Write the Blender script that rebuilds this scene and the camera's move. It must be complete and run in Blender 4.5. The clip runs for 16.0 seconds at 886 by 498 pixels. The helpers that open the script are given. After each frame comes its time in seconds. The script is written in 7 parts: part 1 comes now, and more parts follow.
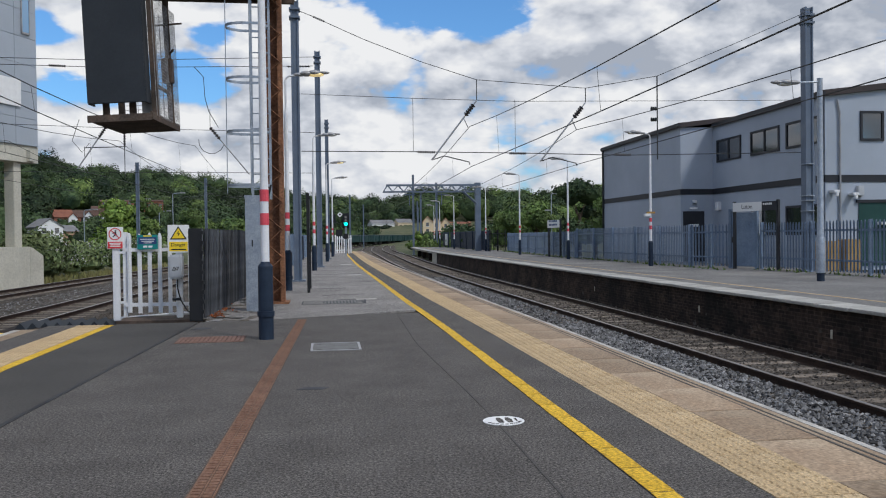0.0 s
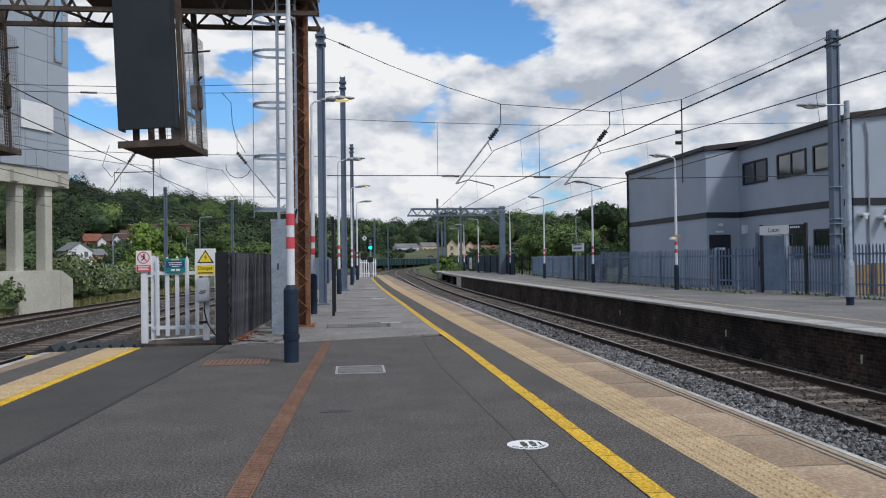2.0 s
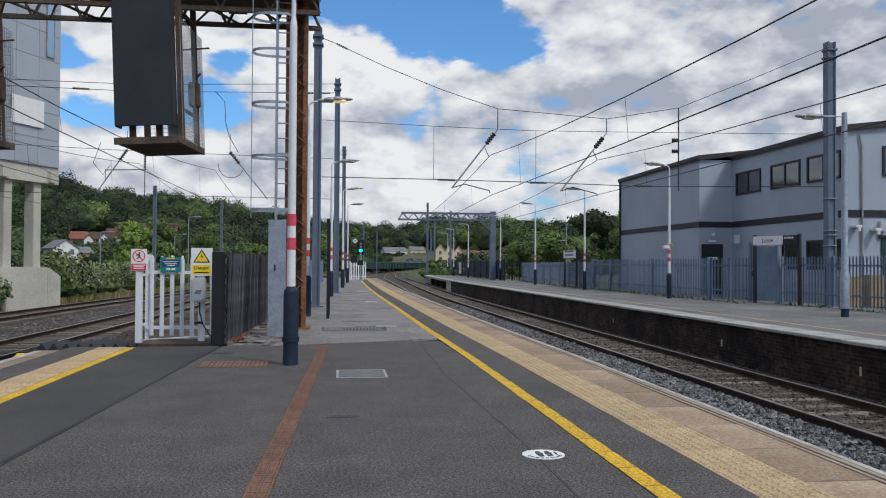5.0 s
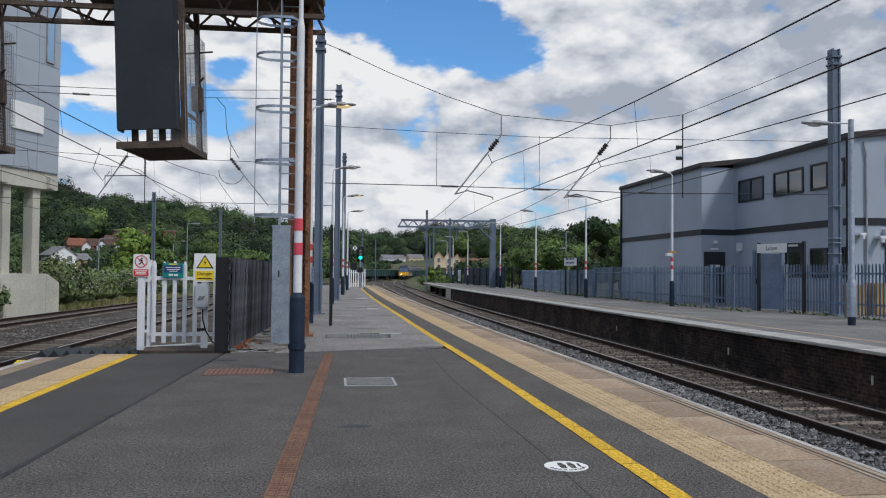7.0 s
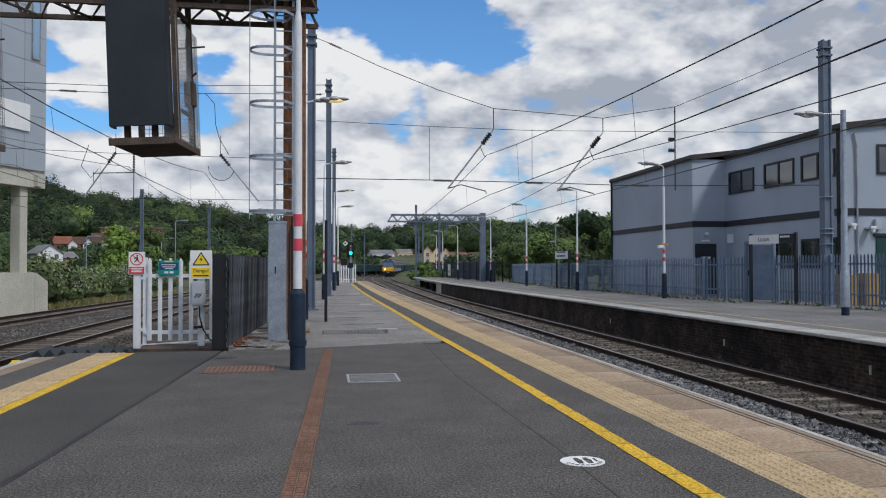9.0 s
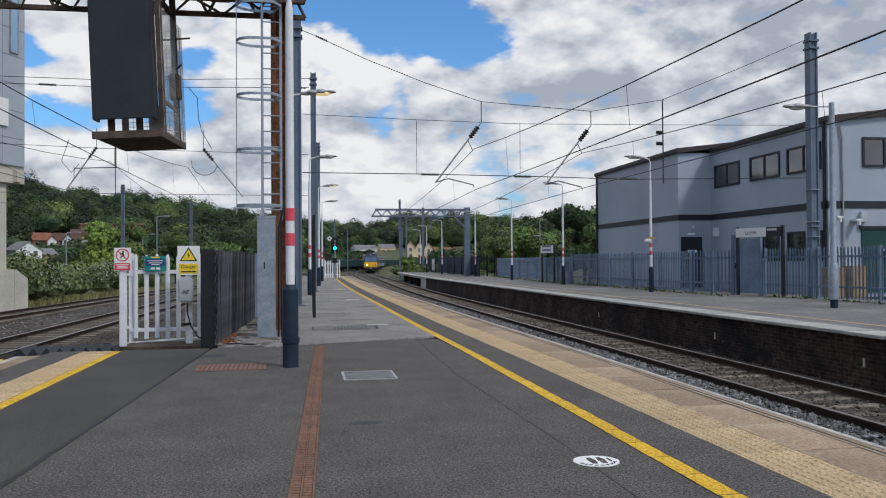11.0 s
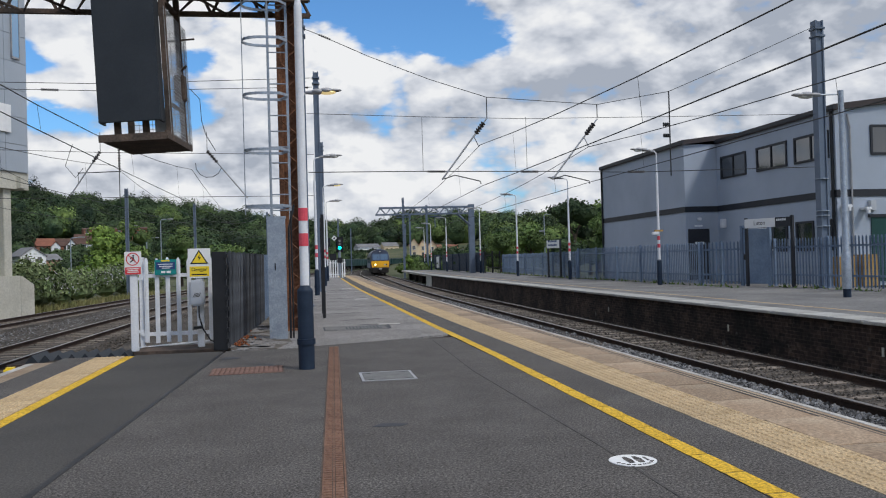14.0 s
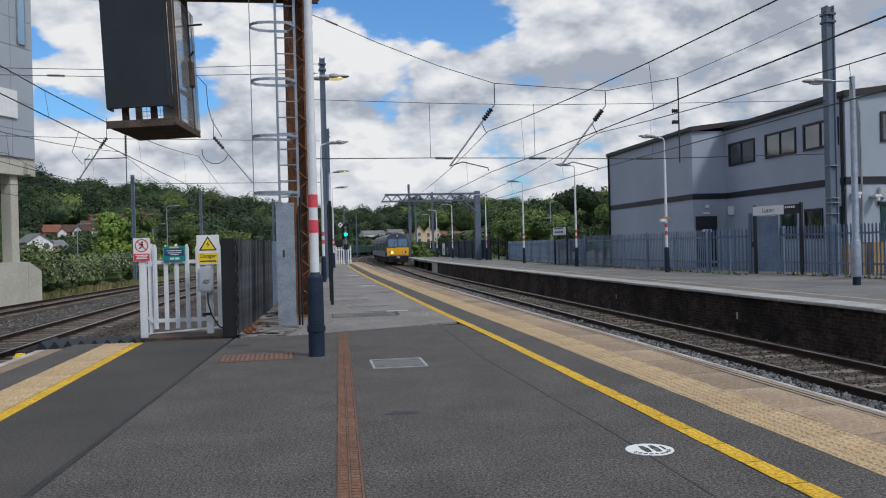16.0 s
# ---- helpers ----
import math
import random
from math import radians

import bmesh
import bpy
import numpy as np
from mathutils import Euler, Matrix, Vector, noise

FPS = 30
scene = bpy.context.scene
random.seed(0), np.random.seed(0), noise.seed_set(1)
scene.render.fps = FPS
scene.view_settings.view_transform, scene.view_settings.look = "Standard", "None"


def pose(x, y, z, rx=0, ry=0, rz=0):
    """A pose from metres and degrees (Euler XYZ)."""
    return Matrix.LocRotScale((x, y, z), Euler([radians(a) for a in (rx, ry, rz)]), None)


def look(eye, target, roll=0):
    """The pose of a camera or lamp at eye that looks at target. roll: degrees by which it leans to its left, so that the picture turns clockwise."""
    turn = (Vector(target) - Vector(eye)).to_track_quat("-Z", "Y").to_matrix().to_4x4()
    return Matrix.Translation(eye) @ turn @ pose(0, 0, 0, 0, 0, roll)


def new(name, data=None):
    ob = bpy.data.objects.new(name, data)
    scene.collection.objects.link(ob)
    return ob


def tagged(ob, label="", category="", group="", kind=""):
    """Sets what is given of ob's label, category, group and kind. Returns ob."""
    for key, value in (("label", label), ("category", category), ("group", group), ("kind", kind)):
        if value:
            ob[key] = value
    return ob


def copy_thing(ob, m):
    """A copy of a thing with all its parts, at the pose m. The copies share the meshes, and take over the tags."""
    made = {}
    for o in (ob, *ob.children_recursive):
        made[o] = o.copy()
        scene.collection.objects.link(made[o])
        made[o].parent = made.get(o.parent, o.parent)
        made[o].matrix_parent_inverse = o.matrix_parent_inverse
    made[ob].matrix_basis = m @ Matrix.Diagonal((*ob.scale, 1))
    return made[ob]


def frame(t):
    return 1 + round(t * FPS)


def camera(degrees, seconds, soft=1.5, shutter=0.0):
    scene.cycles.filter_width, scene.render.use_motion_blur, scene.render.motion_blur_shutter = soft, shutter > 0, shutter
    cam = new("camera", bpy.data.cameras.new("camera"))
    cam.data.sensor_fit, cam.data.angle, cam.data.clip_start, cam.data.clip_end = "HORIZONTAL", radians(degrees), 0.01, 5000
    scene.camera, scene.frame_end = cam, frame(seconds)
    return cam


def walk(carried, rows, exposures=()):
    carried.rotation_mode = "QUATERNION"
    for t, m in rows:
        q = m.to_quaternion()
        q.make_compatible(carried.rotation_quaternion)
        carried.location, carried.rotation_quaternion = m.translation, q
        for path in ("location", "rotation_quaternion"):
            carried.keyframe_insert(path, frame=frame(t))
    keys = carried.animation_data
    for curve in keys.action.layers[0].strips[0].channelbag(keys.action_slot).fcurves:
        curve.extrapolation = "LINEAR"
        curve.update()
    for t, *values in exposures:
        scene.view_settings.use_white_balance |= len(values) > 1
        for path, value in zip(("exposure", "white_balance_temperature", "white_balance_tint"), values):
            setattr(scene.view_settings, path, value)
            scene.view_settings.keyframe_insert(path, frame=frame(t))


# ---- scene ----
cam = camera(55.7, 16.0, soft=1.1)
PATH = [
    (0, (0.001, -0.291, 1.328), (0.277, 1.69, 1.297), -0.7),
    (0.5, (-0.002, -0.306, 1.331), (0.26, 1.677, 1.302), -0.9),
    (1, (-0.003, -0.306, 1.33), (0.235, 1.68, 1.318), -0.9),
    (1.5, (-0.015, -0.347, 1.336), (0.205, 1.641, 1.348), -0.9),
    (2, (-0.001, -0.331, 1.327), (0.218, 1.657, 1.353), -0.7),
    (2.5, (-0.01, -0.316, 1.325), (0.208, 1.672, 1.353), -0.3),
    (3, (-0.046, -0.283, 1.326), (0.173, 1.705, 1.36), -0.3),
    (3.5, (-0.093, -0.268, 1.329), (0.133, 1.719, 1.375), -0.3),
    (3.7, (-0.105, -0.238, 1.325), (0.122, 1.748, 1.378), -0.3),
    (3.8, (-0.11, -0.224, 1.322), (0.118, 1.762, 1.358), -0.2),
    (3.9, (-0.117, -0.209, 1.318), (0.113, 1.777, 1.256), -0.1),
    (4, (-0.123, -0.194, 1.315), (0.108, 1.792, 1.249), -0.1),
    (4.4, (-0.154, -0.202, 1.324), (0.086, 1.783, 1.272), 0.4),
    (4.5, (-0.161, -0.204, 1.326), (0.08, 1.781, 1.292), 0.7),
    (4.6, (-0.166, -0.196, 1.326), (0.076, 1.789, 1.353), 0.6),
    (4.7, (-0.171, -0.186, 1.325), (0.072, 1.799, 1.36), 0.5),
    (6.8, (-0.295, 0.035, 1.297), (-0.039, 2.018, 1.361), 0.1),
    (7, (-0.307, 0.055, 1.297), (-0.055, 2.038, 1.352), 0.5),
    (7.5, (-0.363, 0.079, 1.303), (-0.106, 2.062, 1.345), 0.7),
    (8, (-0.397, 0.101, 1.301), (-0.135, 2.084, 1.332), 0.6),
    (8.5, (-0.426, 0.133, 1.297), (-0.162, 2.115, 1.335), 0.2),
    (9, (-0.461, 0.152, 1.297), (-0.181, 2.132, 1.339), -0.1),
    (11.5, (-0.638, 0.42, 1.294), (-0.304, 2.392, 1.319), -0.4),
    (12, (-0.684, 0.432, 1.295), (-0.33, 2.401, 1.317), -0.5),
    (12.5, (-0.698, 0.46, 1.294), (-0.324, 2.425, 1.317), -0.7),
    (13, (-0.692, 0.509, 1.285), (-0.321, 2.474, 1.314), -0.6),
    (13.5, (-0.71, 0.524, 1.296), (-0.361, 2.493, 1.322), -0.5),
    (14, (-0.725, 0.546, 1.299), (-0.411, 2.521, 1.322), -1.6),
    (14.5, (-0.711, 0.573, 1.297), (-0.422, 2.552, 1.314), -1.8),
    (15, (-0.755, 0.6, 1.299), (-0.469, 2.579, 1.31), -1.7),
    (15.5, (-0.779, 0.614, 1.301), (-0.491, 2.593, 1.292), -1.8),
    (16, (-0.782, 0.609, 1.303), (-0.481, 2.586, 1.295), -1.5),
]
walk(cam, [(t, look(eye, target, roll)) for t, eye, target, roll in PATH],
     [(0, 0.03), (1.2, 0.08), (3, 0.05), (3.8, 0.04), (4.5, 0.0), (8, 0.0), (9, -0.03), (12.5, 0.05), (14.5, 0.04), (15.5, 0.06), (16, -0.02)])

# ---- world, sun, exposure ----
SUN_EL, SUN_AZ = radians(50), radians(138)
world = bpy.data.worlds.new("world")
scene.world = world
world.use_nodes = True
wn, wl = world.node_tree.nodes, world.node_tree.links
wn.clear()


def wnode(kind, **kw):
    n = wn.new(kind)
    for k, v in kw.items():
        n.inputs[k].default_value = v
    return n


def wmath(op, a, b=None):
    n = wn.new("ShaderNodeMath")
    n.operation = op
    for i, v in enumerate((a, b)):
        if v is None:
            continue
        if isinstance(v, (int, float)):
            n.inputs[i].default_value = v
        else:
            wl.new(v, n.inputs[i])
    return n.outputs[0]


w_out, w_bg = wn.new("ShaderNodeOutputWorld"), wn.new("ShaderNodeBackground")
w_bg.inputs["Strength"].default_value = 0.1
w_sky = wn.new("ShaderNodeTexSky")
w_sky.sky_type, w_sky.sun_disc = "NISHITA", False
w_sky.sun_elevation, w_sky.sun_rotation = SUN_EL, SUN_AZ
w_co = wn.new("ShaderNodeTexCoord")
w_sep = wn.new("ShaderNodeSeparateXYZ")
wl.new(w_co.outputs["Generated"], w_sep.inputs[0])
# the sky's dome flattened to a layer of cloud: x/(z+c), y/(z+c)
den = wmath("ADD", wmath("MAXIMUM", w_sep.outputs[2], 0.0), 0.16)
w_com = wn.new("ShaderNodeCombineXYZ")
wl.new(wmath("DIVIDE", w_sep.outputs[0], den), w_com.inputs[0])
wl.new(wmath("DIVIDE", w_sep.outputs[1], den), w_com.inputs[1])


def wnoise(scale, detail, rough, shift):
    mp = wn.new("ShaderNodeMapping")
    mp.inputs["Location"].default_value = shift
    wl.new(w_com.outputs[0], mp.inputs["Vector"])
    n = wnode("ShaderNodeTexNoise", Scale=scale, Detail=detail, Roughness=rough)
    wl.new(mp.outputs[0], n.inputs["Vector"])
    return n.outputs["Fac"]


def wgap(az, el, wide, high):
    """1 in a gap of the cloud, 0 outside it."""
    a, e = radians(az), radians(el)
    n = wn.new("ShaderNodeVectorMath")
    n.operation = "SUBTRACT"
    wl.new(w_co.outputs["Generated"], n.inputs[0])
    n.inputs[1].default_value = (math.sin(a) * math.cos(e), math.cos(a) * math.cos(e), math.sin(e))
    m = wn.new("ShaderNodeVectorMath")
    m.operation = "MULTIPLY"
    wl.new(n.outputs[0], m.inputs[0])
    m.inputs[1].default_value = (1 / radians(wide), 1 / radians(wide), 1 / radians(high))
    d = wn.new("ShaderNodeVectorMath")
    d.operation = "LENGTH"
    wl.new(m.outputs[0], d.inputs[0])
    return wmath("MAXIMUM", wmath("SUBTRACT", 1.0, d.outputs["Value"]), 0.0)


def wcloud(shift):
    """Billowing cloud density over the sky's dome, taken a little way off by shift."""
    mp = wn.new("ShaderNodeMapping")
    mp.inputs["Location"].default_value = shift
    mp.inputs["Scale"].default_value = (1.0, 1.0, 1.75)
    wl.new(w_co.outputs["Generated"], mp.inputs["Vector"])
    n = wnode("ShaderNodeTexNoise", Scale=6.5, Detail=13, Roughness=0.57, Distortion=0.25)
    wl.new(mp.outputs[0], n.inputs["Vector"])
    v = wnode("ShaderNodeTexVoronoi", Scale=15.0, Detail=3.0, Roughness=0.55)
    wl.new(mp.outputs[0], v.inputs["Vector"])
    return wmath("ADD", wmath("MULTIPLY", n.outputs["Fac"], 0.78), wmath("MULTIPLY", wmath("SUBTRACT", 1.0, v.outputs["Distance"]), 0.22))


HOME = (3.1, 1.7, 0.4)
w_big = wcloud(HOME)
cover = wmath("ADD", wmath("MULTIPLY", wmath("SUBTRACT", w_big, 0.47), 2.3), 0.5)
w_ragged = wmath("MULTIPLY", wmath("ADD", wnoise(6.0, 12, 0.65, (0.4, 5.2, 2.0)), 0.04), 1.95)
for gap in ((5, 18.2, 9, 4.4), (8.7, 15.3, 6, 2.4), (11.3, 14.4, 3.8, 1.7), (-1.5, 18, 4.5, 2.6), (-8.5, 10.6, 3.9, 1.9), (-7, 13.2, 2.3, 1.2), (-16.3, 9.6, 3.2, 1.7), (-17.5, 12.8, 2.6, 1.4), (60, 40, 30, 22), (-100, 35, 40, 20), (170, 30, 40, 18)):
    cover = wmath("SUBTRACT", cover, wmath("MULTIPLY", wgap(*gap), w_ragged))
w_fac = wn.new("ShaderNodeMapRange")
w_fac.interpolation_type = "SMOOTHSTEP"
wl.new(cover, w_fac.inputs["Value"])
w_fac.inputs["From Min"].default_value, w_fac.inputs["From Max"].default_value = -0.20, 0.19
w_shade = wn.new("ShaderNodeValToRGB")
# lit tops and grey undersides: the cloud's own density against that towards the light
w_mix0 = wmath("ADD", wmath("MULTIPLY", wmath("SUBTRACT", w_big, wcloud((HOME[0] + 0.012, HOME[1] - 0.010, HOME[2] + 0.045))), 1.7), 0.52)
w_mix0 = wmath("ADD", w_mix0, wmath("MULTIPLY", wmath("SUBTRACT", wnoise(1.6, 5, 0.5, (7.3, 2.2, 1.0)), 0.5), 0.55))
for bank in ((27, 14.5, 14, 6), (17, 11.3, 8, 2.4), (10.8, 9.2, 5, 1.8), (2.5, 8.7, 7, 1.9), (34, 12, 9, 5), (-8, 6.5, 8, 1.6), (40, 25, 20, 12)):
    w_mix0 = wmath("SUBTRACT", w_mix0, wmath("MULTIPLY", wgap(*bank), 0.24))
for bright in ((5, 12.7, 6, 2.4), (0.5, 13.5, 5, 3), (14, 15.0, 6, 1.6), (18.5, 7.4, 6, 2.4), (5, 5, 9, 1.8), (-14, 13, 8, 3.5)):
    w_mix0 = wmath("ADD", w_mix0, wmath("MULTIPLY", wgap(*bright), 0.24))
wl.new(w_mix0, w_shade.inputs[0])
w_shade.color_ramp.elements[0].position, w_shade.color_ramp.elements[0].color = 0.20, (3.7, 4.1, 4.85, 1)
w_shade.color_ramp.elements[1].position, w_shade.color_ramp.elements[1].color = 0.76, (8.35, 8.45, 8.6, 1)
mid = w_shade.color_ramp.elements.new(0.5)
mid.color = (6.3, 6.6, 7.2, 1)
w_blue = wn.new("ShaderNodeMix")
w_blue.data_type, w_blue.blend_type = "RGBA", "MULTIPLY"
w_blue.inputs["Factor"].default_value = 1.0
wl.new(w_sky.outputs[0], w_blue.inputs[6])
w_blue.inputs[7].default_value = (0.66, 1.12, 1.55, 1)
w_mix = wn.new("ShaderNodeMix")
w_mix.data_type = "RGBA"
wl.new(w_fac.outputs[0], w_mix.inputs["Factor"])
wl.new(w_blue.outputs[2], w_mix.inputs[6])
wl.new(w_shade.outputs[0], w_mix.inputs[7])
wl.new(w_mix.outputs[2], w_bg.inputs["Color"])
wl.new(w_bg.outputs[0], w_out.inputs["Surface"])

sun = new("sun", bpy.data.lights.new("sun", "SUN"))
sun.data.energy, sun.data.angle, sun.data.color = 1.75, radians(11), (1.0, 0.97, 0.93)
sun.matrix_world = look((math.sin(SUN_AZ) * 50, math.cos(SUN_AZ) * 50, 50 * math.tan(SUN_EL)), (0, 0, 0))


# ---- materials ----
def mat(name, col, col2=None, rough=0.75, metal=0.0, big=1.2, fine=60.0, amount=0.25, bump=0.2, depth=0.01, rand=0.0, island=0.0, emit=0.0, stretch=(1, 1, 1), detail=6, crisp=0.2, grit=0.0, grit_scale=35.0, crown=0.0):
    m = bpy.data.materials.new(name)
    m.use_nodes = True
    n, l = m.node_tree.nodes, m.node_tree.links
    b = n["Principled BSDF"]
    b.inputs["Roughness"].default_value, b.inputs["Metallic"].default_value = rough, metal
    b.inputs["Specular IOR Level"].default_value = 0.5 if rough < 0.5 else 0.28
    tc, mp = n.new("ShaderNodeTexCoord"), n.new("ShaderNodeMapping")
    mp.inputs["Scale"].default_value = stretch
    l.new(tc.outputs["Object"], mp.inputs["Vector"])
    n1, n2 = n.new("ShaderNodeTexNoise"), n.new("ShaderNodeTexNoise")
    for q, s, d in ((n1, big, detail), (n2, fine, 4)):
        q.inputs["Scale"].default_value, q.inputs["Detail"].default_value, q.inputs["Roughness"].default_value = s, d, 0.6
        l.new(mp.outputs[0], q.inputs["Vector"])
    ramp = n.new("ShaderNodeValToRGB")
    ramp.color_ramp.elements[0].position, ramp.color_ramp.elements[1].position = 0.35, 0.65
    c2 = col2 or tuple(min(1, c * 1.25) for c in col)
    ramp.color_ramp.elements[0].color, ramp.color_ramp.elements[1].color = (*col, 1), (*c2, 1)
    l.new(n1.outputs["Fac"], ramp.inputs[0])
    hsv = n.new("ShaderNodeHueSaturation")
    l.new(ramp.outputs[0], hsv.inputs["Color"])
    # value: fine grain, and a shade of its own for each piece
    a = n.new("ShaderNodeMapRange")
    a.inputs["From Min"].default_value, a.inputs["From Max"].default_value = 0.5 - crisp, 0.5 + crisp
    a.inputs["To Min"].default_value, a.inputs["To Max"].default_value = 1 - amount, 1 + amount
    l.new(n2.outputs["Fac"], a.inputs["Value"])
    last = a.outputs[0]
    if grit:
        # coarse stones in the surface, light and dark
        n3, r, k = n.new("ShaderNodeTexNoise"), n.new("ShaderNodeMapRange"), n.new("ShaderNodeMath")
        n3.inputs["Scale"].default_value, n3.inputs["Detail"].default_value, n3.inputs["Roughness"].default_value = grit_scale, 5, 0.85
        l.new(mp.outputs[0], n3.inputs["Vector"])
        r.inputs["From Min"].default_value, r.inputs["From Max"].default_value = 0.38, 0.62
        r.inputs["To Min"].default_value, r.inputs["To Max"].default_value = 1 - grit, 1 + grit
        l.new(n3.outputs["Fac"], r.inputs["Value"])
        k.operation = "MULTIPLY"
        l.new(last, k.inputs[0])
        l.new(r.outputs[0], k.inputs[1])
        last = k.outputs[0]
    if crown:
        # each crown of foliage has a tone of its own
        o, r, k = n.new("ShaderNodeAttribute"), n.new("ShaderNodeMapRange"), n.new("ShaderNodeMath")
        o.attribute_name = "tone"
        r.inputs["To Min"].default_value, r.inputs["To Max"].default_value = 1 - crown, 1 + crown
        l.new(o.outputs["Fac"], r.inputs["Value"])
        k.operation = "MULTIPLY"
        l.new(last, k.inputs[0])
        l.new(r.outputs[0], k.inputs[1])
        last = k.outputs[0]
    for width, kind, socket in ((rand, "ShaderNodeObjectInfo", "Random"), (island, "ShaderNodeNewGeometry", "Random Per Island")):
        if width:
            o, r, k = n.new(kind), n.new("ShaderNodeMapRange"), n.new("ShaderNodeMath")
            r.inputs["To Min"].default_value, r.inputs["To Max"].default_value = 1 - width, 1 + width
            l.new(o.outputs[socket], r.inputs["Value"])
            k.operation = "MULTIPLY"
            l.new(last, k.inputs[0])
            l.new(r.outputs[0], k.inputs[1])
            last = k.outputs[0]
    l.new(last, hsv.inputs["Value"])
    l.new(hsv.outputs[0], b.inputs["Base Color"])
    if bump:
        bp = n.new("ShaderNodeBump")
        bp.inputs["Strength"].default_value, bp.inputs["Distance"].default_value = bump, depth
        l.new(n2.outputs["Fac"], bp.inputs["Height"])
        l.new(bp.outputs[0], b.inputs["Normal"])
    if emit:
        b.inputs["Emission Color"].default_value, b.inputs["Emission Strength"].default_value = (*col, 1), emit
    return m


def glass(name, col=(0.02, 0.025, 0.03), rough=0.05):
    m = bpy.data.materials.new(name)
    m.use_nodes = True
    b = m.node_tree.nodes["Principled BSDF"]
    b.inputs["Base Color"].default_value, b.inputs["Roughness"].default_value = (*col, 1), rough
    b.inputs["Specular IOR Level"].default_value = 0.8
    b.inputs["IOR"].default_value = 1.85
    return m


def sooty_brick():
    """Blackened brickwork: courses along y, brown patches under the soot, a few pale lime spots."""
    m = mat("sooty_brick", (0.009, 0.008, 0.0075), (0.050, 0.035, 0.028), 0.95, big=0.9, fine=9, amount=0.6, bump=0.0, detail=10)
    n, l = m.node_tree.nodes, m.node_tree.links
    b = n["Principled BSDF"]
    tc, sep, com = n.new("ShaderNodeTexCoord"), n.new("ShaderNodeSeparateXYZ"), n.new("ShaderNodeCombineXYZ")
    l.new(tc.outputs["Object"], sep.inputs[0])
    l.new(sep.outputs[1], com.inputs[0])
    l.new(sep.outputs[2], com.inputs[1])
    br = n.new("ShaderNodeTexBrick")
    for k, v in (("Scale", 1.0), ("Brick Width", 0.225), ("Row Height", 0.075), ("Mortar Size", 0.008)):
        br.inputs[k].default_value = v
    br.inputs["Color1"].default_value, br.inputs["Color2"].default_value, br.inputs["Mortar"].default_value = (0.55, 0.55, 0.55, 1), (1.6, 1.45, 1.35, 1), (1.9, 1.9, 1.9, 1)
    l.new(com.outputs[0], br.inputs["Vector"])
    mul = n.new("ShaderNodeMix")
    mul.data_type, mul.blend_type = "RGBA", "MULTIPLY"
    mul.inputs["Factor"].default_value = 1.0
    l.new(b.inputs["Base Color"].links[0].from_socket, mul.inputs[6])
    l.new(br.outputs["Color"], mul.inputs[7])
    spot, r, lime = n.new("ShaderNodeTexNoise"), n.new("ShaderNodeMapRange"), n.new("ShaderNodeMix")
    spot.inputs["Scale"].default_value, spot.inputs["Detail"].default_value = 3.5, 8
    l.new(tc.outputs["Object"], spot.inputs["Vector"])
    r.inputs["From Min"].default_value, r.inputs["From Max"].default_value, r.inputs["To Max"].default_value = 0.66, 0.76, 0.8
    l.new(spot.outputs["Fac"], r.inputs["Value"])
    lime.data_type = "RGBA"
    l.new(r.outputs[0], lime.inputs["Factor"])
    l.new(mul.outputs[2], lime.inputs[6])
    lime.inputs[7].default_value = (0.13, 0.12, 0.11, 1)
    l.new(lime.outputs[2], b.inputs["Base Color"])
    bp = n.new("ShaderNodeBump")
    bp.inputs["Strength"].default_value, bp.inputs["Distance"].default_value = 0.6, 0.01
    bp.invert = True
    l.new(br.outputs["Fac"], bp.inputs["Height"])
    l.new(bp.outputs[0], b.inputs["Normal"])
    return m


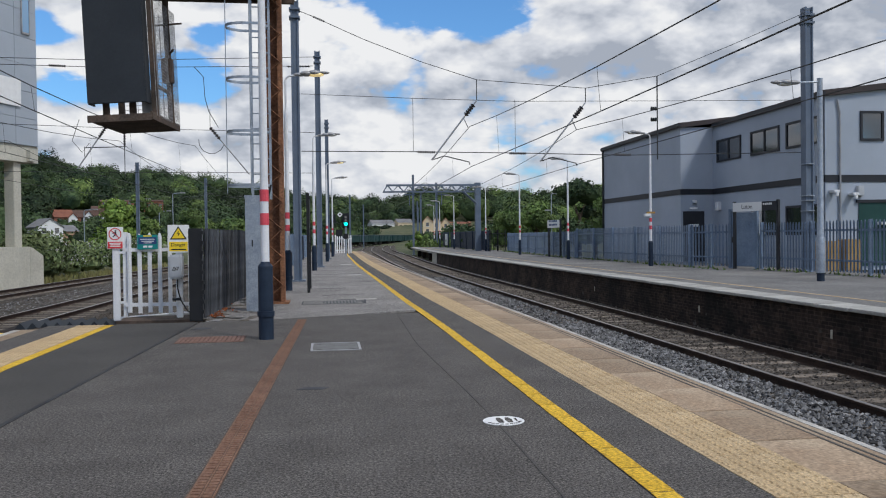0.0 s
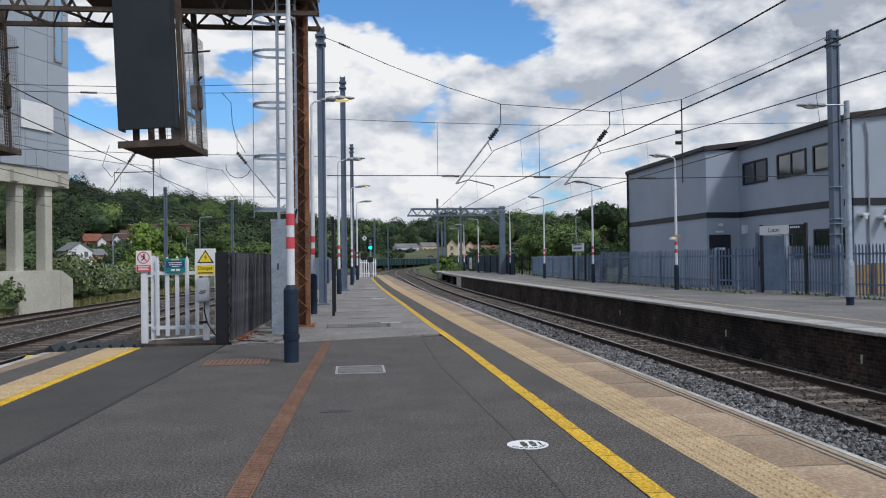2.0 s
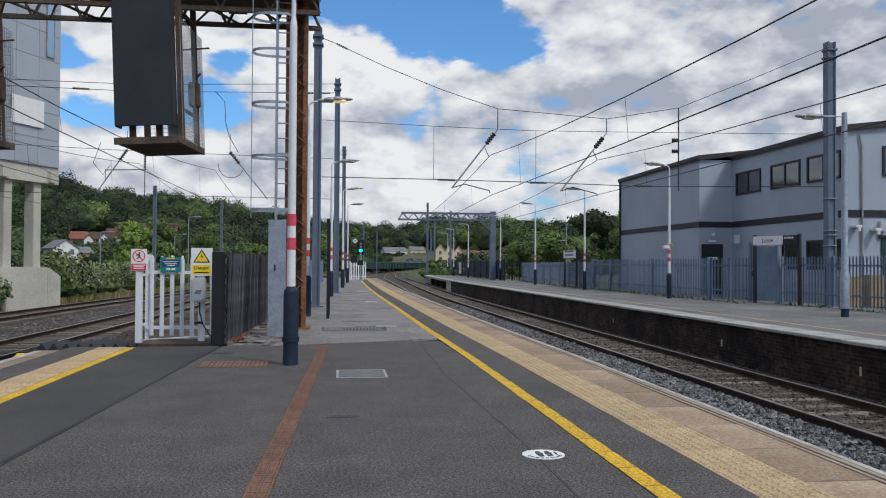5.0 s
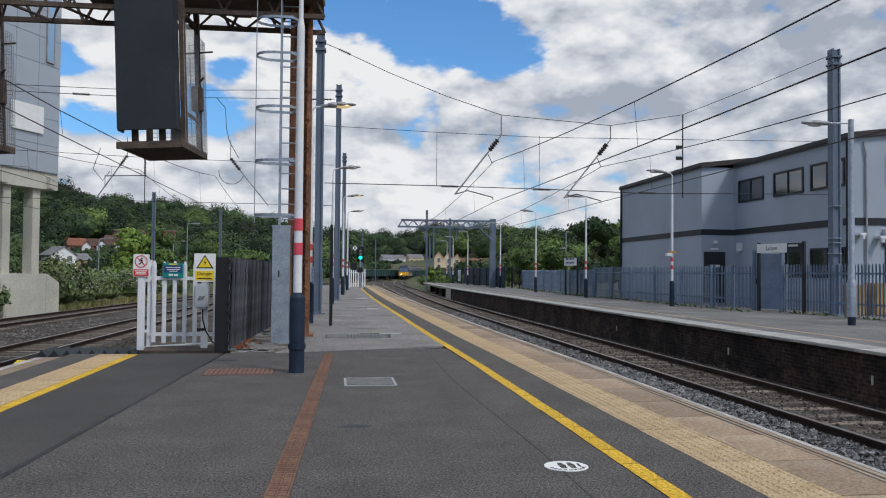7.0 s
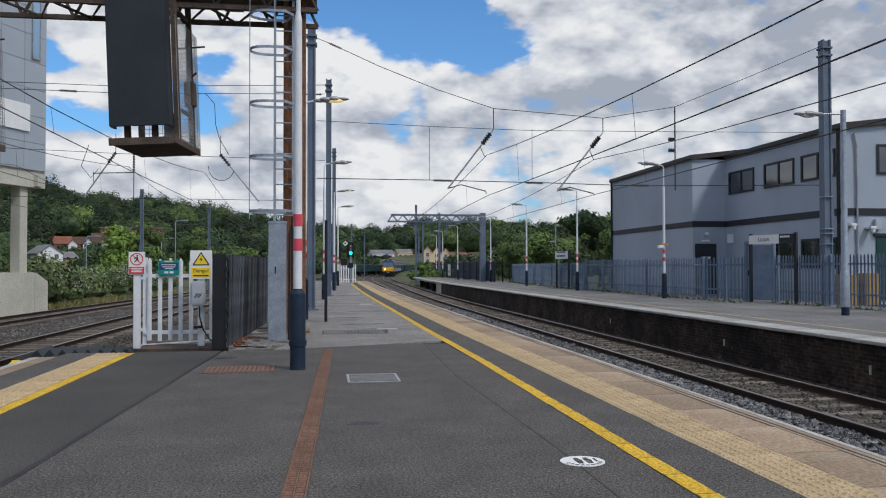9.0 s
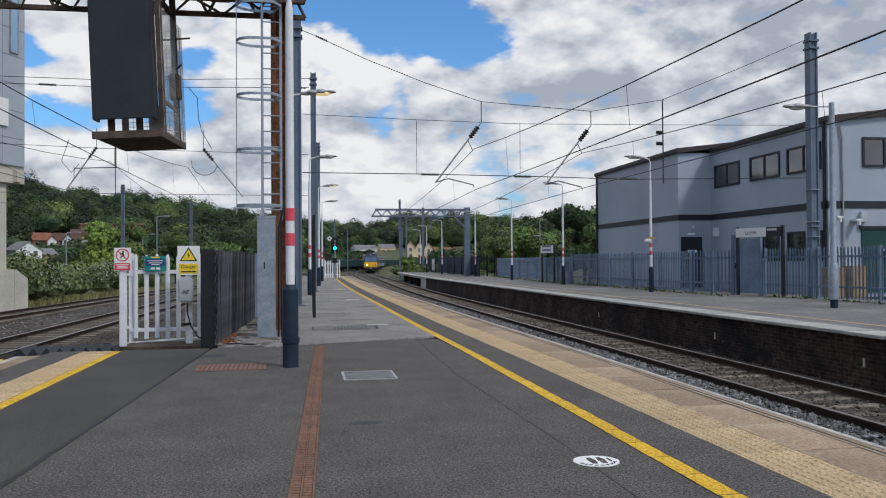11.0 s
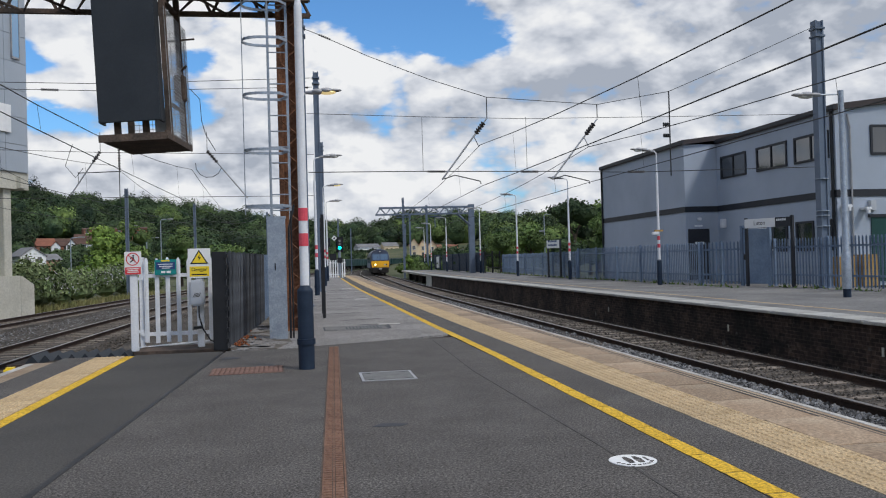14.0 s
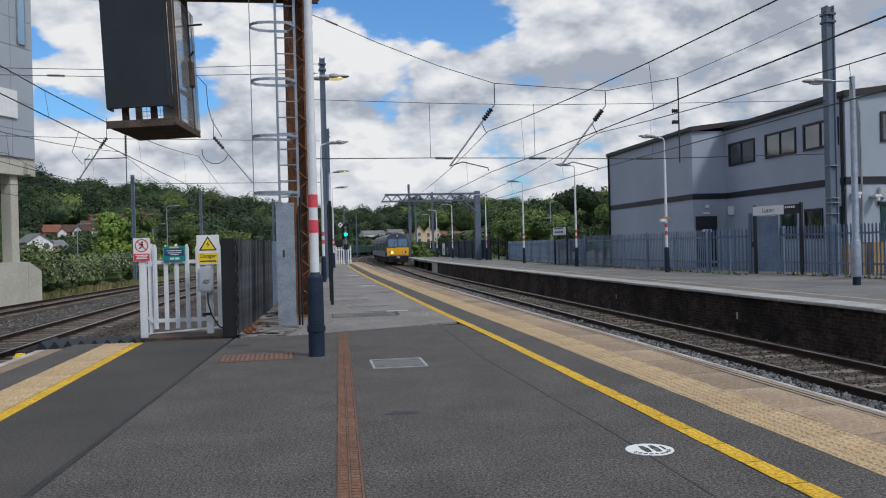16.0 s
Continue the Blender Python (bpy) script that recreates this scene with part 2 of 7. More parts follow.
M = {
    "asphalt": mat("dark_asphalt", (0.076, 0.069, 0.064), (0.106, 0.097, 0.090), 0.9, big=1.7, fine=75, amount=0.65, bump=0.12, depth=0.004, detail=14, crisp=0.12, grit=0.62, grit_scale=42),
    "asphalt_left": mat("smooth_dark_asphalt", (0.054, 0.051, 0.048), (0.076, 0.071, 0.066), 0.85, big=0.6, fine=80, amount=0.4, bump=0.1, depth=0.003, crisp=0.12, grit=0.3, grit_scale=44),
    "asphalt_old": mat("worn_grey_asphalt", (0.17, 0.16, 0.153), (0.265, 0.25, 0.238), 0.9, big=0.7, fine=40, amount=0.4, bump=0.4, depth=0.006, detail=12, crisp=0.12, grit=0.3, grit_scale=14),
    "asphalt_far": mat("faded_grey_asphalt", (0.125, 0.122, 0.120), (0.21, 0.204, 0.196), 0.9, big=0.5, fine=24, amount=0.35, bump=0.3, depth=0.006, detail=10, grit=0.25, grit_scale=9),
    "tar": mat("black_tar", (0.02, 0.02, 0.022), (0.035, 0.035, 0.037), 0.6, fine=40),
    "yellow": mat("worn_yellow_paint", (0.55, 0.325, 0.018), (0.70, 0.44, 0.04), 0.75, big=4, fine=45, amount=0.38, bump=0.3, depth=0.003, rand=0.07, crisp=0.14),
    "white_paint": mat("worn_white_paint", (0.33, 0.31, 0.285), (0.52, 0.50, 0.465), 0.7, big=2, fine=30, amount=0.25),
    "tactile": mat("buff_tactile_paving", (0.42, 0.30, 0.165), (0.57, 0.435, 0.27), 0.85, big=1.6, fine=60, amount=0.3, rand=0.07, bump=0.3, depth=0.004, detail=10, grit=0.12, grit_scale=30),
    "coping": mat("buff_concrete_slab", (0.27, 0.185, 0.12), (0.40, 0.32, 0.23), 0.85, big=0.9, fine=45, amount=0.3, rand=0.22, bump=0.3, depth=0.004, detail=10, grit=0.14, grit_scale=22),
    "coping_far": mat("pale_concrete_coping", (0.29, 0.28, 0.26), (0.46, 0.45, 0.42), 0.85, big=0.8, fine=20, amount=0.2, rand=0.1),
    "groove": mat("dark_joint", (0.07, 0.065, 0.06), rough=0.9),
    "brickwall": sooty_brick(),
    "ballast": mat("ballast_bed", (0.075, 0.066, 0.058), (0.16, 0.147, 0.135), 0.95, big=0.8, fine=16, amount=0.8, bump=1.0, depth=0.05, grit=0.4, grit_scale=24),
    "ballast_brown": mat("oily_brown_ballast", (0.042, 0.035, 0.029), (0.10, 0.086, 0.073), 0.95, big=0.7, fine=14, amount=0.85, bump=1.0, depth=0.05, grit=0.3, grit_scale=24),
    "dirt": mat("mossy_dirt_and_broken_paving", (0.07, 0.06, 0.048), (0.17, 0.15, 0.13), 0.95, big=2.2, fine=30, amount=0.5, bump=0.6, depth=0.02),
    "litter": mat("orange_leaf_litter", (0.20, 0.06, 0.025), (0.30, 0.10, 0.04), 0.9, big=6, fine=30, amount=0.3, island=0.4),
    "stone_brown": mat("oily_brown_stone", (0.050, 0.042, 0.036), (0.125, 0.108, 0.092), 0.9, big=3, fine=30, amount=0.25, island=0.6, bump=0.2),
    "stone": mat("ballast_stone", (0.085, 0.084, 0.085), (0.215, 0.212, 0.212), 0.9, big=3, fine=30, amount=0.25, island=0.8, bump=0.2),
    "sleeper": mat("weathered_sleeper", (0.115, 0.094, 0.075), (0.225, 0.19, 0.158), 0.9, big=1.5, fine=25, amount=0.4, rand=0.35, bump=0.4),
    "rail_rust": mat("rusty_rail_web", (0.028, 0.018, 0.014), (0.055, 0.034, 0.025), 0.85, big=2, fine=30, amount=0.3),
    "rail_top": mat("polished_rail_head", (0.20, 0.165, 0.14), (0.34, 0.31, 0.29), 0.35, 0.7, big=1, fine=20, amount=0.1, bump=0),
    "soil": mat("dry_earth_and_grass", (0.055, 0.072, 0.033), (0.125, 0.125, 0.068), 0.95, big=0.12, fine=3, amount=0.35, bump=0.8, depth=0.1),
    "navy": mat("navy_paint", (0.010, 0.020, 0.040), (0.018, 0.032, 0.056), 0.6, big=4, fine=60, amount=0.12, bump=0.05),
    "pole": mat("pale_grey_paint", (0.66, 0.67, 0.69), (0.76, 0.77, 0.79), 0.5, big=3, fine=50, amount=0.08, bump=0.05),
    "red": mat("red_band", (0.62, 0.07, 0.10), (0.70, 0.10, 0.13), 0.55, big=5, fine=40, amount=0.1),
    "mast": mat("slate_grey_steel_paint", (0.105, 0.135, 0.185), (0.145, 0.18, 0.235), 0.5, big=1.2, fine=30, amount=0.12, bump=0.1),
    "galv": mat("galvanised_steel", (0.27, 0.31, 0.36), (0.38, 0.42, 0.47), 0.5, 0.55, big=6, fine=35, amount=0.18, bump=0.05),
    "steel": mat("weathered_grey_steel", (0.30, 0.30, 0.31), (0.40, 0.40, 0.41), 0.55, 0.4, big=3, fine=40, amount=0.15),
    "rust": mat("rusty_brown_steel", (0.13, 0.062, 0.036), (0.27, 0.125, 0.066), 0.85, big=1.6, fine=22, amount=0.4, bump=0.4),
    "rust_dark": mat("dark_rusty_steel", (0.055, 0.045, 0.038), (0.12, 0.085, 0.065), 0.85, big=2.0, fine=25, amount=0.35, bump=0.3),
    "drain": mat("rusty_drain_iron", (0.16, 0.085, 0.056), (0.24, 0.135, 0.092), 0.85, big=2.5, fine=40, amount=0.3, rand=0.12),
    "charcoal": mat("charcoal_panel", (0.022, 0.027, 0.033), (0.032, 0.037, 0.044), 0.55, big=1.2, fine=30, amount=0.08, bump=0.05),
    "black": mat("black_paint", (0.012, 0.013, 0.015), (0.02, 0.021, 0.024), 0.5, big=2, fine=40, amount=0.1, bump=0.05),
    # pale blue-grey streaks: scuffs on the tar, plus its sheen put into the colour
    "fence_black": mat("tarred_slats_sheen", (0.016, 0.018, 0.022), (0.115, 0.122, 0.135), 0.6, big=2.8, fine=22, amount=0.5, bump=0.3, stretch=(1, 1, 0.22), rand=0.6),
    "white": mat("white_gloss_paint", (0.70, 0.71, 0.73), (0.80, 0.80, 0.81), 0.5, big=2.5, fine=40, amount=0.08, bump=0.05),
    "sign_yellow": mat("sign_yellow", (0.85, 0.60, 0.02), (0.88, 0.64, 0.03), 0.4, amount=0.03, bump=0),
    "sign_red": mat("sign_red", (0.62, 0.04, 0.05), (0.66, 0.05, 0.06), 0.4, amount=0.03, bump=0),
    "sign_teal": mat("sign_teal", (0.0, 0.22, 0.21), (0.0, 0.26, 0.25), 0.4, amount=0.03, bump=0),
    "sign_blue": mat("sign_navy", (0.015, 0.05, 0.16), (0.02, 0.06, 0.18), 0.4, amount=0.03, bump=0),
    "sign_white": mat("sign_white", (0.76, 0.76, 0.75), (0.8, 0.8, 0.79), 0.4, amount=0.03, bump=0),
    "grey_plastic": mat("pale_grey_plastic", (0.42, 0.44, 0.47), (0.50, 0.52, 0.55), 0.4, big=3, amount=0.05, bump=0),
    "palisade": mat("blue_grey_palisade", (0.135, 0.185, 0.265), (0.20, 0.262, 0.35), 0.5, 0.2, big=1.0, fine=20, amount=0.2, rand=0.16, bump=0.05),
    "render": mat("grey_render", (0.345, 0.387, 0.45), (0.405, 0.45, 0.52), 0.85, big=0.35, fine=40, amount=0.06, bump=0.15, depth=0.004, detail=10),
    "trim": mat("charcoal_trim", (0.022, 0.024, 0.030), (0.032, 0.034, 0.04), 0.5, amount=0.08, bump=0.05),
    "brown_fascia": mat("brown_fascia", (0.045, 0.036, 0.036), (0.06, 0.048, 0.047), 0.6, amount=0.1),
    "panel": mat("silver_cladding_panel", (0.36, 0.40, 0.45), (0.42, 0.46, 0.51), 0.45, 0.2, big=0.3, fine=12, amount=0.03, rand=0.03, bump=0),
    "concrete": mat("weathered_pale_concrete", (0.44, 0.42, 0.355), (0.57, 0.545, 0.465), 0.9, big=0.5, fine=14, amount=0.14, bump=0.25, depth=0.01, detail=10),
    "glass": glass("dark_glass"),
    # cab windscreen: the sky's reflection is painted in as a paler base colour
    "screen": glass("cab_glass_sky_tint", (0.10, 0.125, 0.15), 0.08),
    "blueglass": glass("sky_blue_glass", (0.16, 0.34, 0.55), 0.08),
    "green_shutter": mat("dark_green_board", (0.012, 0.05, 0.045), (0.018, 0.065, 0.058), 0.5, amount=0.06),
    "ply": mat("ochre_board", (0.32, 0.19, 0.06), (0.40, 0.25, 0.09), 0.7, amount=0.1),
    "insul": mat("brown_insulator", (0.045, 0.04, 0.04), (0.06, 0.052, 0.05), 0.3, amount=0.1, bump=0),
    "wire": mat("dull_copper_wire", (0.03, 0.034, 0.036), (0.05, 0.05, 0.05), 0.6, amount=0.05, bump=0),
    "green_lamp": mat("green_signal_light", (0.0, 1.0, 0.75), rough=0.3, amount=0.0, bump=0, emit=2.2),
    "warm_lamp": mat("warm_lamp_glass", (1.0, 0.74, 0.34), rough=0.3, amount=0.0, bump=0, emit=0.45),
    "head_lamp": mat("headlight_glow", (1.0, 0.72, 0.36), rough=0.3, amount=0.0, bump=0, emit=7.0),
    "lens": mat("milky_lamp_glass", (0.5, 0.5, 0.46), rough=0.3, amount=0.05, bump=0),
    "train_blue": mat("dark_blue_grey_coach_paint", (0.022, 0.028, 0.050), (0.030, 0.036, 0.060), 0.42, big=0.8, fine=20, amount=0.08, bump=0),
    "train_side": mat("pale_grey_coach_side", (0.28, 0.30, 0.36), (0.33, 0.35, 0.41), 0.35, big=0.8, fine=20, amount=0.06, bump=0),
    "train_yellow": mat("warning_yellow", (0.84, 0.40, 0.008), (0.88, 0.44, 0.012), 0.45, big=2, fine=30, amount=0.06, bump=0),
    "underframe": mat("grimy_underframe", (0.018, 0.016, 0.015), (0.035, 0.03, 0.027), 0.9, big=2, fine=20, amount=0.3),
    "train_green": mat("dark_green_coach_paint", (0.02, 0.055, 0.055), (0.03, 0.07, 0.07), 0.45, big=0.6, fine=10, amount=0.1, bump=0),
    "roof_grey": mat("grey_roof", (0.16, 0.16, 0.165), (0.22, 0.22, 0.225), 0.8, big=0.3, fine=6, amount=0.12),
    "roof_red": mat("red_clay_roof", (0.19, 0.075, 0.05), (0.27, 0.11, 0.07), 0.85, big=0.3, fine=5, amount=0.2),
    "roof_brown": mat("brown_tile_roof", (0.075, 0.045, 0.036), (0.13, 0.075, 0.058), 0.85, big=0.3, fine=5, amount=0.2),
    "wall_cream": mat("cream_render", (0.70, 0.56, 0.37), (0.78, 0.64, 0.45), 0.85, big=0.3, fine=5, amount=0.06),
    "wall_white": mat("white_render", (0.76, 0.76, 0.76), (0.82, 0.82, 0.81), 0.85, big=0.3, fine=5, amount=0.05),
    "wall_brick": mat("red_brick_wall", (0.24, 0.10, 0.065), (0.31, 0.14, 0.09), 0.9, big=0.4, fine=9, amount=0.12),
    "wall_brown": mat("brown_brick_wall", (0.38, 0.235, 0.155), (0.45, 0.285, 0.19), 0.9, big=0.4, fine=9, amount=0.12),
    "leaf_dark": mat("dark_woodland_leaves", (0.016, 0.034, 0.018), (0.072, 0.108, 0.041), 0.8, big=0.11, fine=0.6, amount=0.3, island=0.22, bump=0, detail=4, crown=0.5),
    "leaf_mid": mat("green_leaves", (0.064, 0.112, 0.030), (0.165, 0.225, 0.063), 0.7, big=0.3, fine=3, amount=0.25, island=0.35, bump=0, crown=0.35),
    "leaf_lime": mat("bright_lime_leaves", (0.095, 0.165, 0.030), (0.20, 0.28, 0.055), 0.65, big=0.8, fine=3, amount=0.25, island=0.45, bump=0, crown=0.3),
    "leaf_grey": mat("grey_green_shrub_leaves", (0.090, 0.135, 0.050), (0.18, 0.22, 0.10), 0.8, big=0.8, fine=4, amount=0.25, island=0.5, bump=0, crown=0.3),
    "blossom": mat("pale_lilac_blossom", (0.46, 0.44, 0.46), (0.58, 0.56, 0.57), 0.8, big=2, fine=8, amount=0.1, island=0.2, bump=0),
    "grass": mat("dry_tufts", (0.15, 0.17, 0.055), (0.30, 0.26, 0.12), 0.9, big=0.8, fine=5, amount=0.2, island=0.4, bump=0),
    "weed": mat("weeds", (0.07, 0.12, 0.03), (0.12, 0.17, 0.05), 0.85, big=2, fine=6, amount=0.2, island=0.4, bump=0),
    "bark": mat("brown_bark", (0.07, 0.05, 0.035), (0.11, 0.08, 0.055), 0.9, big=3, fine=15, amount=0.3),
    "seam_dark": mat("old_trench_seam", (0.060, 0.056, 0.053), (0.085, 0.079, 0.074), 0.85, big=2, fine=70, amount=0.5),
    "patch_dark": mat("dark_damp_patch", (0.045, 0.048, 0.055), (0.06, 0.063, 0.07), 0.8, big=5, fine=60, amount=0.2),
    "rose_grate": mat("rusty_gully_grid", (0.14, 0.078, 0.06), (0.22, 0.125, 0.098), 0.85, big=6, fine=50, amount=0.3),
    "hatch": mat("worn_metal_cover", (0.13, 0.13, 0.127), (0.19, 0.19, 0.183), 0.75, 0.1, big=5, fine=70, amount=0.25),
}


# ---- mesh helpers ----
def box(bm, x0, y0, z0, x1, y1, z1, bev=0.0):
    r = bmesh.ops.create_cube(bm, size=1)
    bmesh.ops.scale(bm, vec=(abs(x1 - x0), abs(y1 - y0), abs(z1 - z0)), verts=r["verts"])
    bmesh.ops.translate(bm, vec=((x0 + x1) / 2, (y0 + y1) / 2, (z0 + z1) / 2), verts=r["verts"])
    if bev:
        e = list({e for v in r["verts"] for e in v.link_edges})
        bmesh.ops.bevel(bm, geom=e, offset=bev, segments=2, affect="EDGES")


def cyl(bm, p0, p1, r0, r1=None, seg=10):
    p0, p1 = Vector(p0), Vector(p1)
    d = p1 - p0
    q = d.to_track_quat("Z", "Y").to_matrix().to_4x4()
    bmesh.ops.create_cone(bm, cap_ends=True, segments=seg, radius1=r0, radius2=r0 if r1 is None else r1, depth=d.length,
                          matrix=Matrix.Translation((p0 + p1) / 2) @ q)


def tube(bm, pts, r, seg=6):
    """One round tube through the points."""
    P = [Vector(p) for p in pts]
    rings, side = [], None
    for i, p in enumerate(P):
        d = (P[min(len(P) - 1, i + 1)] - P[max(0, i - 1)]).normalized()
        if side is None:
            side = d.orthogonal().normalized()
        side = (side - d * side.dot(d)).normalized()
        up = d.cross(side)
        rings.append([bm.verts.new(p + r * (side * math.cos(k * math.tau / seg) + up * math.sin(k * math.tau / seg))) for k in range(seg)])
    for a, b in zip(rings, rings[1:]):
        for k in range(seg):
            bm.faces.new((a[k], a[(k + 1) % seg], b[(k + 1) % seg], b[k]))
    bm.faces.new(rings[0][::-1])
    bm.faces.new(rings[-1])


def lathe(bm, profile, at=(0, 0, 0), seg=20):
    rings = [[bm.verts.new((at[0] + r * math.cos(k * math.tau / seg), at[1] + r * math.sin(k * math.tau / seg), at[2] + z)) for k in range(seg)] for r, z in profile]
    for a, b in zip(rings, rings[1:]):
        for k in range(seg):
            bm.faces.new((a[k], a[(k + 1) % seg], b[(k + 1) % seg], b[k]))
    bm.faces.new(rings[0][::-1])
    bm.faces.new(rings[-1])


def prism(bm, poly, axis, lo, hi):
    """A polygon drawn out along an axis: poly holds the two other coordinates in order."""
    def at(p, w):
        c = list(p)
        c.insert("xyz".index(axis), w)
        return bm.verts.new(c)
    a, b = [at(p, lo) for p in poly], [at(p, hi) for p in poly]
    n = len(poly)
    bm.faces.new(a)
    bm.faces.new(b[::-1])
    for k in range(n):
        bm.faces.new((a[k], b[k], b[(k + 1) % n], a[(k + 1) % n]))
    bmesh.ops.recalc_face_normals(bm, faces=bm.faces)


def sweep(bm, pts, profile):
    """A closed profile (across, up) carried along points (x, y, z)."""
    rings = []
    for i, p in enumerate(pts):
        a, b = pts[max(0, i - 1)], pts[min(len(pts) - 1, i + 1)]
        dx, dy = b[0] - a[0], b[1] - a[1]
        k = math.hypot(dx, dy)
        nx, ny = dy / k, -dx / k
        rings.append([bm.verts.new((p[0] + nx * u, p[1] + ny * u, p[2] + w)) for u, w in profile])
    n = len(profile)
    for a, b in zip(rings, rings[1:]):
        for k in range(n):
            bm.faces.new((a[k], a[(k + 1) % n], b[(k + 1) % n], b[k]))
    bm.faces.new(rings[0])
    bm.faces.new(rings[-1][::-1])
    bmesh.ops.recalc_face_normals(bm, faces=bm.faces)


def B():
    return bmesh.new()


def mesh_of(name, bm, material, smooth=False):
    me = bpy.data.meshes.new(name)
    bm.to_mesh(me)
    bm.free()
    me.materials.append(M[material] if isinstance(material, str) else material)
    if smooth:
        me.shade_smooth()
        me.set_sharp_from_angle(angle=radians(38))
    return me


def part(name, bm, material, parent=None, label="", smooth=False, kind=""):
    ob = new(name, mesh_of(name, bm, material, smooth))
    if parent is not None:
        ob.parent = parent
    return tagged(ob, label, kind=kind)


def thing(name, label, category, group="", at=None, kind=""):
    ob = new(name)
    ob.empty_display_size = 0.2
    if at is not None:
        ob.matrix_basis = at
    return tagged(ob, label, category, group, kind)


def structure(name, bm, material, label="", smooth=False):
    return tagged(part(name, bm, material, None, label, smooth), category=name.rstrip("_0123456789").replace("_", " "), kind="structure")


def bx(name, material, parent, x0, y0, z0, x1, y1, z1, bev=0.0, label=""):
    b = B()
    box(b, x0, y0, z0, x1, y1, z1, bev)
    return part(name, b, material, parent, label)


def piece(name, me, parent, x, y, z, rz=0.0, sx=1, sy=1, sz=1):
    ob = new(name, me)
    ob.parent = parent
    ob.matrix_basis = Matrix.LocRotScale((x, y, z), Euler((0, 0, rz)), (sx, sy, sz))
    return ob


def text(name, body, size, material, parent, m, label="", squash=1.0):
    cu = bpy.data.curves.new(name, "FONT")
    cu.body, cu.size, cu.align_x, cu.align_y, cu.extrude = body, size, "CENTER", "CENTER", 0.001
    tmp = bpy.data.objects.new(name, cu)
    me = bpy.data.meshes.new_from_object(tmp)
    bpy.data.objects.remove(tmp)
    me.materials.clear()
    me.materials.append(M[material])
    ob = new(name, me)
    ob.parent = parent
    ob.matrix_basis = m @ Matrix.Diagonal((squash, 1, 1, 1))
    return tagged(ob, label)


rng = random.Random(5)


def leaves(name, blobs, material, parent=None, density=1.0, size=0.3, label="", kind="", core=0.74, seed=1, ruffle=0.5):
    """Foliage: leaf clumps (bent quads) on the shells of ellipsoids (x, y, z, rx, ry, rz), over dark inner lumps."""
    g = np.random.default_rng(seed)
    V, F, tone = [], [], []
    base = 0
    ico = bmesh.new()
    bmesh.ops.create_icosphere(ico, subdivisions=2 if core > 0.75 else 1, radius=1)
    iv = np.array([v.co[:] for v in ico.verts])
    jf = [[v.index for v in f.verts] for f in ico.faces]
    ico.free()
    for x, y, z, rx, ry, rz in blobs:
        n = max(8, int(density * (rx * ry + ry * rz + rx * rz) / (size * size)))
        d = g.normal(size=(n, 3))
        d[:, 2] = np.abs(d[:, 2]) * 0.9 + d[:, 2] * 0.25
        d /= np.linalg.norm(d, axis=1)[:, None]
        lump = 1 + 0.16 * np.sin(d[:, 0] * 5 + x * 3) * np.cos(d[:, 1] * 4.3 + y) + 0.12 * np.sin(d[:, 2] * 7 + z + x)
        r = (g.uniform(0.72, 1.08, n) * lump)[:, None]
        c = d * r * np.array([rx, ry, rz]) + np.array([x, y, z])
        nrm = d + g.normal(scale=ruffle, size=(n, 3))
        nrm /= np.linalg.norm(nrm, axis=1)[:, None]
        t = np.cross(nrm, g.normal(size=(n, 3)))
        t /= np.linalg.norm(t, axis=1)[:, None]
        b2 = np.cross(nrm, t)
        s = (size * g.uniform(0.45, 1.15, n))[:, None]
        q = np.stack([c - t * s, c - b2 * s * 0.7 + nrm * s * 0.2, c + t * s, c + b2 * s * 0.7 + nrm * s * 0.2], axis=1).reshape(-1, 3)
        V.append(q)
        shade = g.random()
        tone += [shade] * (4 * n + (len(iv) if core else 0))
        F += [[base + 4 * k, base + 4 * k + 1, base + 4 * k + 2, base + 4 * k + 3] for k in range(n)]
        base += 4 * n
        if core:
            V.append(iv * np.array([rx, ry, rz]) * core * g.uniform(0.88, 1.1, (len(iv), 1)) + np.array([x, y, z]))
            F += [[base + k for k in f] for f in jf]
            base += len(iv)
    me = bpy.data.meshes.new(name)
    me.from_pydata(np.concatenate(V).tolist(), [], F)
    me.attributes.new("tone", "FLOAT", "POINT").data.foreach_set("value", tone)
    me.materials.append(M[material])
    ob = new(name, me)
    if parent is not None:
        ob.parent = parent
    return tagged(ob, label, kind=kind)


def tree(x, y, z, height, spread, material, label, seed, trunk=0.35):
    """A tapered trunk with limbs and a crown of leaf clumps."""
    g = random.Random(seed)
    ob = thing("tree", label, "tree", at=pose(x, y, z))
    b = B()
    cyl(b, (0, 0, 0), (0.05, 0, height * 0.55), spread * 0.05 + 0.05, spread * 0.03 + 0.02, 8)
    blobs = []
    for k in range(11):
        a, h = g.uniform(0, math.tau), height * g.uniform(trunk, 0.82)
        rr = spread * g.uniform(0.25, 0.68) * (1.15 - 0.6 * h / height)
        p = (rr * math.cos(a), rr * math.sin(a), h)
        cyl(b, (0.03, 0, h * 0.62), p, 0.05, 0.015, 5)
        s = spread * g.uniform(0.26, 0.46)
        blobs.append((*p, s, s, s * g.uniform(0.65, 0.95)))
    blobs.append((0, 0, height * 0.84, spread * 0.36, spread * 0.36, height * 0.16))
    part("trunk", b, "bark", ob)
    leaves("crown", blobs, material, ob, density=2.0, size=max(0.13, spread * 0.062), seed=seed)
    return ob


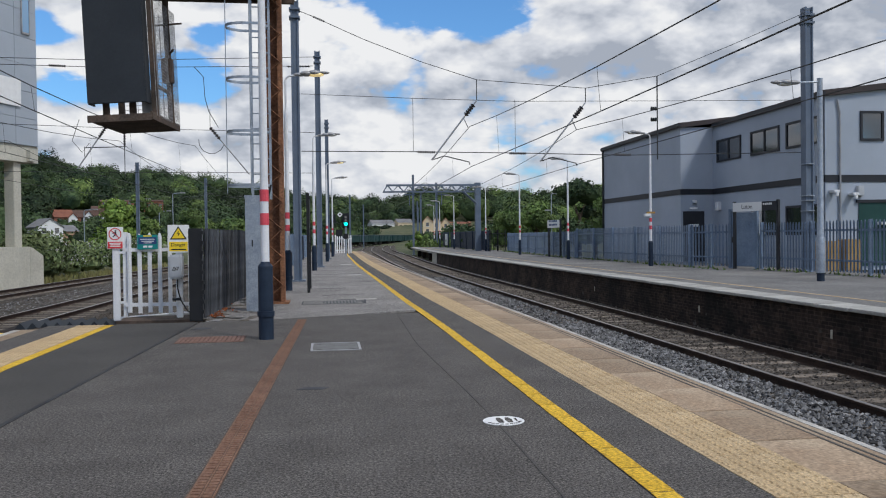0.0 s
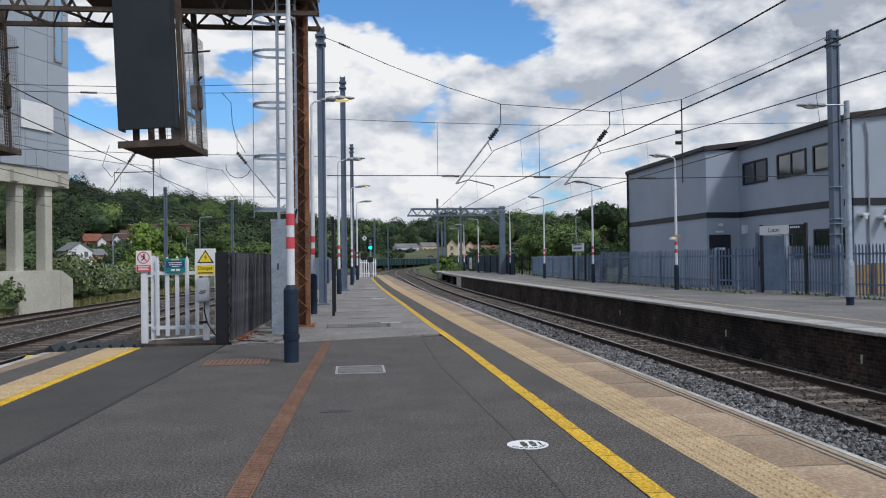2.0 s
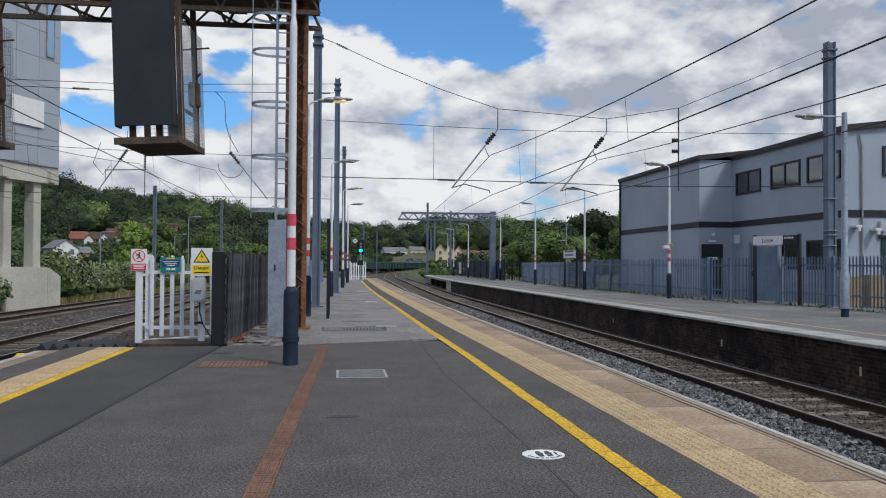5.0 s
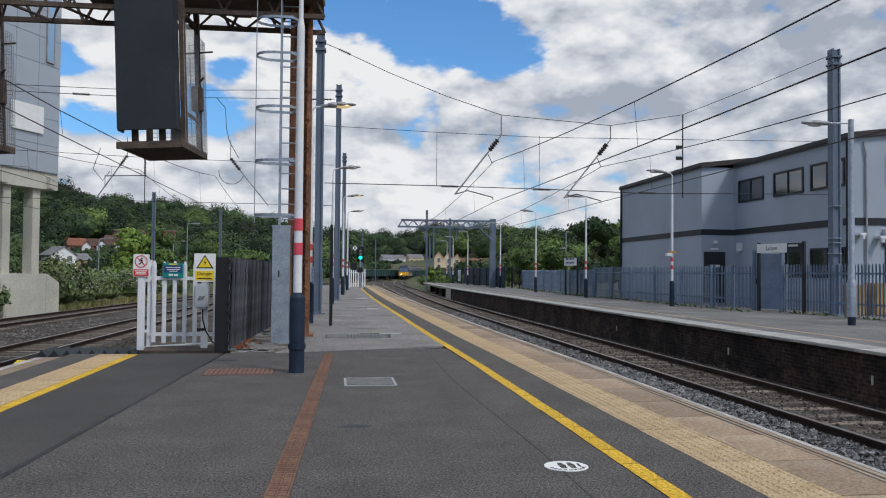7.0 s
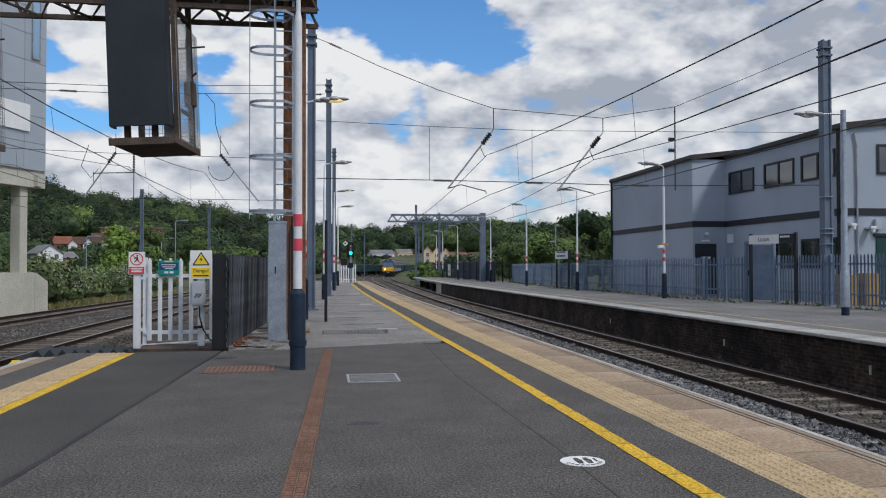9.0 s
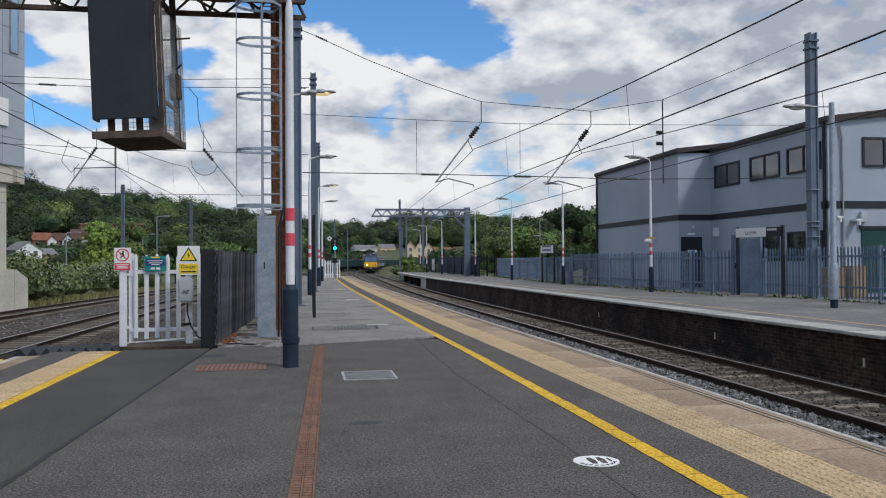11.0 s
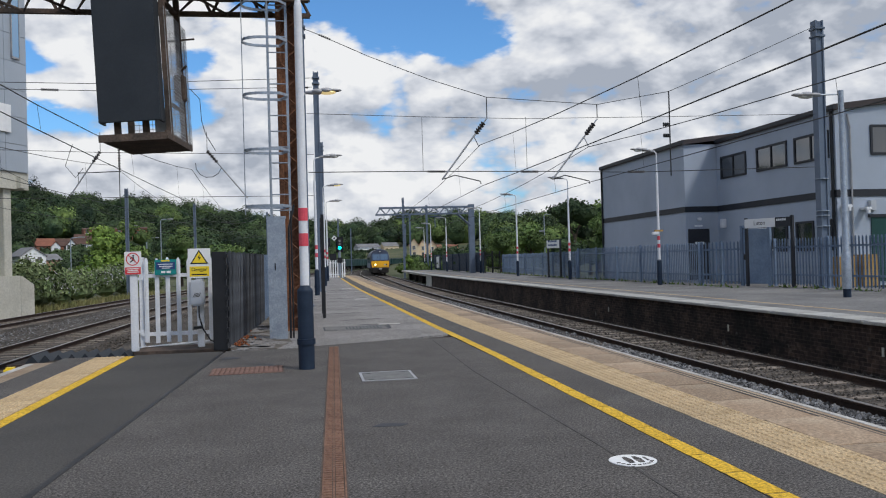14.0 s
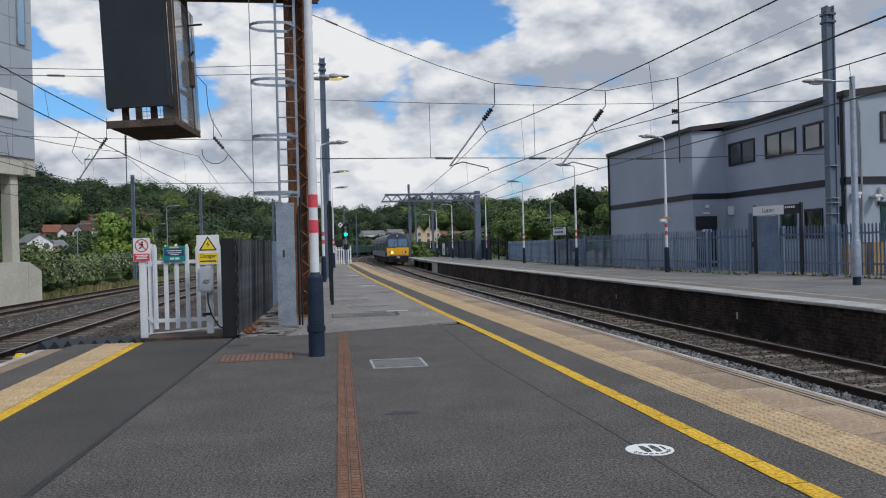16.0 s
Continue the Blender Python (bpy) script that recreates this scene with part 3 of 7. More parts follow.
# ---- the lines of the tracks ----
def curve_x(y, pts):
    """A smooth x for y through (y, x) points."""
    ys, xs = [p[0] for p in pts], [p[1] for p in pts]
    k = max(0, min(len(ys) - 2, sum(1 for v in ys if v <= y) - 1))
    h = ys[k + 1] - ys[k]

    def slope(i):
        a, b = max(0, i - 1), min(len(ys) - 1, i + 1)
        return (xs[b] - xs[a]) / (ys[b] - ys[a])
    t = (y - ys[k]) / h
    return ((2 * t ** 3 - 3 * t * t + 1) * xs[k] + (t ** 3 - 2 * t * t + t) * h * slope(k)
            + (3 * t * t - 2 * t ** 3) * xs[k + 1] + (t ** 3 - t * t) * h * slope(k + 1))


FAR_LINE = ((-60, 7.33), (20, 7.33), (50, 7.33), (66, 7.6), (82, 8.1), (97, 8.62), (115, 9.05), (140, 10.1), (186, 13.5), (214, 16.8), (262, 23.2), (330, 35.0), (420, 56.0))
NEAR_LINE = tuple((y, x - 2.9 - max(0, min(0.5, (y - 50) / 100))) for y, x in FAR_LINE)
LEFT_LINE = ((-60, -9.3), (20, -8.45), (50, -7.6), (80, -5.6), (110, -2.6), (150, 2.5), (200, 8.0), (280, 20.0), (420, 48.0))
LEFT2_LINE = ((-60, -15.4), (20, -14.0), (50, -12.6), (80, -10.2), (110, -7.0), (150, -1.6), (200, 4.4), (280, 16.4), (420, 44.0))
RAIL = -0.8


def line_pts(line, y0, y1, step, off=0.0, z=0.0):
    out = []
    y = y0
    while y <= y1 + 1e-6:
        x, s = curve_x(y, line), (curve_x(y + 0.5, line) - curve_x(y - 0.5, line))
        k = math.hypot(1, s)
        out.append((x + off / k, y - off * s / k, z))
        y += step
    return out


def ground():
    """One sheet: flat along the railway, rising to the wooded hill."""
    rr = [0, 30, 60, 90, 120, 150, 180, 205, 230, 255, 280, 310, 340, 370, 400, 430, 460, 500, 560, 640, 800, 1200, 2400, 4500]
    b = B()
    rings = []
    for r in rr:
        ring = []
        for k in range(120):
            a = k * math.tau / 120
            ring.append(b.verts.new((r * math.sin(a), r * math.cos(a), hill(r, math.degrees(a)))) if r else None)
        rings.append(ring)
    c = b.verts.new((0, 0, -1.02))
    for k in range(120):
        b.faces.new((c, rings[1][(k + 1) % 120], rings[1][k]))
        for p, q in zip(rings[1:], rings[2:]):
            b.faces.new((p[k], p[(k + 1) % 120], q[(k + 1) % 120], q[k]))
    bmesh.ops.recalc_face_normals(b, faces=b.faces)
    return structure("ground", b, "soil", "dry earth and rough grass beside the railway", True)


CREST = ((-180, 1.5), (-90, 3.5), (-40, 5.4), (-20, 5.3), (-14, 4.55), (-10, 4.2), (-5.5, 3.55), (-1.4, 2.85), (4, 2.5), (6.3, 2.9), (11.7, 3.05), (18, 2.6), (40, 2.0), (90, 1.5), (180, 1.5))


def crest(az):
    az = (az + 180) % 360 - 180
    for (a, e), (b, f) in zip(CREST, CREST[1:]):
        if a <= az <= b:
            return e + (f - e) * (az - a) / (b - a)
    return 1.5


def hill(r, az):
    top = 460 * math.tan(radians(crest(az))) - 7.5
    t = max(0.0, min(1.0, (r - 190) / 270))
    h = top * t * t * (3 - 2 * t) * (0.55 + 0.45 * t)
    if r > 460:
        h = top * max(0.2, 1 - (r - 460) / 1500)
    return -1.02 + max(0.0, h)


ground()

PLAT_END = 78.0


BOW = ((-20, 0.0), (11, 0.0), (17, -0.07), (25, -0.12), (33, -0.18), (42, -0.21), (54, -0.15), (66, -0.06), (80, 0.05))


def bow(y):
    """The gentle bend of the platform's track side."""
    return curve_x(y, BOW)


def strip(b, x0, x1, y0, y1, z0, z1):
    """A band along the platform that follows its bend."""
    n = max(1, int((y1 - y0) / 2))
    ys = [y0 + (y1 - y0) * k / n for k in range(n + 1)]
    sweep(b, [(bow(y), y, 0) for y in ys], [(x0, z0), (x1, z0), (x1, z1), (x0, z1)])


def platform_near():
    b = B()
    box(b, -4.5, -14, -1.1, 2.86, 13.55, -0.03)
    box(b, -1.95, 13.55, -1.1, 2.86, PLAT_END, -0.03)
    p = structure("platform_1", b, "brickwall", "island platform with dark brick sides")
    # surfacing
    b = B()
    prism(b, [(1.62, -14), (1.62, 11), (1.58, 13.5), (-2.0, 13.5), (-3.18, -14)], "z", -0.03, 0.0)
    box(b, -0.9, 13.5, -0.03, 1.575, 14.2, 0.0)
    part("dark_surfacing", b, "asphalt", p)
    b = B()
    prism(b, [(-3.22, -14), (-2.04, 13.5), (-3.29, 13.5), (-3.29, -14)], "z", -0.03, 0.0)
    part("side_surfacing", b, "asphalt_left", p)
    b = B()
    prism(b, [(-3.225, -14.0), (-3.175, -14.0), (-2.017, 13.0), (-2.067, 13.0)], "z", -0.028, 0.0035)
    part("tar_joint", b, "tar", p)
    b = B()
    prism(b, [(-1.93, 13.56), (-0.9, 13.56), (-0.9, 13.62), (0.4, 14.12), (1.615, 14.75)] + [(1.615 + bow(y), y) for y in range(16, 78, 4)] + [(1.615 + bow(PLAT_END), PLAT_END), (-1.93, PLAT_END)], "z", -0.029, 0.004)
    part("worn_surfacing", b, "asphalt_old", p)
    b = B()
    strip(b, 1.75, 2.2, -14, PLAT_END, -0.03, 0.001)
    part("strip_surfacing", b, "asphalt", p)
    b = B()
    for x0, x1, y0, y1 in ((-0.28, -0.05, 7.12, 7.22), (-2.0, -1.75, 12.4, 12.6)):
        prism(b, [(x0, y0), (x1, y0 - 0.03), (x1 + 0.06, (y0 + y1) / 2), (x1 - 0.05, y1), (x0 + 0.08, y1 + 0.02)], "z", -0.02, 0.003)
    part("damp_patch", b, "patch_dark", p)
    # seams of old trenches
    b = B()
    for pts in ([(1.16, 1.0), (1.19, 6.0), (1.10, 10.0), (1.20, 14.3)],):
        for (xa, ya), (xc, yc) in zip(pts, pts[1:]):
            k = math.hypot(xc - xa, yc - ya)
            nx, ny = -(yc - ya) / k * 0.008, (xc - xa) / k * 0.008
            prism(b, [(xa + nx, ya + ny), (xa - nx, ya - ny), (xc - nx, yc - ny), (xc + nx, yc + ny)], "z", -0.01, 0.003)
    part("seam", b, "seam_dark", p)
    # a cut in the surface that runs from the cover
    b = B()
    for x0, y0, x1, y1, w in ((-0.35, 16.6, 0.75, 16.5, 0.05), (0.75, 16.5, 0.8, 17.6, 0.05), (0.2, 17.6, 0.8, 17.65, 0.05), (-0.1, 19.0, 0.9, 19.3, 0.04), (-0.4, 21.5, 0.5, 21.7, 0.05), (0.2, 24.5, 1.3, 24.6, 0.06), (-0.8, 30.0, 1.2, 30.2, 0.06), (-0.7, 38.0, 1.2, 38.4, 0.08)):
        dx, dy = x1 - x0, y1 - y0
        k = math.hypot(dx, dy)
        nx, ny = -dy / k * w / 2, dx / k * w / 2
        prism(b, [(x0 + nx, y0 + ny), (x0 - nx, y0 - ny), (x1 - nx, y1 - ny), (x1 + nx, y1 + ny)], "z", 0.0, 0.007)
    part("repair_joint", b, "patch_dark", p)
    b = B()
    box(b, 0.62, 17.5, 0.0, 1.05, 17.75, 0.008)
    box(b, 0.75, 29.0, 0.0, 1.2, 29.4, 0.008)
    box(b, 0.7, 40.0, 0.0, 1.2, 40.6, 0.008)
    part("white_mark", b, "white_paint", p)
    # painted lines
    b = B()
    strip(b, 1.62, 1.75, -14, PLAT_END, -0.03, 0.0015)
    part("line_bed", b, "groove", p)
    b = B()
    box(b, 1.62, -14, 0.0015, 1.75, 2.0, 0.004)
    strip(b, 1.62, 1.75, 56.0, PLAT_END, 0.0015, 0.004)
    part("yellow_line", b, "yellow", p)
    b = B()
    prism(b, [(-0.065, 0.004), (0.064, 0.003), (0.066, 0.22), (0.0635, 0.436), (-0.064, 0.438), (-0.066, 0.2)], "z", 0.0, 0.003)
    me = mesh_of("line_segment", b, "yellow")
    for k in range(120):
        piece("line_segment", me, p, 1.685 + bow(2.0 + k * 0.45) + rng.uniform(-0.003, 0.003), 2.0 + k * 0.45, 0.0015, rng.uniform(-0.006, 0.006))
    b = B()
    box(b, -3.41, -14, -0.03, -3.29, 13.35, 0.004)
    part("yellow_line", b, "yellow", p)
    b = B()
    strip(b, 3.13, 3.30, -14, PLAT_END, -0.35, 0.0)
    part("edge_course", b, "coping", p)
    b = B()
    strip(b, 3.25, 3.303, -14, PLAT_END, 0.0, 0.004)
    part("white_edge_line", b, "white_paint", p)
    b = B()
    for x in (3.125, 3.185):
        strip(b, x - 0.01, x + 0.01, -14, PLAT_END, 0.0, 0.0025)
    part("edge_groove", b, "groove", p)
    b = B()
    box(b, -4.62, -14, -0.35, -4.30, 13.0, 0.0)
    part("edge_course", b, "coping", p)
    b = B()
    box(b, -4.625, -14, 0.0, -4.52, 12.9, 0.004)
    part("white_edge_line", b, "white_paint", p)
    b = B()
    box(b, -4.30, -14, -0.03, -3.83, 13.5, 0.0)
    part("edge_surfacing", b, "asphalt", p)
    return p


near_platform = platform_near()


def platform_far():
    edge = [(8.86, -14), (8.84, 45), (8.82, 60), (8.97, 70), (9.4, 84), (9.95, 97), (10.35, 104)]
    outer = [(17.2, -14), (17.2, 31), (15.4, 44), (15.2, 60), (15.2, 78), (14.8, 104)]

    def band(b, a, c, z0, z1):
        v = [[b.verts.new((x, y, z)) for x, y in a] + [b.verts.new((x, y, z)) for x, y in c[::-1]] for z in (z0, z1)]
        b.faces.new(v[0])
        b.faces.new(v[1][::-1])
        n = len(v[0])
        for k in range(n):
            b.faces.new((v[0][k], v[0][(k + 1) % n], v[1][(k + 1) % n], v[1][k]))
        bmesh.ops.recalc_face_normals(b, faces=b.faces)
    b = B()
    band(b, [(8.98, -14), (8.96, 45), (8.94, 60), (9.06, 68.5)], [(17.2, -14), (17.2, 31), (15.4, 44), (15.2, 60), (15.2, 68.5)], -1.1, -0.075)
    p = structure("platform_2", b, "brickwall", "platform with a sooty dark brick wall")
    # the far part: a slab on piers over a set-back wall
    b = B()
    band(b, [(9.05, 68.5), (9.07, 70), (9.52, 84), (10.07, 97), (10.47, 104)], [(15.2, 68.5), (15.2, 78), (14.8, 104)], -0.19, -0.075)
    part("deck_slab", b, "concrete", p, "pale concrete deck slab")
    b = B()
    band(b, [(10.1, 68.5), (10.6, 84), (11.2, 103)], [(15.0, 68.5), (15.0, 78), (14.6, 103)], -1.1, -0.19)
    part("set_back_wall", b, "brickwall", p)
    for y0, y1 in ((69.0, 72.4), (80.5, 81.1), (88.0, 88.6), (96.0, 96.6)):
        x = curve_x(y0, tuple((q, w) for w, q in edge)) + 0.22
        bx("pier", "concrete" if y0 < 70 else "brickwall", p, x + (0 if y0 < 70 else 0.4), y0, -1.1, x + 0.7, y1, -0.192)
    b = B()
    band(b, [(x + 0.72, y) for x, y in edge], outer, -0.075, 0.0)
    part("surfacing", b, "asphalt_far", p)
    b = B()
    band(b, [(x + 1.35, y) for x, y in edge], [(x + 1.45, y) for x, y in edge], 0.0, 0.004)
    part("faded_line", b, "tactile", p, "faded yellow line")
    b = B()
    for y in (13.6, 19.0, 27.0):
        box(b, 8.955, y, -0.6, 8.975, y + 0.05, -0.44)
    part("marker_plate", b, "concrete", p)
    # coping stones
    b = B()
    box(b, 0, 0.006, 0.012, 0.72, 0.994, 0.072, 0.012)
    me = mesh_of("coping_stone", b, "coping_far")
    y = 4.0
    while y < 102:
        x = curve_x(y, tuple((q, w) for w, q in edge))
        x2 = curve_x(min(103.5, y + 1), tuple((q, w) for w, q in edge))
        piece("coping_stone", me, p, x, y, -0.07 + rng.uniform(-0.004, 0.006), -math.atan2(x2 - x, 1))
        y += 1.0
    return p


far_platform = platform_far()


def track(name, line, y0, y1, sleepers, label):
    pts = line_pts(line, y0, y1, 2.5)
    b = B()
    sweep(b, [(x, y, -1.1) for x, y, _ in pts], [(-2.0, 0), (-1.45, 0.16), (1.45, 0.16), (2.0, 0)])
    t = structure(name, b, "ballast_brown", label)
    for side in (-1, 1):
        b = B()
        rail = line_pts(line, y0, y1, 2.5, side * 0.752, RAIL)
        sweep(b, rail, [(-0.07, -0.155), (0.07, -0.155), (0.07, -0.14), (0.012, -0.12), (0.012, -0.045), (0.036, -0.035), (0.036, -0.004), (-0.036, -0.004), (-0.036, -0.035), (-0.012, -0.045), (-0.012, -0.12), (-0.07, -0.14)])
        r = part("rail", b, "rail_rust", t)
        b = B()
        sweep(b, rail, [(-0.034, -0.004), (0.034, -0.004), (0.028, 0.002), (-0.028, 0.002)])
        part("rail_head", b, "rail_top", r)
    b = B()
    box(b, -1.25, -0.125, -0.15, 1.25, 0.125, 0.0, 0.012)
    me = mesh_of("sleeper", b, "sleeper")
    for x, y, _ in line_pts(line, *sleepers, 0.66):
        s = curve_x(y + 0.5, line) - curve_x(y - 0.5, line)
        piece("sleeper", me, t, x + rng.uniform(-0.03, 0.03), y, RAIL - 0.128 + rng.uniform(-0.008, 0.006), -math.atan(s) + rng.uniform(-0.015, 0.015))
    return t


track("track_1", FAR_LINE, -20, 400, (6, 110), "railway track with rusty rails on grey ballast")
track("track_2", NEAR_LINE, -20, 400, (60, 130), "railway track beside the platform edge")
track("track_3", LEFT_LINE, -10, 400, (14, 80), "railway track with dark rails and worn timbers")
track("track_4", LEFT2_LINE, -10, 400, (22, 80), "railway track beside the overgrown verge")


def stones(name, material, label, heaps, seed):
    """Loose ballast: heaps of (count, x0, x1, y0, y1, z)."""
    g = np.random.default_rng(seed)
    octa = np.array([(1, 0, 0), (-1, 0, 0), (0, 1, 0), (0, -1, 0), (0, 0, 1), (0, 0, -1)], float)
    of = [(0, 2, 4), (2, 1, 4), (1, 3, 4), (3, 0, 4), (2, 0, 5), (1, 2, 5), (3, 1, 5), (0, 3, 5)]
    V, F = [], []
    spots = []
    for n, x0, x1, y0, y1, z in heaps:
        for _ in range(n):
            spots.append((g.uniform(x0, x1), g.uniform(y0, y1), z + g.uniform(-0.01, 0.03)))
    for k, s in enumerate(spots):
        a = g.uniform(0, math.tau)
        sc = g.uniform(0.022, 0.05) * np.array([1, g.uniform(0.6, 1), g.uniform(0.5, 0.9)])
        v = (octa + g.normal(scale=0.22, size=(6, 3))) * sc
        v = np.stack([v[:, 0] * math.cos(a) - v[:, 1] * math.sin(a), v[:, 0] * math.sin(a) + v[:, 1] * math.cos(a), v[:, 2]], axis=1) + np.array(s)
        V.append(v)
        F += [tuple(6 * k + i for i in f) for f in of]
    me = bpy.data.meshes.new(name)
    me.from_pydata(np.concatenate(V).tolist(), [], F)
    me.materials.append(M[material])
    tagged(new(name, me), label, "ballast", kind="stuff")


stones("ballast_stones", "stone", "loose grey ballast stones beside the rails", ((9000, 5.1, 6.5, 7, 20, -0.93), (5000, 5.1, 6.5, 20, 45, -0.93), (2600, -11.9, -10.0, 18, 50, -1.0)), 3)
stones("track_stones", "stone_brown", "oily brown stones between the rails", ((4200, 6.65, 8.0, 9, 30, -0.952), (2000, 6.65, 8.0, 30, 50, -0.952), (1600, 8.1, 8.85, 12, 34, -0.95), (3000, -9.1, -7.0, 14, 44, -0.965), (2500, -7.3, -6.2, 14, 44, -0.97)), 4)
# ballast fill between the tracks
b = B()
box(b, 3.3, -14, -1.12, 8.9, 78, -0.955)
structure("ballast_bed_1", b, "ballast", "grey stone ballast between the platforms")
b = B()
prism(b, [(-5.0, -10), (-18.6, -10), (-15.0, 60), (-2.0, 60), (-2.0, 14), (-4.6, 14)], "z", -1.2, -0.985)
structure("ballast_bed_2", b, "ballast_brown", "grey stone ballast round the side tracks")


# ---- platform lamps ----
def lamp_post(x, y, side, label, lit, group):
    p = thing("lamp_post", label, "street lamp", group, pose(x, y, 0, 0, 0, 0 if side > 0 else 180))
    b = B()
    lathe(b, [(0.098, 0), (0.098, 0.02), (0.098, 0.28), (0.098, 0.30), (0.112, 0.302), (0.112, 0.32), (0.112, 0.35), (0.112, 0.368), (0.098, 0.37), (0.098, 0.39), (0.096, 0.94), (0.096, 0.955), (0.088, 0.975), (0.062, 1.0), (0.058, 1.02)])
    part("sleeve", b, "navy", p, "navy-blue painted base sleeve", True)
    b = B()
    cyl(b, (0, 0, 1.0), (0, 0, 4.45), 0.056, 0.048, 16)
    cyl(b, (0, 0, 4.44), (0, 0, 4.55), 0.048, 0.03, 16)
    cyl(b, (0, 0, 4.54), (0, 0, 5.28), 0.03, 0.026, 12)
    arm = [(0, 0, 5.27), (0.02, 0, 5.33), (0.08, 0, 5.38), (0.30, 0, 5.41), (0.42, 0, 5.42)]
    tube(b, arm, 0.024, 8)
    pole = part("pole", b, "pole", p, smooth=True)
    for z in (1.50, 1.81):
        b = B()
        cyl(b, (0, 0, z), (0, 0, z + 0.155), 0.0585, 0.058, 16)
        part("red_band", b, "red", pole)
    b = B()
    for u, w, h, zz in ((0.36, 0.05, 0.05, 5.42), (0.52, 0.12, 0.07, 5.445), (0.72, 0.13, 0.075, 5.465), (0.93, 0.08, 0.04, 5.475)):
        bmesh.ops.create_uvsphere(b, u_segments=12, v_segments=8, radius=1, matrix=Matrix.Translation((u, 0, zz)) @ Matrix.Diagonal((0.17, w, h, 1)))
    head = part("lamp_head", b, "steel", p, smooth=True)
    b = B()
    bmesh.ops.create_uvsphere(b, u_segments=12, v_segments=8, radius=1, matrix=Matrix.Translation((0.74, 0, 5.425)) @ Matrix.Diagonal((0.22, 0.1, 0.055, 1)))
    part("lens", b, "warm_lamp" if lit else "lens", head, "glowing orange lens" if lit else "milky lens", True)
    return p


for y, x, lit in ((10.946, -0.795, False), (21.1, -0.95, True), (33.7, -0.47, False), (46.2, 0.06, True), (58.0, 0.45, False)):
    lamp_post(x, y, 1, "pale grey lamp post with red bands and navy base" + (", lamp glowing" if lit else ""), lit, "lamps along the island platform")
for y, x in ((32.5, 13.15), (43.8, 13.0), (54.8, 12.9), (69.5, 13.4), (84, 12.9), (97, 13.2), (110, 14.2)):
    lamp_post(x, y, -1, "pale grey lamp post with red bands on the opposite platform", False, "lamps along the opposite platform")


def lamp_plain(x, y):
    p = thing("lamp_post", "plain galvanised lamp post with a long arm", "street lamp", at=pose(x, y, 0))
    b = B()
    cyl(b, (0, 0, 0), (0, 0, 0.25), 0.1, 0.1, 16)
    part("foot", b, "navy", p, "dark painted foot", True)
    b = B()
    lathe(b, [(0.12, 0.22), (0.12, 1.1), (0.105, 1.15), (0.085, 1.2), (0.07, 5.4)])
    part("pole", b, "galv", p, smooth=True)
    b = B()
    cyl(b, (0, 0, 5.3), (-0.7, 0, 5.28), 0.022, seg=8)
    part("arm", b, "galv", p)
    b = B()
    for u, w, h in ((-0.75, 0.09, 0.06), (-0.98, 0.14, 0.08), (-1.2, 0.1, 0.05)):
        bmesh.ops.create_uvsphere(b, u_segments=12, v_segments=8, radius=1, matrix=Matrix.Translation((u, 0, 5.28)) @ Matrix.Diagonal((0.2, w, h, 1)))
    head = part("lamp_head", b, "steel", p, smooth=True)
    b = B()
    bmesh.ops.create_uvsphere(b, u_segments=12, v_segments=8, radius=1, matrix=Matrix.Translation((-1.0, 0, 5.235)) @ Matrix.Diagonal((0.22, 0.1, 0.055, 1)))
    part("lens", b, "lens", head, smooth=True)


lamp_plain(13.07, 20.48)


# ---- masts of the overhead line ----
def mast(x, y, h, w, d, label, group=""):
    """A rolled steel column with flanges, cap bands and a foot."""
    p = thing("line_mast", label, "mast", group, pose(x, y, 0))
    b = B()
    box(b, -w / 2, -d / 2, 0, -w / 2 + 0.05, d / 2, h)
    box(b, w / 2 - 0.05, -d / 2, 0, w / 2, d / 2, h)
    box(b, -w / 2 + 0.04, -d / 2 + 0.04, 0, w / 2 - 0.04, d / 2 - 0.04, h - 0.03)
    part("column", b, "mast", p)
    for z in (h - 0.3, h - 0.55):
        b = B()
        box(b, -w / 2 - 0.04, -d / 2 - 0.04, z, w / 2 + 0.04, d / 2 + 0.04, z + 0.07, 0.01)
        part("band", b, "mast", p)
    b = B()
    box(b, -w / 2 - 0.1, -d / 2 - 0.1, -0.02, w / 2 + 0.1, d / 2 + 0.1, 0.05, 0.01)
    part("foot_plate", b, "mast", p)
    return p


mast_l = mast(-0.85, 25.6, 8.5, 0.24, 0.3, "slate-grey steel line mast standing on the platform")
mast_m = mast(-0.28, 37.5, 9.6, 0.24, 0.3, "slate-grey steel line mast behind the lamp posts")
mast_r = mast(15.9, 25.7, 8.75, 0.28, 0.3, "slate-grey steel line mast beside the fence")
mast(0.12, 52, 8.6, 0.22, 0.26, "thin dark line mast at the platform's far part")
for z in (2.0, 2.35, 2.5, 3.55):
    b = B()
    lathe(b, [(0.22, z), (0.22, z + 0.03)], seg=16)
    part("strap", b, "galv", mast_r)
bx("cable_trunk", "mast", mast_r, 0.15, -0.06, 2.3, 0.25, 0.06, 3.6)
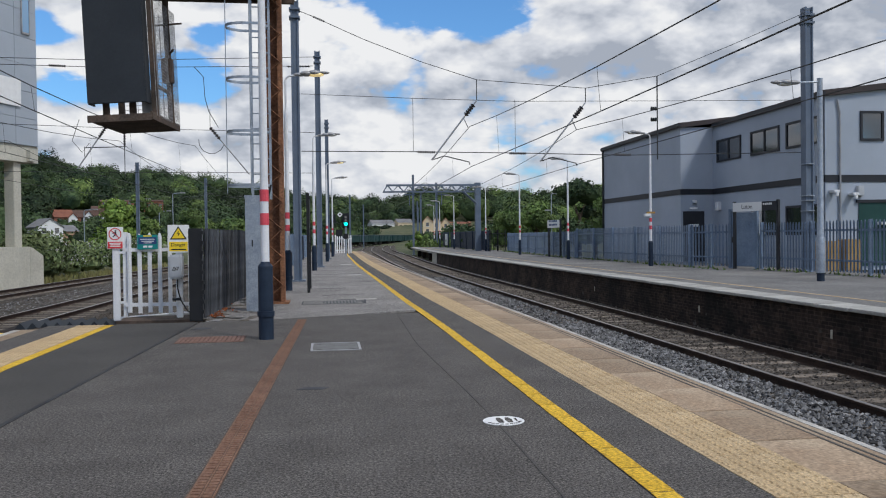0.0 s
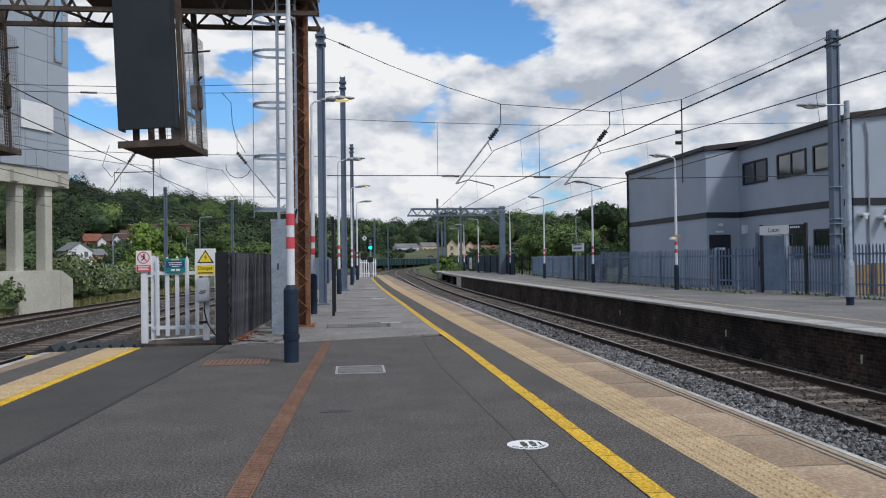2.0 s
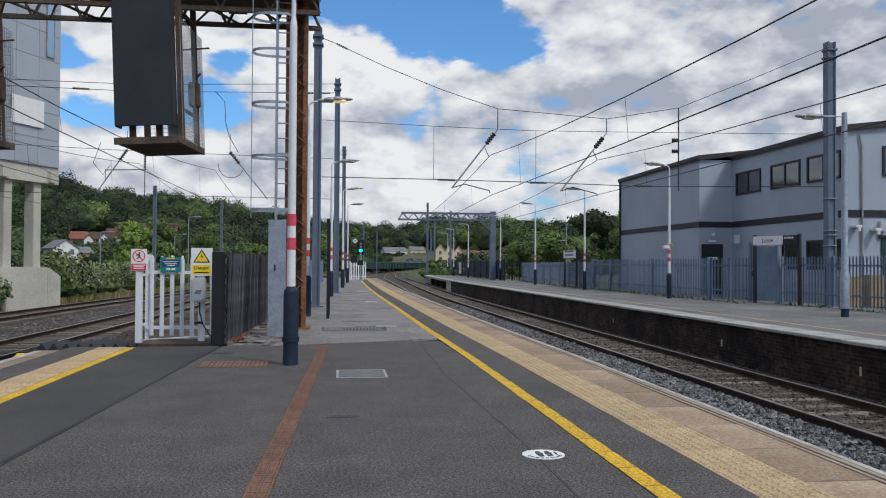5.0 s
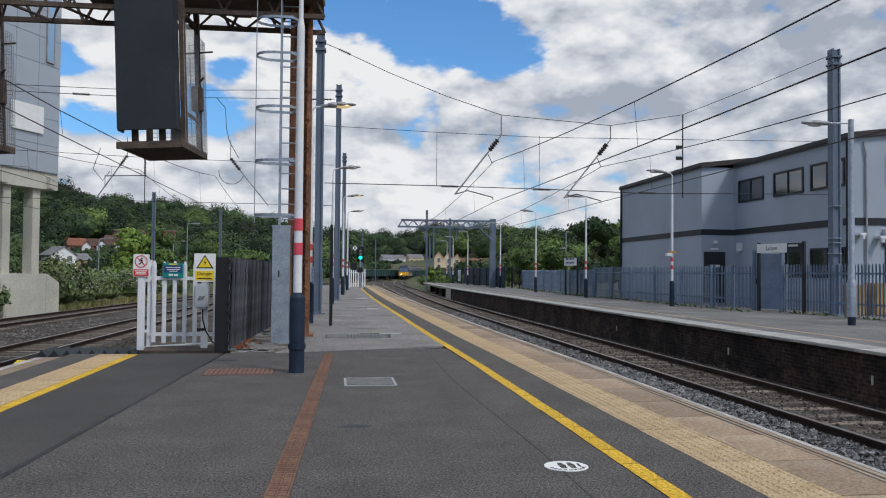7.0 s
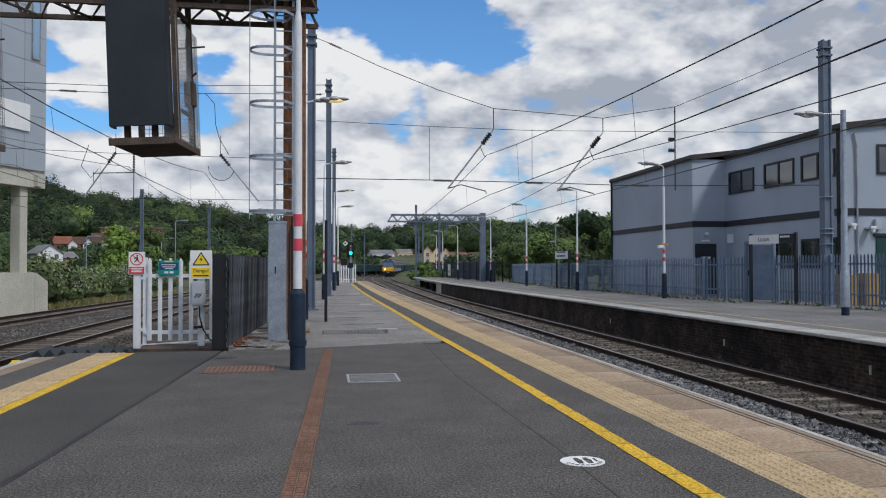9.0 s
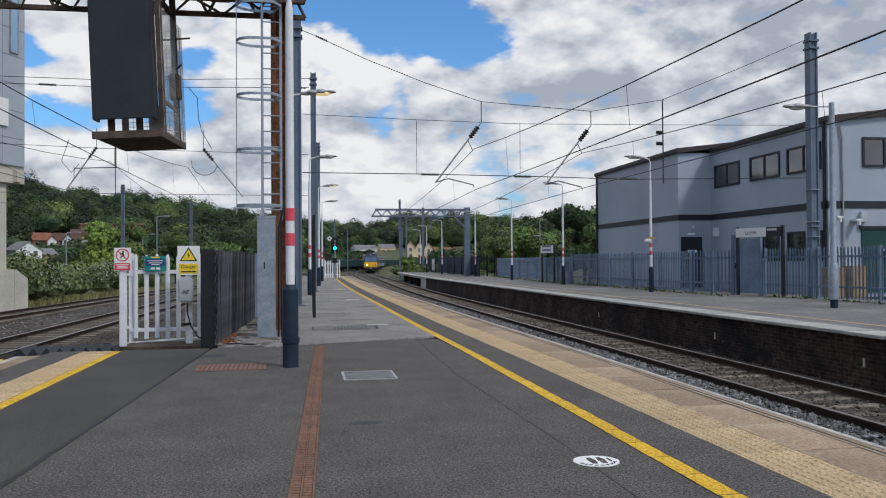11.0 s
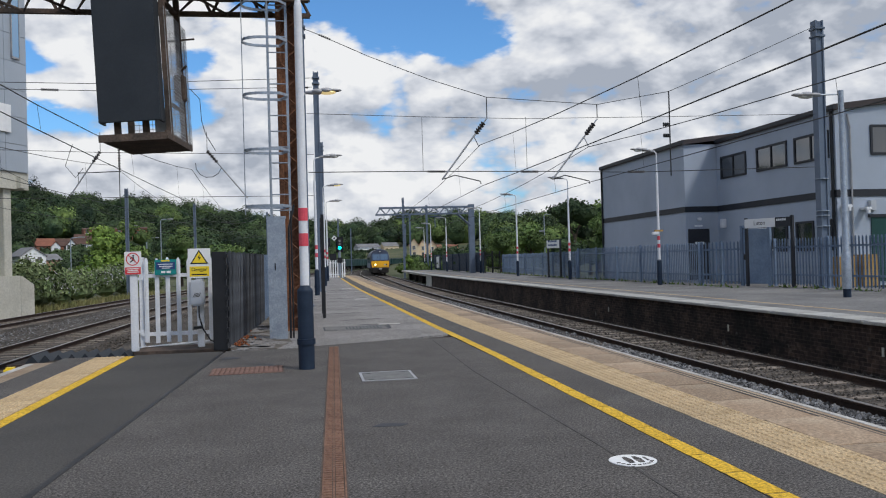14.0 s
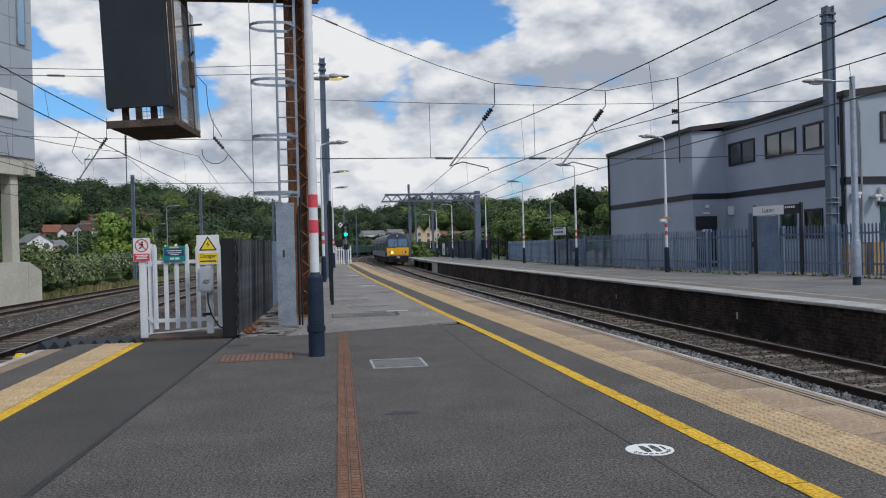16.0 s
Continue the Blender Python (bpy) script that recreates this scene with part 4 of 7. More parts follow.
for x, y, h, z in ((-14.6, 68.3, 7.4, -1.0), (-12.0, 87.2, 7.5, -1.0), (-6.4, 118, 8.4, -1.0), (10.95, 105, 9.1, -1.0), (13.9, 105, 8.1, 0.0), (14.5, 128, 8.3, -1), (4.0, 140, 8.4, -1), (18, 165, 8.3, -1), (8, 180, 8.3, -1), (22, 200, 8.3, -1)):
    m = mast(x, y, h - z, 0.24, 0.26, "thin slate-grey line mast beside the tracks", "line masts in the distance")
    m.matrix_basis = pose(x, y, z)


# ---- overhead wires ----
def insulator(b, p0, p1, r=0.07, n=8):
    p0, p1 = Vector(p0), Vector(p1)
    cyl(b, p0, p1, r * 0.4, seg=8)
    for k in range(n):
        a = p0.lerp(p1, (k + 0.25) / n)
        cyl(b, a, p0.lerp(p1, (k + 0.75) / n), r, r * 0.75, 10)


def span_wires():
    s = thing("span_wires", "thin dark head-span wires strung between two masts", "wire")
    Y = 25.6
    b = B()
    top = [(-0.7, Y, 8.2), (-0.35, Y, 8.07), (1.2, Y, 7.4), (3.0, Y, 6.73), (4.73, Y, 6.2), (8.25, Y, 5.98), (10.64, Y, 6.4), (13.2, Y, 7.45), (15.75, Y, 8.55)]
    tube(b, top, 0.010)
    part("upper_span", b, "wire", s)
    for x, z in ((4.73, 6.2), (8.25, 5.98)):
        b = B()
        tube(b, [(x, Y, z), (x, Y, 5.55)], 0.014)
        part("hanger", b, "wire", s)
    b = B()
    tube(b, [(-0.7, Y, 5.7), (2.72, Y, 5.6), (5.9, Y, 5.54), (10.64, Y, 5.6), (15.7, Y, 5.68)], 0.008)
    part("middle_span", b, "wire", s)
    b = B()
    tube(b, [(-0.7, Y, 3.96), (2.9, Y, 3.95), (3.6, Y, 3.94)], 0.013)
    tube(b, [(3.6, Y, 3.94), (6.4, Y, 3.91), (9.4, Y, 3.85), (15.6, Y, 3.95)], 0.013)
    part("lower_span", b, "wire", s)
    for x in (2.72, 5.95):
        b = B()
        tube(b, [(x, Y, 5.58), (x, Y, 3.95)], 0.007)
        part("dropper", b, "wire", s)
    for x0, x1 in ((2.85, 3.4), (5.75, 6.3), (9.2, 9.75)):
        b = B()
        insulator(b, (x0, Y, 3.94 - 0.012 * (x0 - 3)), (x1, Y, 3.94 - 0.012 * (x1 - 3)), 0.045, 10)
        part("insulator", b, "insul", s)
    b = B()
    insulator(b, (-0.3, Y, 8.05), (0.05, Y, 7.9), 0.04, 6)
    part("insulator", b, "insul", s)
    b = B()
    tube(b, [(10.64, Y, 6.4), (10.64, Y, 3.72)], 0.022, 8)
    for z in (5.35, 5.0):
        insulator(b, (10.42, Y, z), (10.62, Y, z), 0.07, 3)
    part("drop_post", b, "wire", s)
    return s


span_wires()


def reg_arm(x, y, z_top, lean, group):
    """A registration arm: insulator, slanting tube and the light drop arm that holds the contact wire."""
    s = thing("registration_arm", "slanting dark steel registration arm with insulator", "overhead arm", group)
    top = Vector((x, y, z_top))
    foot = top + Vector((lean, 0, -1.88))
    b = B()
    cyl(b, top.lerp(foot, 0.27), foot, 0.026, seg=8)
    tube(b, [top, top.lerp(foot, 0.08)], 0.02)
    tube(b, [top.lerp(foot, 0.3), top.lerp(foot, 0.3) + Vector((0.14, 0, -0.3))], 0.014)
    part("tube", b, "steel", s)
    b = B()
    insulator(b, top.lerp(foot, 0.08), top.lerp(foot, 0.26), 0.085, 5)
    part("insulator", b, "insul", s)
    b = B()
    k = -1 if lean > 0 else 1
    tube(b, [foot + Vector((k * 0.05, 0, 0.02)), foot + Vector((k * 0.4, 0, 0.13)), foot + Vector((k * 1.18, 0, -0.06)), foot + Vector((k * 1.2, 0, -0.14))], 0.016)
    part("drop_arm", b, "wire", s)
    return s


reg_arm(4.74, 25.6, 5.57, -1.45, "registration arms over the platform tracks")
reg_arm(8.25, 25.6, 5.53, -1.5, "registration arms over the platform tracks")


def line_wire(xs, z_sup, z_mid, z_con, sag, y_sup, label):
    """Catenary and contact wire of one track, with droppers. xs: x for y."""
    s = thing("contact_line", label, "wire")
    cat, con = B(), B()
    for y0, y1 in zip(y_sup, y_sup[1:]):
        n = 12
        P, Q = [], []
        for k in range(n + 1):
            y = y0 + (y1 - y0) * k / n
            u = 2 * k / n - 1
            P.append((xs(y), y, z_mid + (z_sup - z_mid) * u * u))
            Q.append((xs(y) + 0.06, y, z_con - sag * (1 - u * u)))
            if k % 2 == 1:
                drop = B()
                tube(drop, [P[-1], Q[-1]], 0.004, 4)
                part("dropper", drop, "wire", s)
        tube(cat, P, 0.0105, 5)
        tube(con, Q, 0.0105, 5)
    part("catenary", cat, "wire", s)
    part("contact_wire", con, "wire", s)


line_wire(lambda y: 4.5 if y < 60 else curve_x(y, NEAR_LINE), 4.74, 3.90, 3.50, 0.17, (-24, 25.6, 72, 105, 150, 190), "black catenary and contact wire over the platform track")
line_wire(lambda y: 7.95 if y < 60 else curve_x(y, FAR_LINE), 4.66, 3.92, 3.57, 0.05, (-24, 25.6, 72, 105, 150, 190), "black catenary and contact wire beside the opposite platform")
line_wire(lambda y: -5.6 if y < 60 else curve_x(y, LEFT_LINE), 5.4, 4.3, 3.9, 0.06, (-12, 37.5, 80, 118, 160), "black catenary and contact wire over the side track")
line_wire(lambda y: curve_x(y, LEFT_LINE) - 0.7, 5.6, 4.4, 3.9, 0.06, (-12, 37.5, 80, 118, 160), "black catenary and contact wire over the second side track")
line_wire(lambda y: curve_x(y, LEFT2_LINE), 5.6, 4.4, 3.9, 0.06, (-12, 37.5, 80, 118, 160), "black catenary and contact wire beside the verge")


def side_span():
    s = thing("span_wires", "head-span wires strung from a mast over the side tracks", "wire")
    Y = 37.5
    b = B()
    tube(b, [(-0.45, Y, 9.35), (-9.0, Y, 9.05), (-22, Y, 9.2)], 0.013)
    part("upper_span", b, "wire", s)
    b = B()
    tube(b, [(-0.45, Y, 8.95), (-9.0, Y, 8.75), (-22, Y, 8.95)], 0.013)
    part("upper_span", b, "wire", s)
    b = B()
    tube(b, [(-0.45, Y, 6.0), (-9, Y, 6.15), (-22, Y, 6.6)], 0.011)
    part("lower_span", b, "wire", s)
    b = B()
    tube(b, [(-0.45, Y, 4.2), (-9, Y, 4.25), (-22, Y, 4.35)], 0.011)
    part("lower_span", b, "wire", s)
    for p0, p1, r in (((-0.6, Y, 8.93), (-1.6, Y, 8.9), 0.05), ((-10.9, Y, 8.78), (-11.6, Y, 8.8), 0.06), ((-8.55, Y, 6.3), (-8.55, Y, 5.4), 0.06)):
        b = B()
        insulator(b, p0, p1, r, 8)
        part("insulator", b, "insul", s)
    b = B()
    tube(b, [(-8.55, Y, 6.3), (-8.55, Y, 4.0)], 0.02)
    part("drop_post", b, "wire", s)
    b = B()
    tube(b, [(-10.2, Y, 5.3), (-8.5, Y, 5.35)], 0.02)
    part("cross_bar", b, "wire", s)
    b = B()
    tube(b, [(-5.6, Y, 8.85), (-5.2, Y, 8.4), (-5.15, Y, 7.5), (-5.0, Y, 6.9), (-4.6, Y, 6.2)], 0.016)
    part("jumper", b, "wire", s)
    b = B()
    tube(b, [(-4.9 + 0.55 * math.cos(k * 0.5), Y, 5.6 + 0.55 * math.sin(k * 0.5)) for k in range(6, 13)], 0.014)
    part("jumper", b, "wire", s)
    b = B()
    tube(b, [(-10.4, Y, 6.5), (-10.7, Y, 5.6), (-10.3, Y, 5.1), (-10.0, Y, 5.5)], 0.014)
    part("jumper", b, "wire", s)
    b = B()
    tube(b, [(-10.2, Y, 5.35), (-10.2, Y, 4.9)], 0.014)
    part("hanger", b, "wire", s)
    a = thing("registration_arm", "slanting dark steel registration arm with insulator", "overhead arm", "registration arms over the side tracks")
    for x0, z0, x1, z1 in ((-4.95, 6.2, -3.3, 4.15), (-9.3, 6.2, -10.5, 4.4)):
        q = a if x0 > -6 else thing("registration_arm", "slanting dark steel registration arm with insulator", "overhead arm", "registration arms over the side tracks")
        b = B()
        cyl(b, (x0 + (x1 - x0) * 0.25, Y, z0 + (z1 - z0) * 0.25), (x1, Y, z1), 0.03, seg=8)
        part("tube", b, "steel", q)
        b = B()
        insulator(b, (x0, Y, z0), (x0 + (x1 - x0) * 0.25, Y, z0 + (z1 - z0) * 0.25), 0.085, 5)
        part("insulator", b, "insul", q)
        b = B()
        tube(b, [(x0, Y, z0), (x0, Y, z0 + 0.8)], 0.014)
        part("hanger", b, "wire", q)


side_span()


# ---- the signal gantry ----
def truss(b, x0, x1, y, z0, z1, step, r):
    """A plane of a lattice beam along x."""
    box(b, x0, y - r, z0 - r, x1, y + r, z0 + r)
    box(b, x0, y - r, z1 - r, x1, y + r, z1 + r)
    n = max(1, round((x1 - x0) / step))
    for k in range(n):
        a, c = x0 + (x1 - x0) * k / n, x0 + (x1 - x0) * (k + 1) / n
        m = (a + c) / 2
        tube(b, [(a, y, z0), (m, y, z1), (c, y, z0)], r * 0.8, 5)


def signal_gantry():
    g = thing("signal_gantry", "rusty steel signal gantry over the side tracks", "gantry")
    X, Y = -1.05, 17.1
    b = B()
    box(b, X - 0.16, Y - 0.02, 0.04, X + 0.16, Y + 0.03, 7.6)
    part("column_web", b, "rust", g, "rusty brown lattice column")
    for dx in (-0.17, 0.17):
        bx("column_flange", "rust", g, X + dx - 0.045, Y - 0.2, 0.04, X + dx + 0.045, Y + 0.2, 7.6, 0.006)
    bx("foot_plate", "rust", g, X - 0.3, Y - 0.3, 0, X + 0.3, Y + 0.3, 0.04)
    for k in range(13):
        z = 0.1 + k * 0.56
        b = B()
        tube(b, [(X - 0.14, Y - 0.2, z), (X + 0.18, Y - 0.21, z + 0.28), (X - 0.14, Y - 0.2, z + 0.56)], 0.015, 5)
        part("lacing_bar", b, "rust", g)
    b = B()
    for y in (Y - 0.55, Y + 0.55):
        truss(b, -16, -0.6, y, 6.28, 7.25, 0.95, 0.045)
    for k in range(16):
        x = -16 + k * 0.95
        tube(b, [(x, Y - 0.55, 6.28), (x + 0.47, Y + 0.55, 6.28), (x + 0.95, Y - 0.55, 6.28)], 0.03, 5)
    part("beam", b, "rust_dark", g, "dark weathered steel lattice beam")
    b = B()
    box(b, -5.2, Y - 0.75, 6.60, -0.62, Y + 0.75, 6.68)
    box(b, -5.2, Y - 0.78, 6.60, -0.62, Y - 0.7, 6.80)
    for x in (-3.9, -2.3):
        box(b, x - 0.05, Y - 0.7, 6.2, x + 0.3, Y - 0.52, 6.27)
    part("walkway", b, "rust_dark", g, "rusty walkway deck")
    b = B()
    for z in (6.9, 7.4):
        tube(b, [(-5, Y - 0.78, z), (-0.62, Y - 0.78, z), (-0.62, Y + 0.7, z)], 0.02)
    for x in (-5, -3.5, -2, -0.62):
        tube(b, [(x, Y - 0.78, 6.62), (x, Y - 0.78, 7.4)], 0.02)
    part("handrail", b, "steel", g)
    # ladder and its hoops
    b = B()
    LX = X - 0.34
    for x in (LX - 0.03, LX + 0.32):
        box(b, x - 0.022, Y - 0.42, 2.1, x + 0.025, Y - 0.38, 7.4)
    for k in range(17):
        z = 2.3 + k * 0.3
        cyl(b, (LX - 0.03, Y - 0.4, z), (LX + 0.32, Y - 0.4, z), 0.013, seg=6)
    ladder = part("ladder", b, "galv", g, "galvanised ladder")
    for z in (2.35, 3.38, 4.4, 5.42, 6.1):
        b = B()
        pts = [(LX + 0.2 - 0.0, Y - 0.4, z)] + [(LX - 0.12 - 0.36 * math.sin(k * math.pi / 10) * 1.0, Y - 0.4 - 0.02 - 0.32 * (1 - math.cos(k * math.pi / 10)), z) for k in range(11)] + [(LX + 0.2, Y - 1.05, z), (LX + 0.34, Y - 0.8, z), (LX + 0.2, Y - 0.42, z)]
        for p, q in zip(pts, pts[1:]):
            cyl(b, Vector(p) - Vector((0, 0, 0.03)), Vector(p) + Vector((0, 0, 0.03)), 0.008, seg=4)
            d = Vector(q) - Vector(p)
            n = Vector((-d.y, d.x, 0)).normalized() * 0.006
            vs = [b.verts.new(v) for v in (Vector(p) - n - Vector((0, 0, 0.024)), Vector(q) - n - Vector((0, 0, 0.024)), Vector(q) - n + Vector((0, 0, 0.024)), Vector(p) - n + Vector((0, 0, 0.024)), Vector(p) + n - Vector((0, 0, 0.024)), Vector(q) + n - Vector((0, 0, 0.024)), Vector(q) + n + Vector((0, 0, 0.024)), Vector(p) + n + Vector((0, 0, 0.024)))]
            for f in ((0, 1, 2, 3), (7, 6, 5, 4), (3, 2, 6, 7), (1, 0, 4, 5)):
                b.faces.new([vs[i] for i in f])
        part("cage_hoop", b, "galv", ladder)
    b = B()
    tube(b, [(LX - 0.48, Y - 0.74, 2.2), (LX - 0.48, Y - 0.74, 7.2)], 0.009)
    tube(b, [(LX + 0.0, Y - 1.05, 2.2), (LX + 0.0, Y - 1.05, 7.2)], 0.012)
    part("cage_bar", b, "galv", ladder)
    return g


signal_gantry()


def signal_unit(x0, x1, label):
    """A hanging signal: dark sight board in front, cage and floor tray behind."""
    s = thing("hanging_signal", label, "railway signal", "signals hung from the gantry")
    YF, YB = 16.0, 17.9
    s.matrix_basis = Matrix.Translation((x0, YF, 0)) @ Matrix.Rotation(radians(-5.4), 4, "Z") @ Matrix.Translation((0, 0, 6.6)) @ Matrix.Rotation(radians(-2.4), 4, "Y") @ Matrix.Translation((-x0 - 0.08, -YF, -6.6))
    b = B()
    box(b, x0 + 0.02, YF - 0.02, 3.84, x1 + 0.05, YF + 0.03, 6.62, 0.012)
    box(b, x0 + 0.02, YF + 0.03, 3.84, x0 + 0.06, YF + 0.28, 6.62)
    box(b, x1 + 0.01, YF + 0.03, 3.84, x1 + 0.05, YF + 0.28, 6.62)
    part("sight_board", b, "charcoal", s, "flat charcoal sight board")
    b = B()
    box(b, x0, YF, 3.53, x1 + 0.12, YB, 3.60)
    box(b, x0, YF - 0.01, 3.50, x1 + 0.12, YF + 0.03, 3.63)
    box(b, x1 + 0.1, YF, 3.52, x1 + 0.14, YB, 3.66)
    part("tray", b, "rust_dark", s, "rusty floor tray")
    b = B()
    for x, y in ((x0 + 0.25, YF + 0.3), (x0 + 0.75, YF + 0.3), (x1 + 0.1, YF + 0.35), (x1 + 0.1, YB - 0.45), (x0 + 0.05, YB - 0.1)):
        box(b, x - 0.05, y - 0.05, 3.6, x + 0.05, y + 0.05, 6.4)
    box(b, x1 + 0.07, YF + 0.35, 4.2, x1 + 0.12, YB - 0.45, 4.26)
    box(b, x1 + 0.07, YF + 0.35, 6.1, x1 + 0.12, YB - 0.45, 6.16)
    part("frame", b, "rust_dark", s, "rusty hanger frame")
    b = B()
    for k in range(22):
        y = YF + 0.3 + k * (YB - YF - 0.3) / 21
        cyl(b, (x1 + 0.14, y, 3.62), (x1 + 0.14, y, 5.95), 0.005, seg=4)
    for k in range(36):
        z = 3.65 + k * 0.065
        cyl(b, (x1 + 0.14, YF + 0.3, z), (x1 + 0.14, YB, z), 0.005, seg=4)
    for k in range(14):
        x = x0 + k * (x1 + 0.1 - x0) / 13
        cyl(b, (x, YB, 3.62), (x, YB, 5.95), 0.005, seg=4)
    for k in range(26):
        cyl(b, (x0, YB, 3.65 + k * 0.09), (x1 + 0.1, YB, 3.65 + k * 0.09), 0.005, seg=4)
    part("mesh_screen", b, "steel", s, "wire mesh screen")
    b = B()
    box(b, x1 + 0.0, YB - 0.62, 4.42, x1 + 0.2, YB - 0.42, 4.92, 0.02)
    part("relay_box", b, "rust_dark", s)
    b = B()
    tube(b, [(x1 - 0.2, YB - 0.5, 5.6), (x1 + 0.42, YB - 0.5, 5.62)], 0.018)
    part("rod", b, "rust_dark", s)
    b = B()
    tube(b, [(x1 + 0.1, YB - 0.5, 4.9), (x1 + 0.12, YB - 0.5, 5.0), (x1 + 0.25, YB - 0.6, 5.08)], 0.025)
    part("bracket", b, "rust_dark", s)
    b = B()
    box(b, x0 + 0.85, YF + 0.5, 3.62, x1 + 0.02, YF + 0.95, 4.15, 0.02)
    part("equipment_case", b, "grey_plastic", s, "dull grey equipment case")
    return s


signal_unit(-4.38, -3.33, "charcoal signal board with a rusty cage hung from the gantry")
signal_unit(-8.40, -7.07, "second signal board with a rusty cage hung from the gantry")

# galvanised cover post by the gantry
p = thing("cable_cover", "tall galvanised steel cable cover at the gantry's foot", "cable cover", at=pose(-1.28, 15.15, 0, 0, 0, 0))
b = B()
box(b, -0.15, -0.06, 0, 0.15, -0.04, 2.1)
box(b, -0.15, -0.04, 0, -0.13, 0.2, 2.1)
box(b, 0.13, -0.04, 0, 0.15, 0.2, 2.1)
box(b, -0.16, -0.07, 2.06, 0.16, 0.2, 2.1)
part("cover", b, "galv", p)
b = B()
for z in (0.15, 1.0, 1.95):
    for x in (-0.12, 0.12):
        cyl(b, (x, -0.06, z), (x, -0.075, z), 0.012, seg=8)
part("bolt", b, "steel", p)
b = B()
box(b, -0.04, -0.075, 1.18, -0.02, -0.06, 1.3)
part("handle", b, "black", p)
b = B()
tube(b, [(0.2, 0.05, 0), (0.21, 0.05, 1.9), (0.3, 0.2, 2.3)], 0.02)
tube(b, [(0.25, 0.08, 0), (0.25, 0.08, 2.2)], 0.015)
part("cable", b, "black", p)


# ---- signs, gate and fences at the platform's end ----
def palisade(name, label, x0, y0, x1, y1, height, material, step, width, z=0.0, rails=(0.25, 0.82), singles=True, group="", post=2.75):
    """A run of palisade fence: posts, two rails, pales with pointed tops."""
    f = thing(name, label, "fence", group)
    L = math.hypot(x1 - x0, y1 - y0)
    a = math.atan2(y1 - y0, x1 - x0)
    f.matrix_basis = Matrix.Translation((x0, y0, z)) @ Matrix.Rotation(a, 4, "Z")
    b = B()
    w = width / 2
    prism(b, [(-w, 0.06), (w, 0.06), (w, height - 0.06), (w * 0.35, height), (-w * 0.35, height), (-w, height - 0.06)], "y", -0.012, 0.0)
    box(b, -w * 0.3, -0.022, 0.06, w * 0.3, -0.012, height - 0.03)
    me = mesh_of("pale", b, material)
    n = int(L / step)
    if singles:
        for k in range(n):
            piece("pale", me, f, (k + 0.5) * L / n, 0, rng.uniform(-0.008, 0.008))
    for u in rails:
        b = B()
        box(b, 0, 0.0, height * u - 0.03, L, 0.035, height * u + 0.03)
        part("rail", b, material, f)
    k = 0.0
    while k <= L + 0.01:
        bx("post", material, f, k - 0.035, 0.035, 0, k + 0.035, 0.12, height + 0.02)
        k += post
    return f


GY = 14.55
palisade("white_gate", "white palisade gate across the platform's end", -3.45, 14.8, -2.27, 14.8, 1.44, "white", 0.166, 0.068, rails=(0.14, 0.80), post=1.17)


def plate(name, label, category, x, y, z, w, h, post, post_mat="white"):
    s = thing(name, label, category, at=pose(x, y, 0))
    if post:
        b = B()
        box(b, -0.055, 0.02, 0, 0.055, 0.09, z + h * 0.3, 0.01)
        part("post", b, post_mat, s)
    return s


def xz(x, z, y=-0.002):
    return Matrix.Translation((x, y, z)) @ Matrix.Rotation(radians(90), 4, "X")


s = plate("prohibition_sign", "white prohibition sign on a square white post", "sign", -3.42, 14.05, 1.36, 0.25, 0.36, True)
bx("plate", "sign_white", s, -0.125, 0, 1.18, 0.125, 0.018, 1.54, 0.004)
bx("red_field", "sign_red", s, -0.115, -0.004, 1.19, 0.115, 0.0, 1.30)
b = B()
for k in range(28):
    a0, a1 = k * math.tau / 28, (k + 1) * math.tau / 28
    q = [(r * math.sin(a), r * math.cos(a)) for a, r in ((a0, 0.085), (a1, 0.085), (a1, 0.1), (a0, 0.1))]
    vs = [b.verts.new((x, -0.004, 1.425 + z)) for x, z in q]
    b.faces.new(vs)
prism(b, [(-0.071, 1.489), (-0.061, 1.496), (0.071, 1.361), (0.061, 1.354)], "y", -0.005, -0.003)
part("red_ring", b, "sign_red", s)
b = B()
cyl(b, (0.008, 0, 1.475), (0.008, -0.003, 1.475), 0.014, seg=12)
prism(b, [(-0.02, 1.46), (0.02, 1.455), (0.025, 1.415), (0.05, 1.38), (0.038, 1.372), (0.008, 1.405), (-0.03, 1.37), (-0.042, 1.38), (-0.008, 1.415), (-0.012, 1.44), (-0.035, 1.425), (-0.04, 1.435)], "y", -0.0025, -0.0015)
part("pictogram", b, "black", s)
b = B()
for z, w in ((1.275, 0.19), (1.25, 0.15), (1.225, 0.17)):
    box(b, -w / 2, -0.006, z - 0.007, w / 2, -0.004, z + 0.007)
part("lettering_bar", b, "sign_white", s)
b = B()
for z in (0.28, 1.1):
    box(b, 0.05, 0.03, z, 0.14, 0.07, z + 0.04)
part("bracket", b, "white", s)

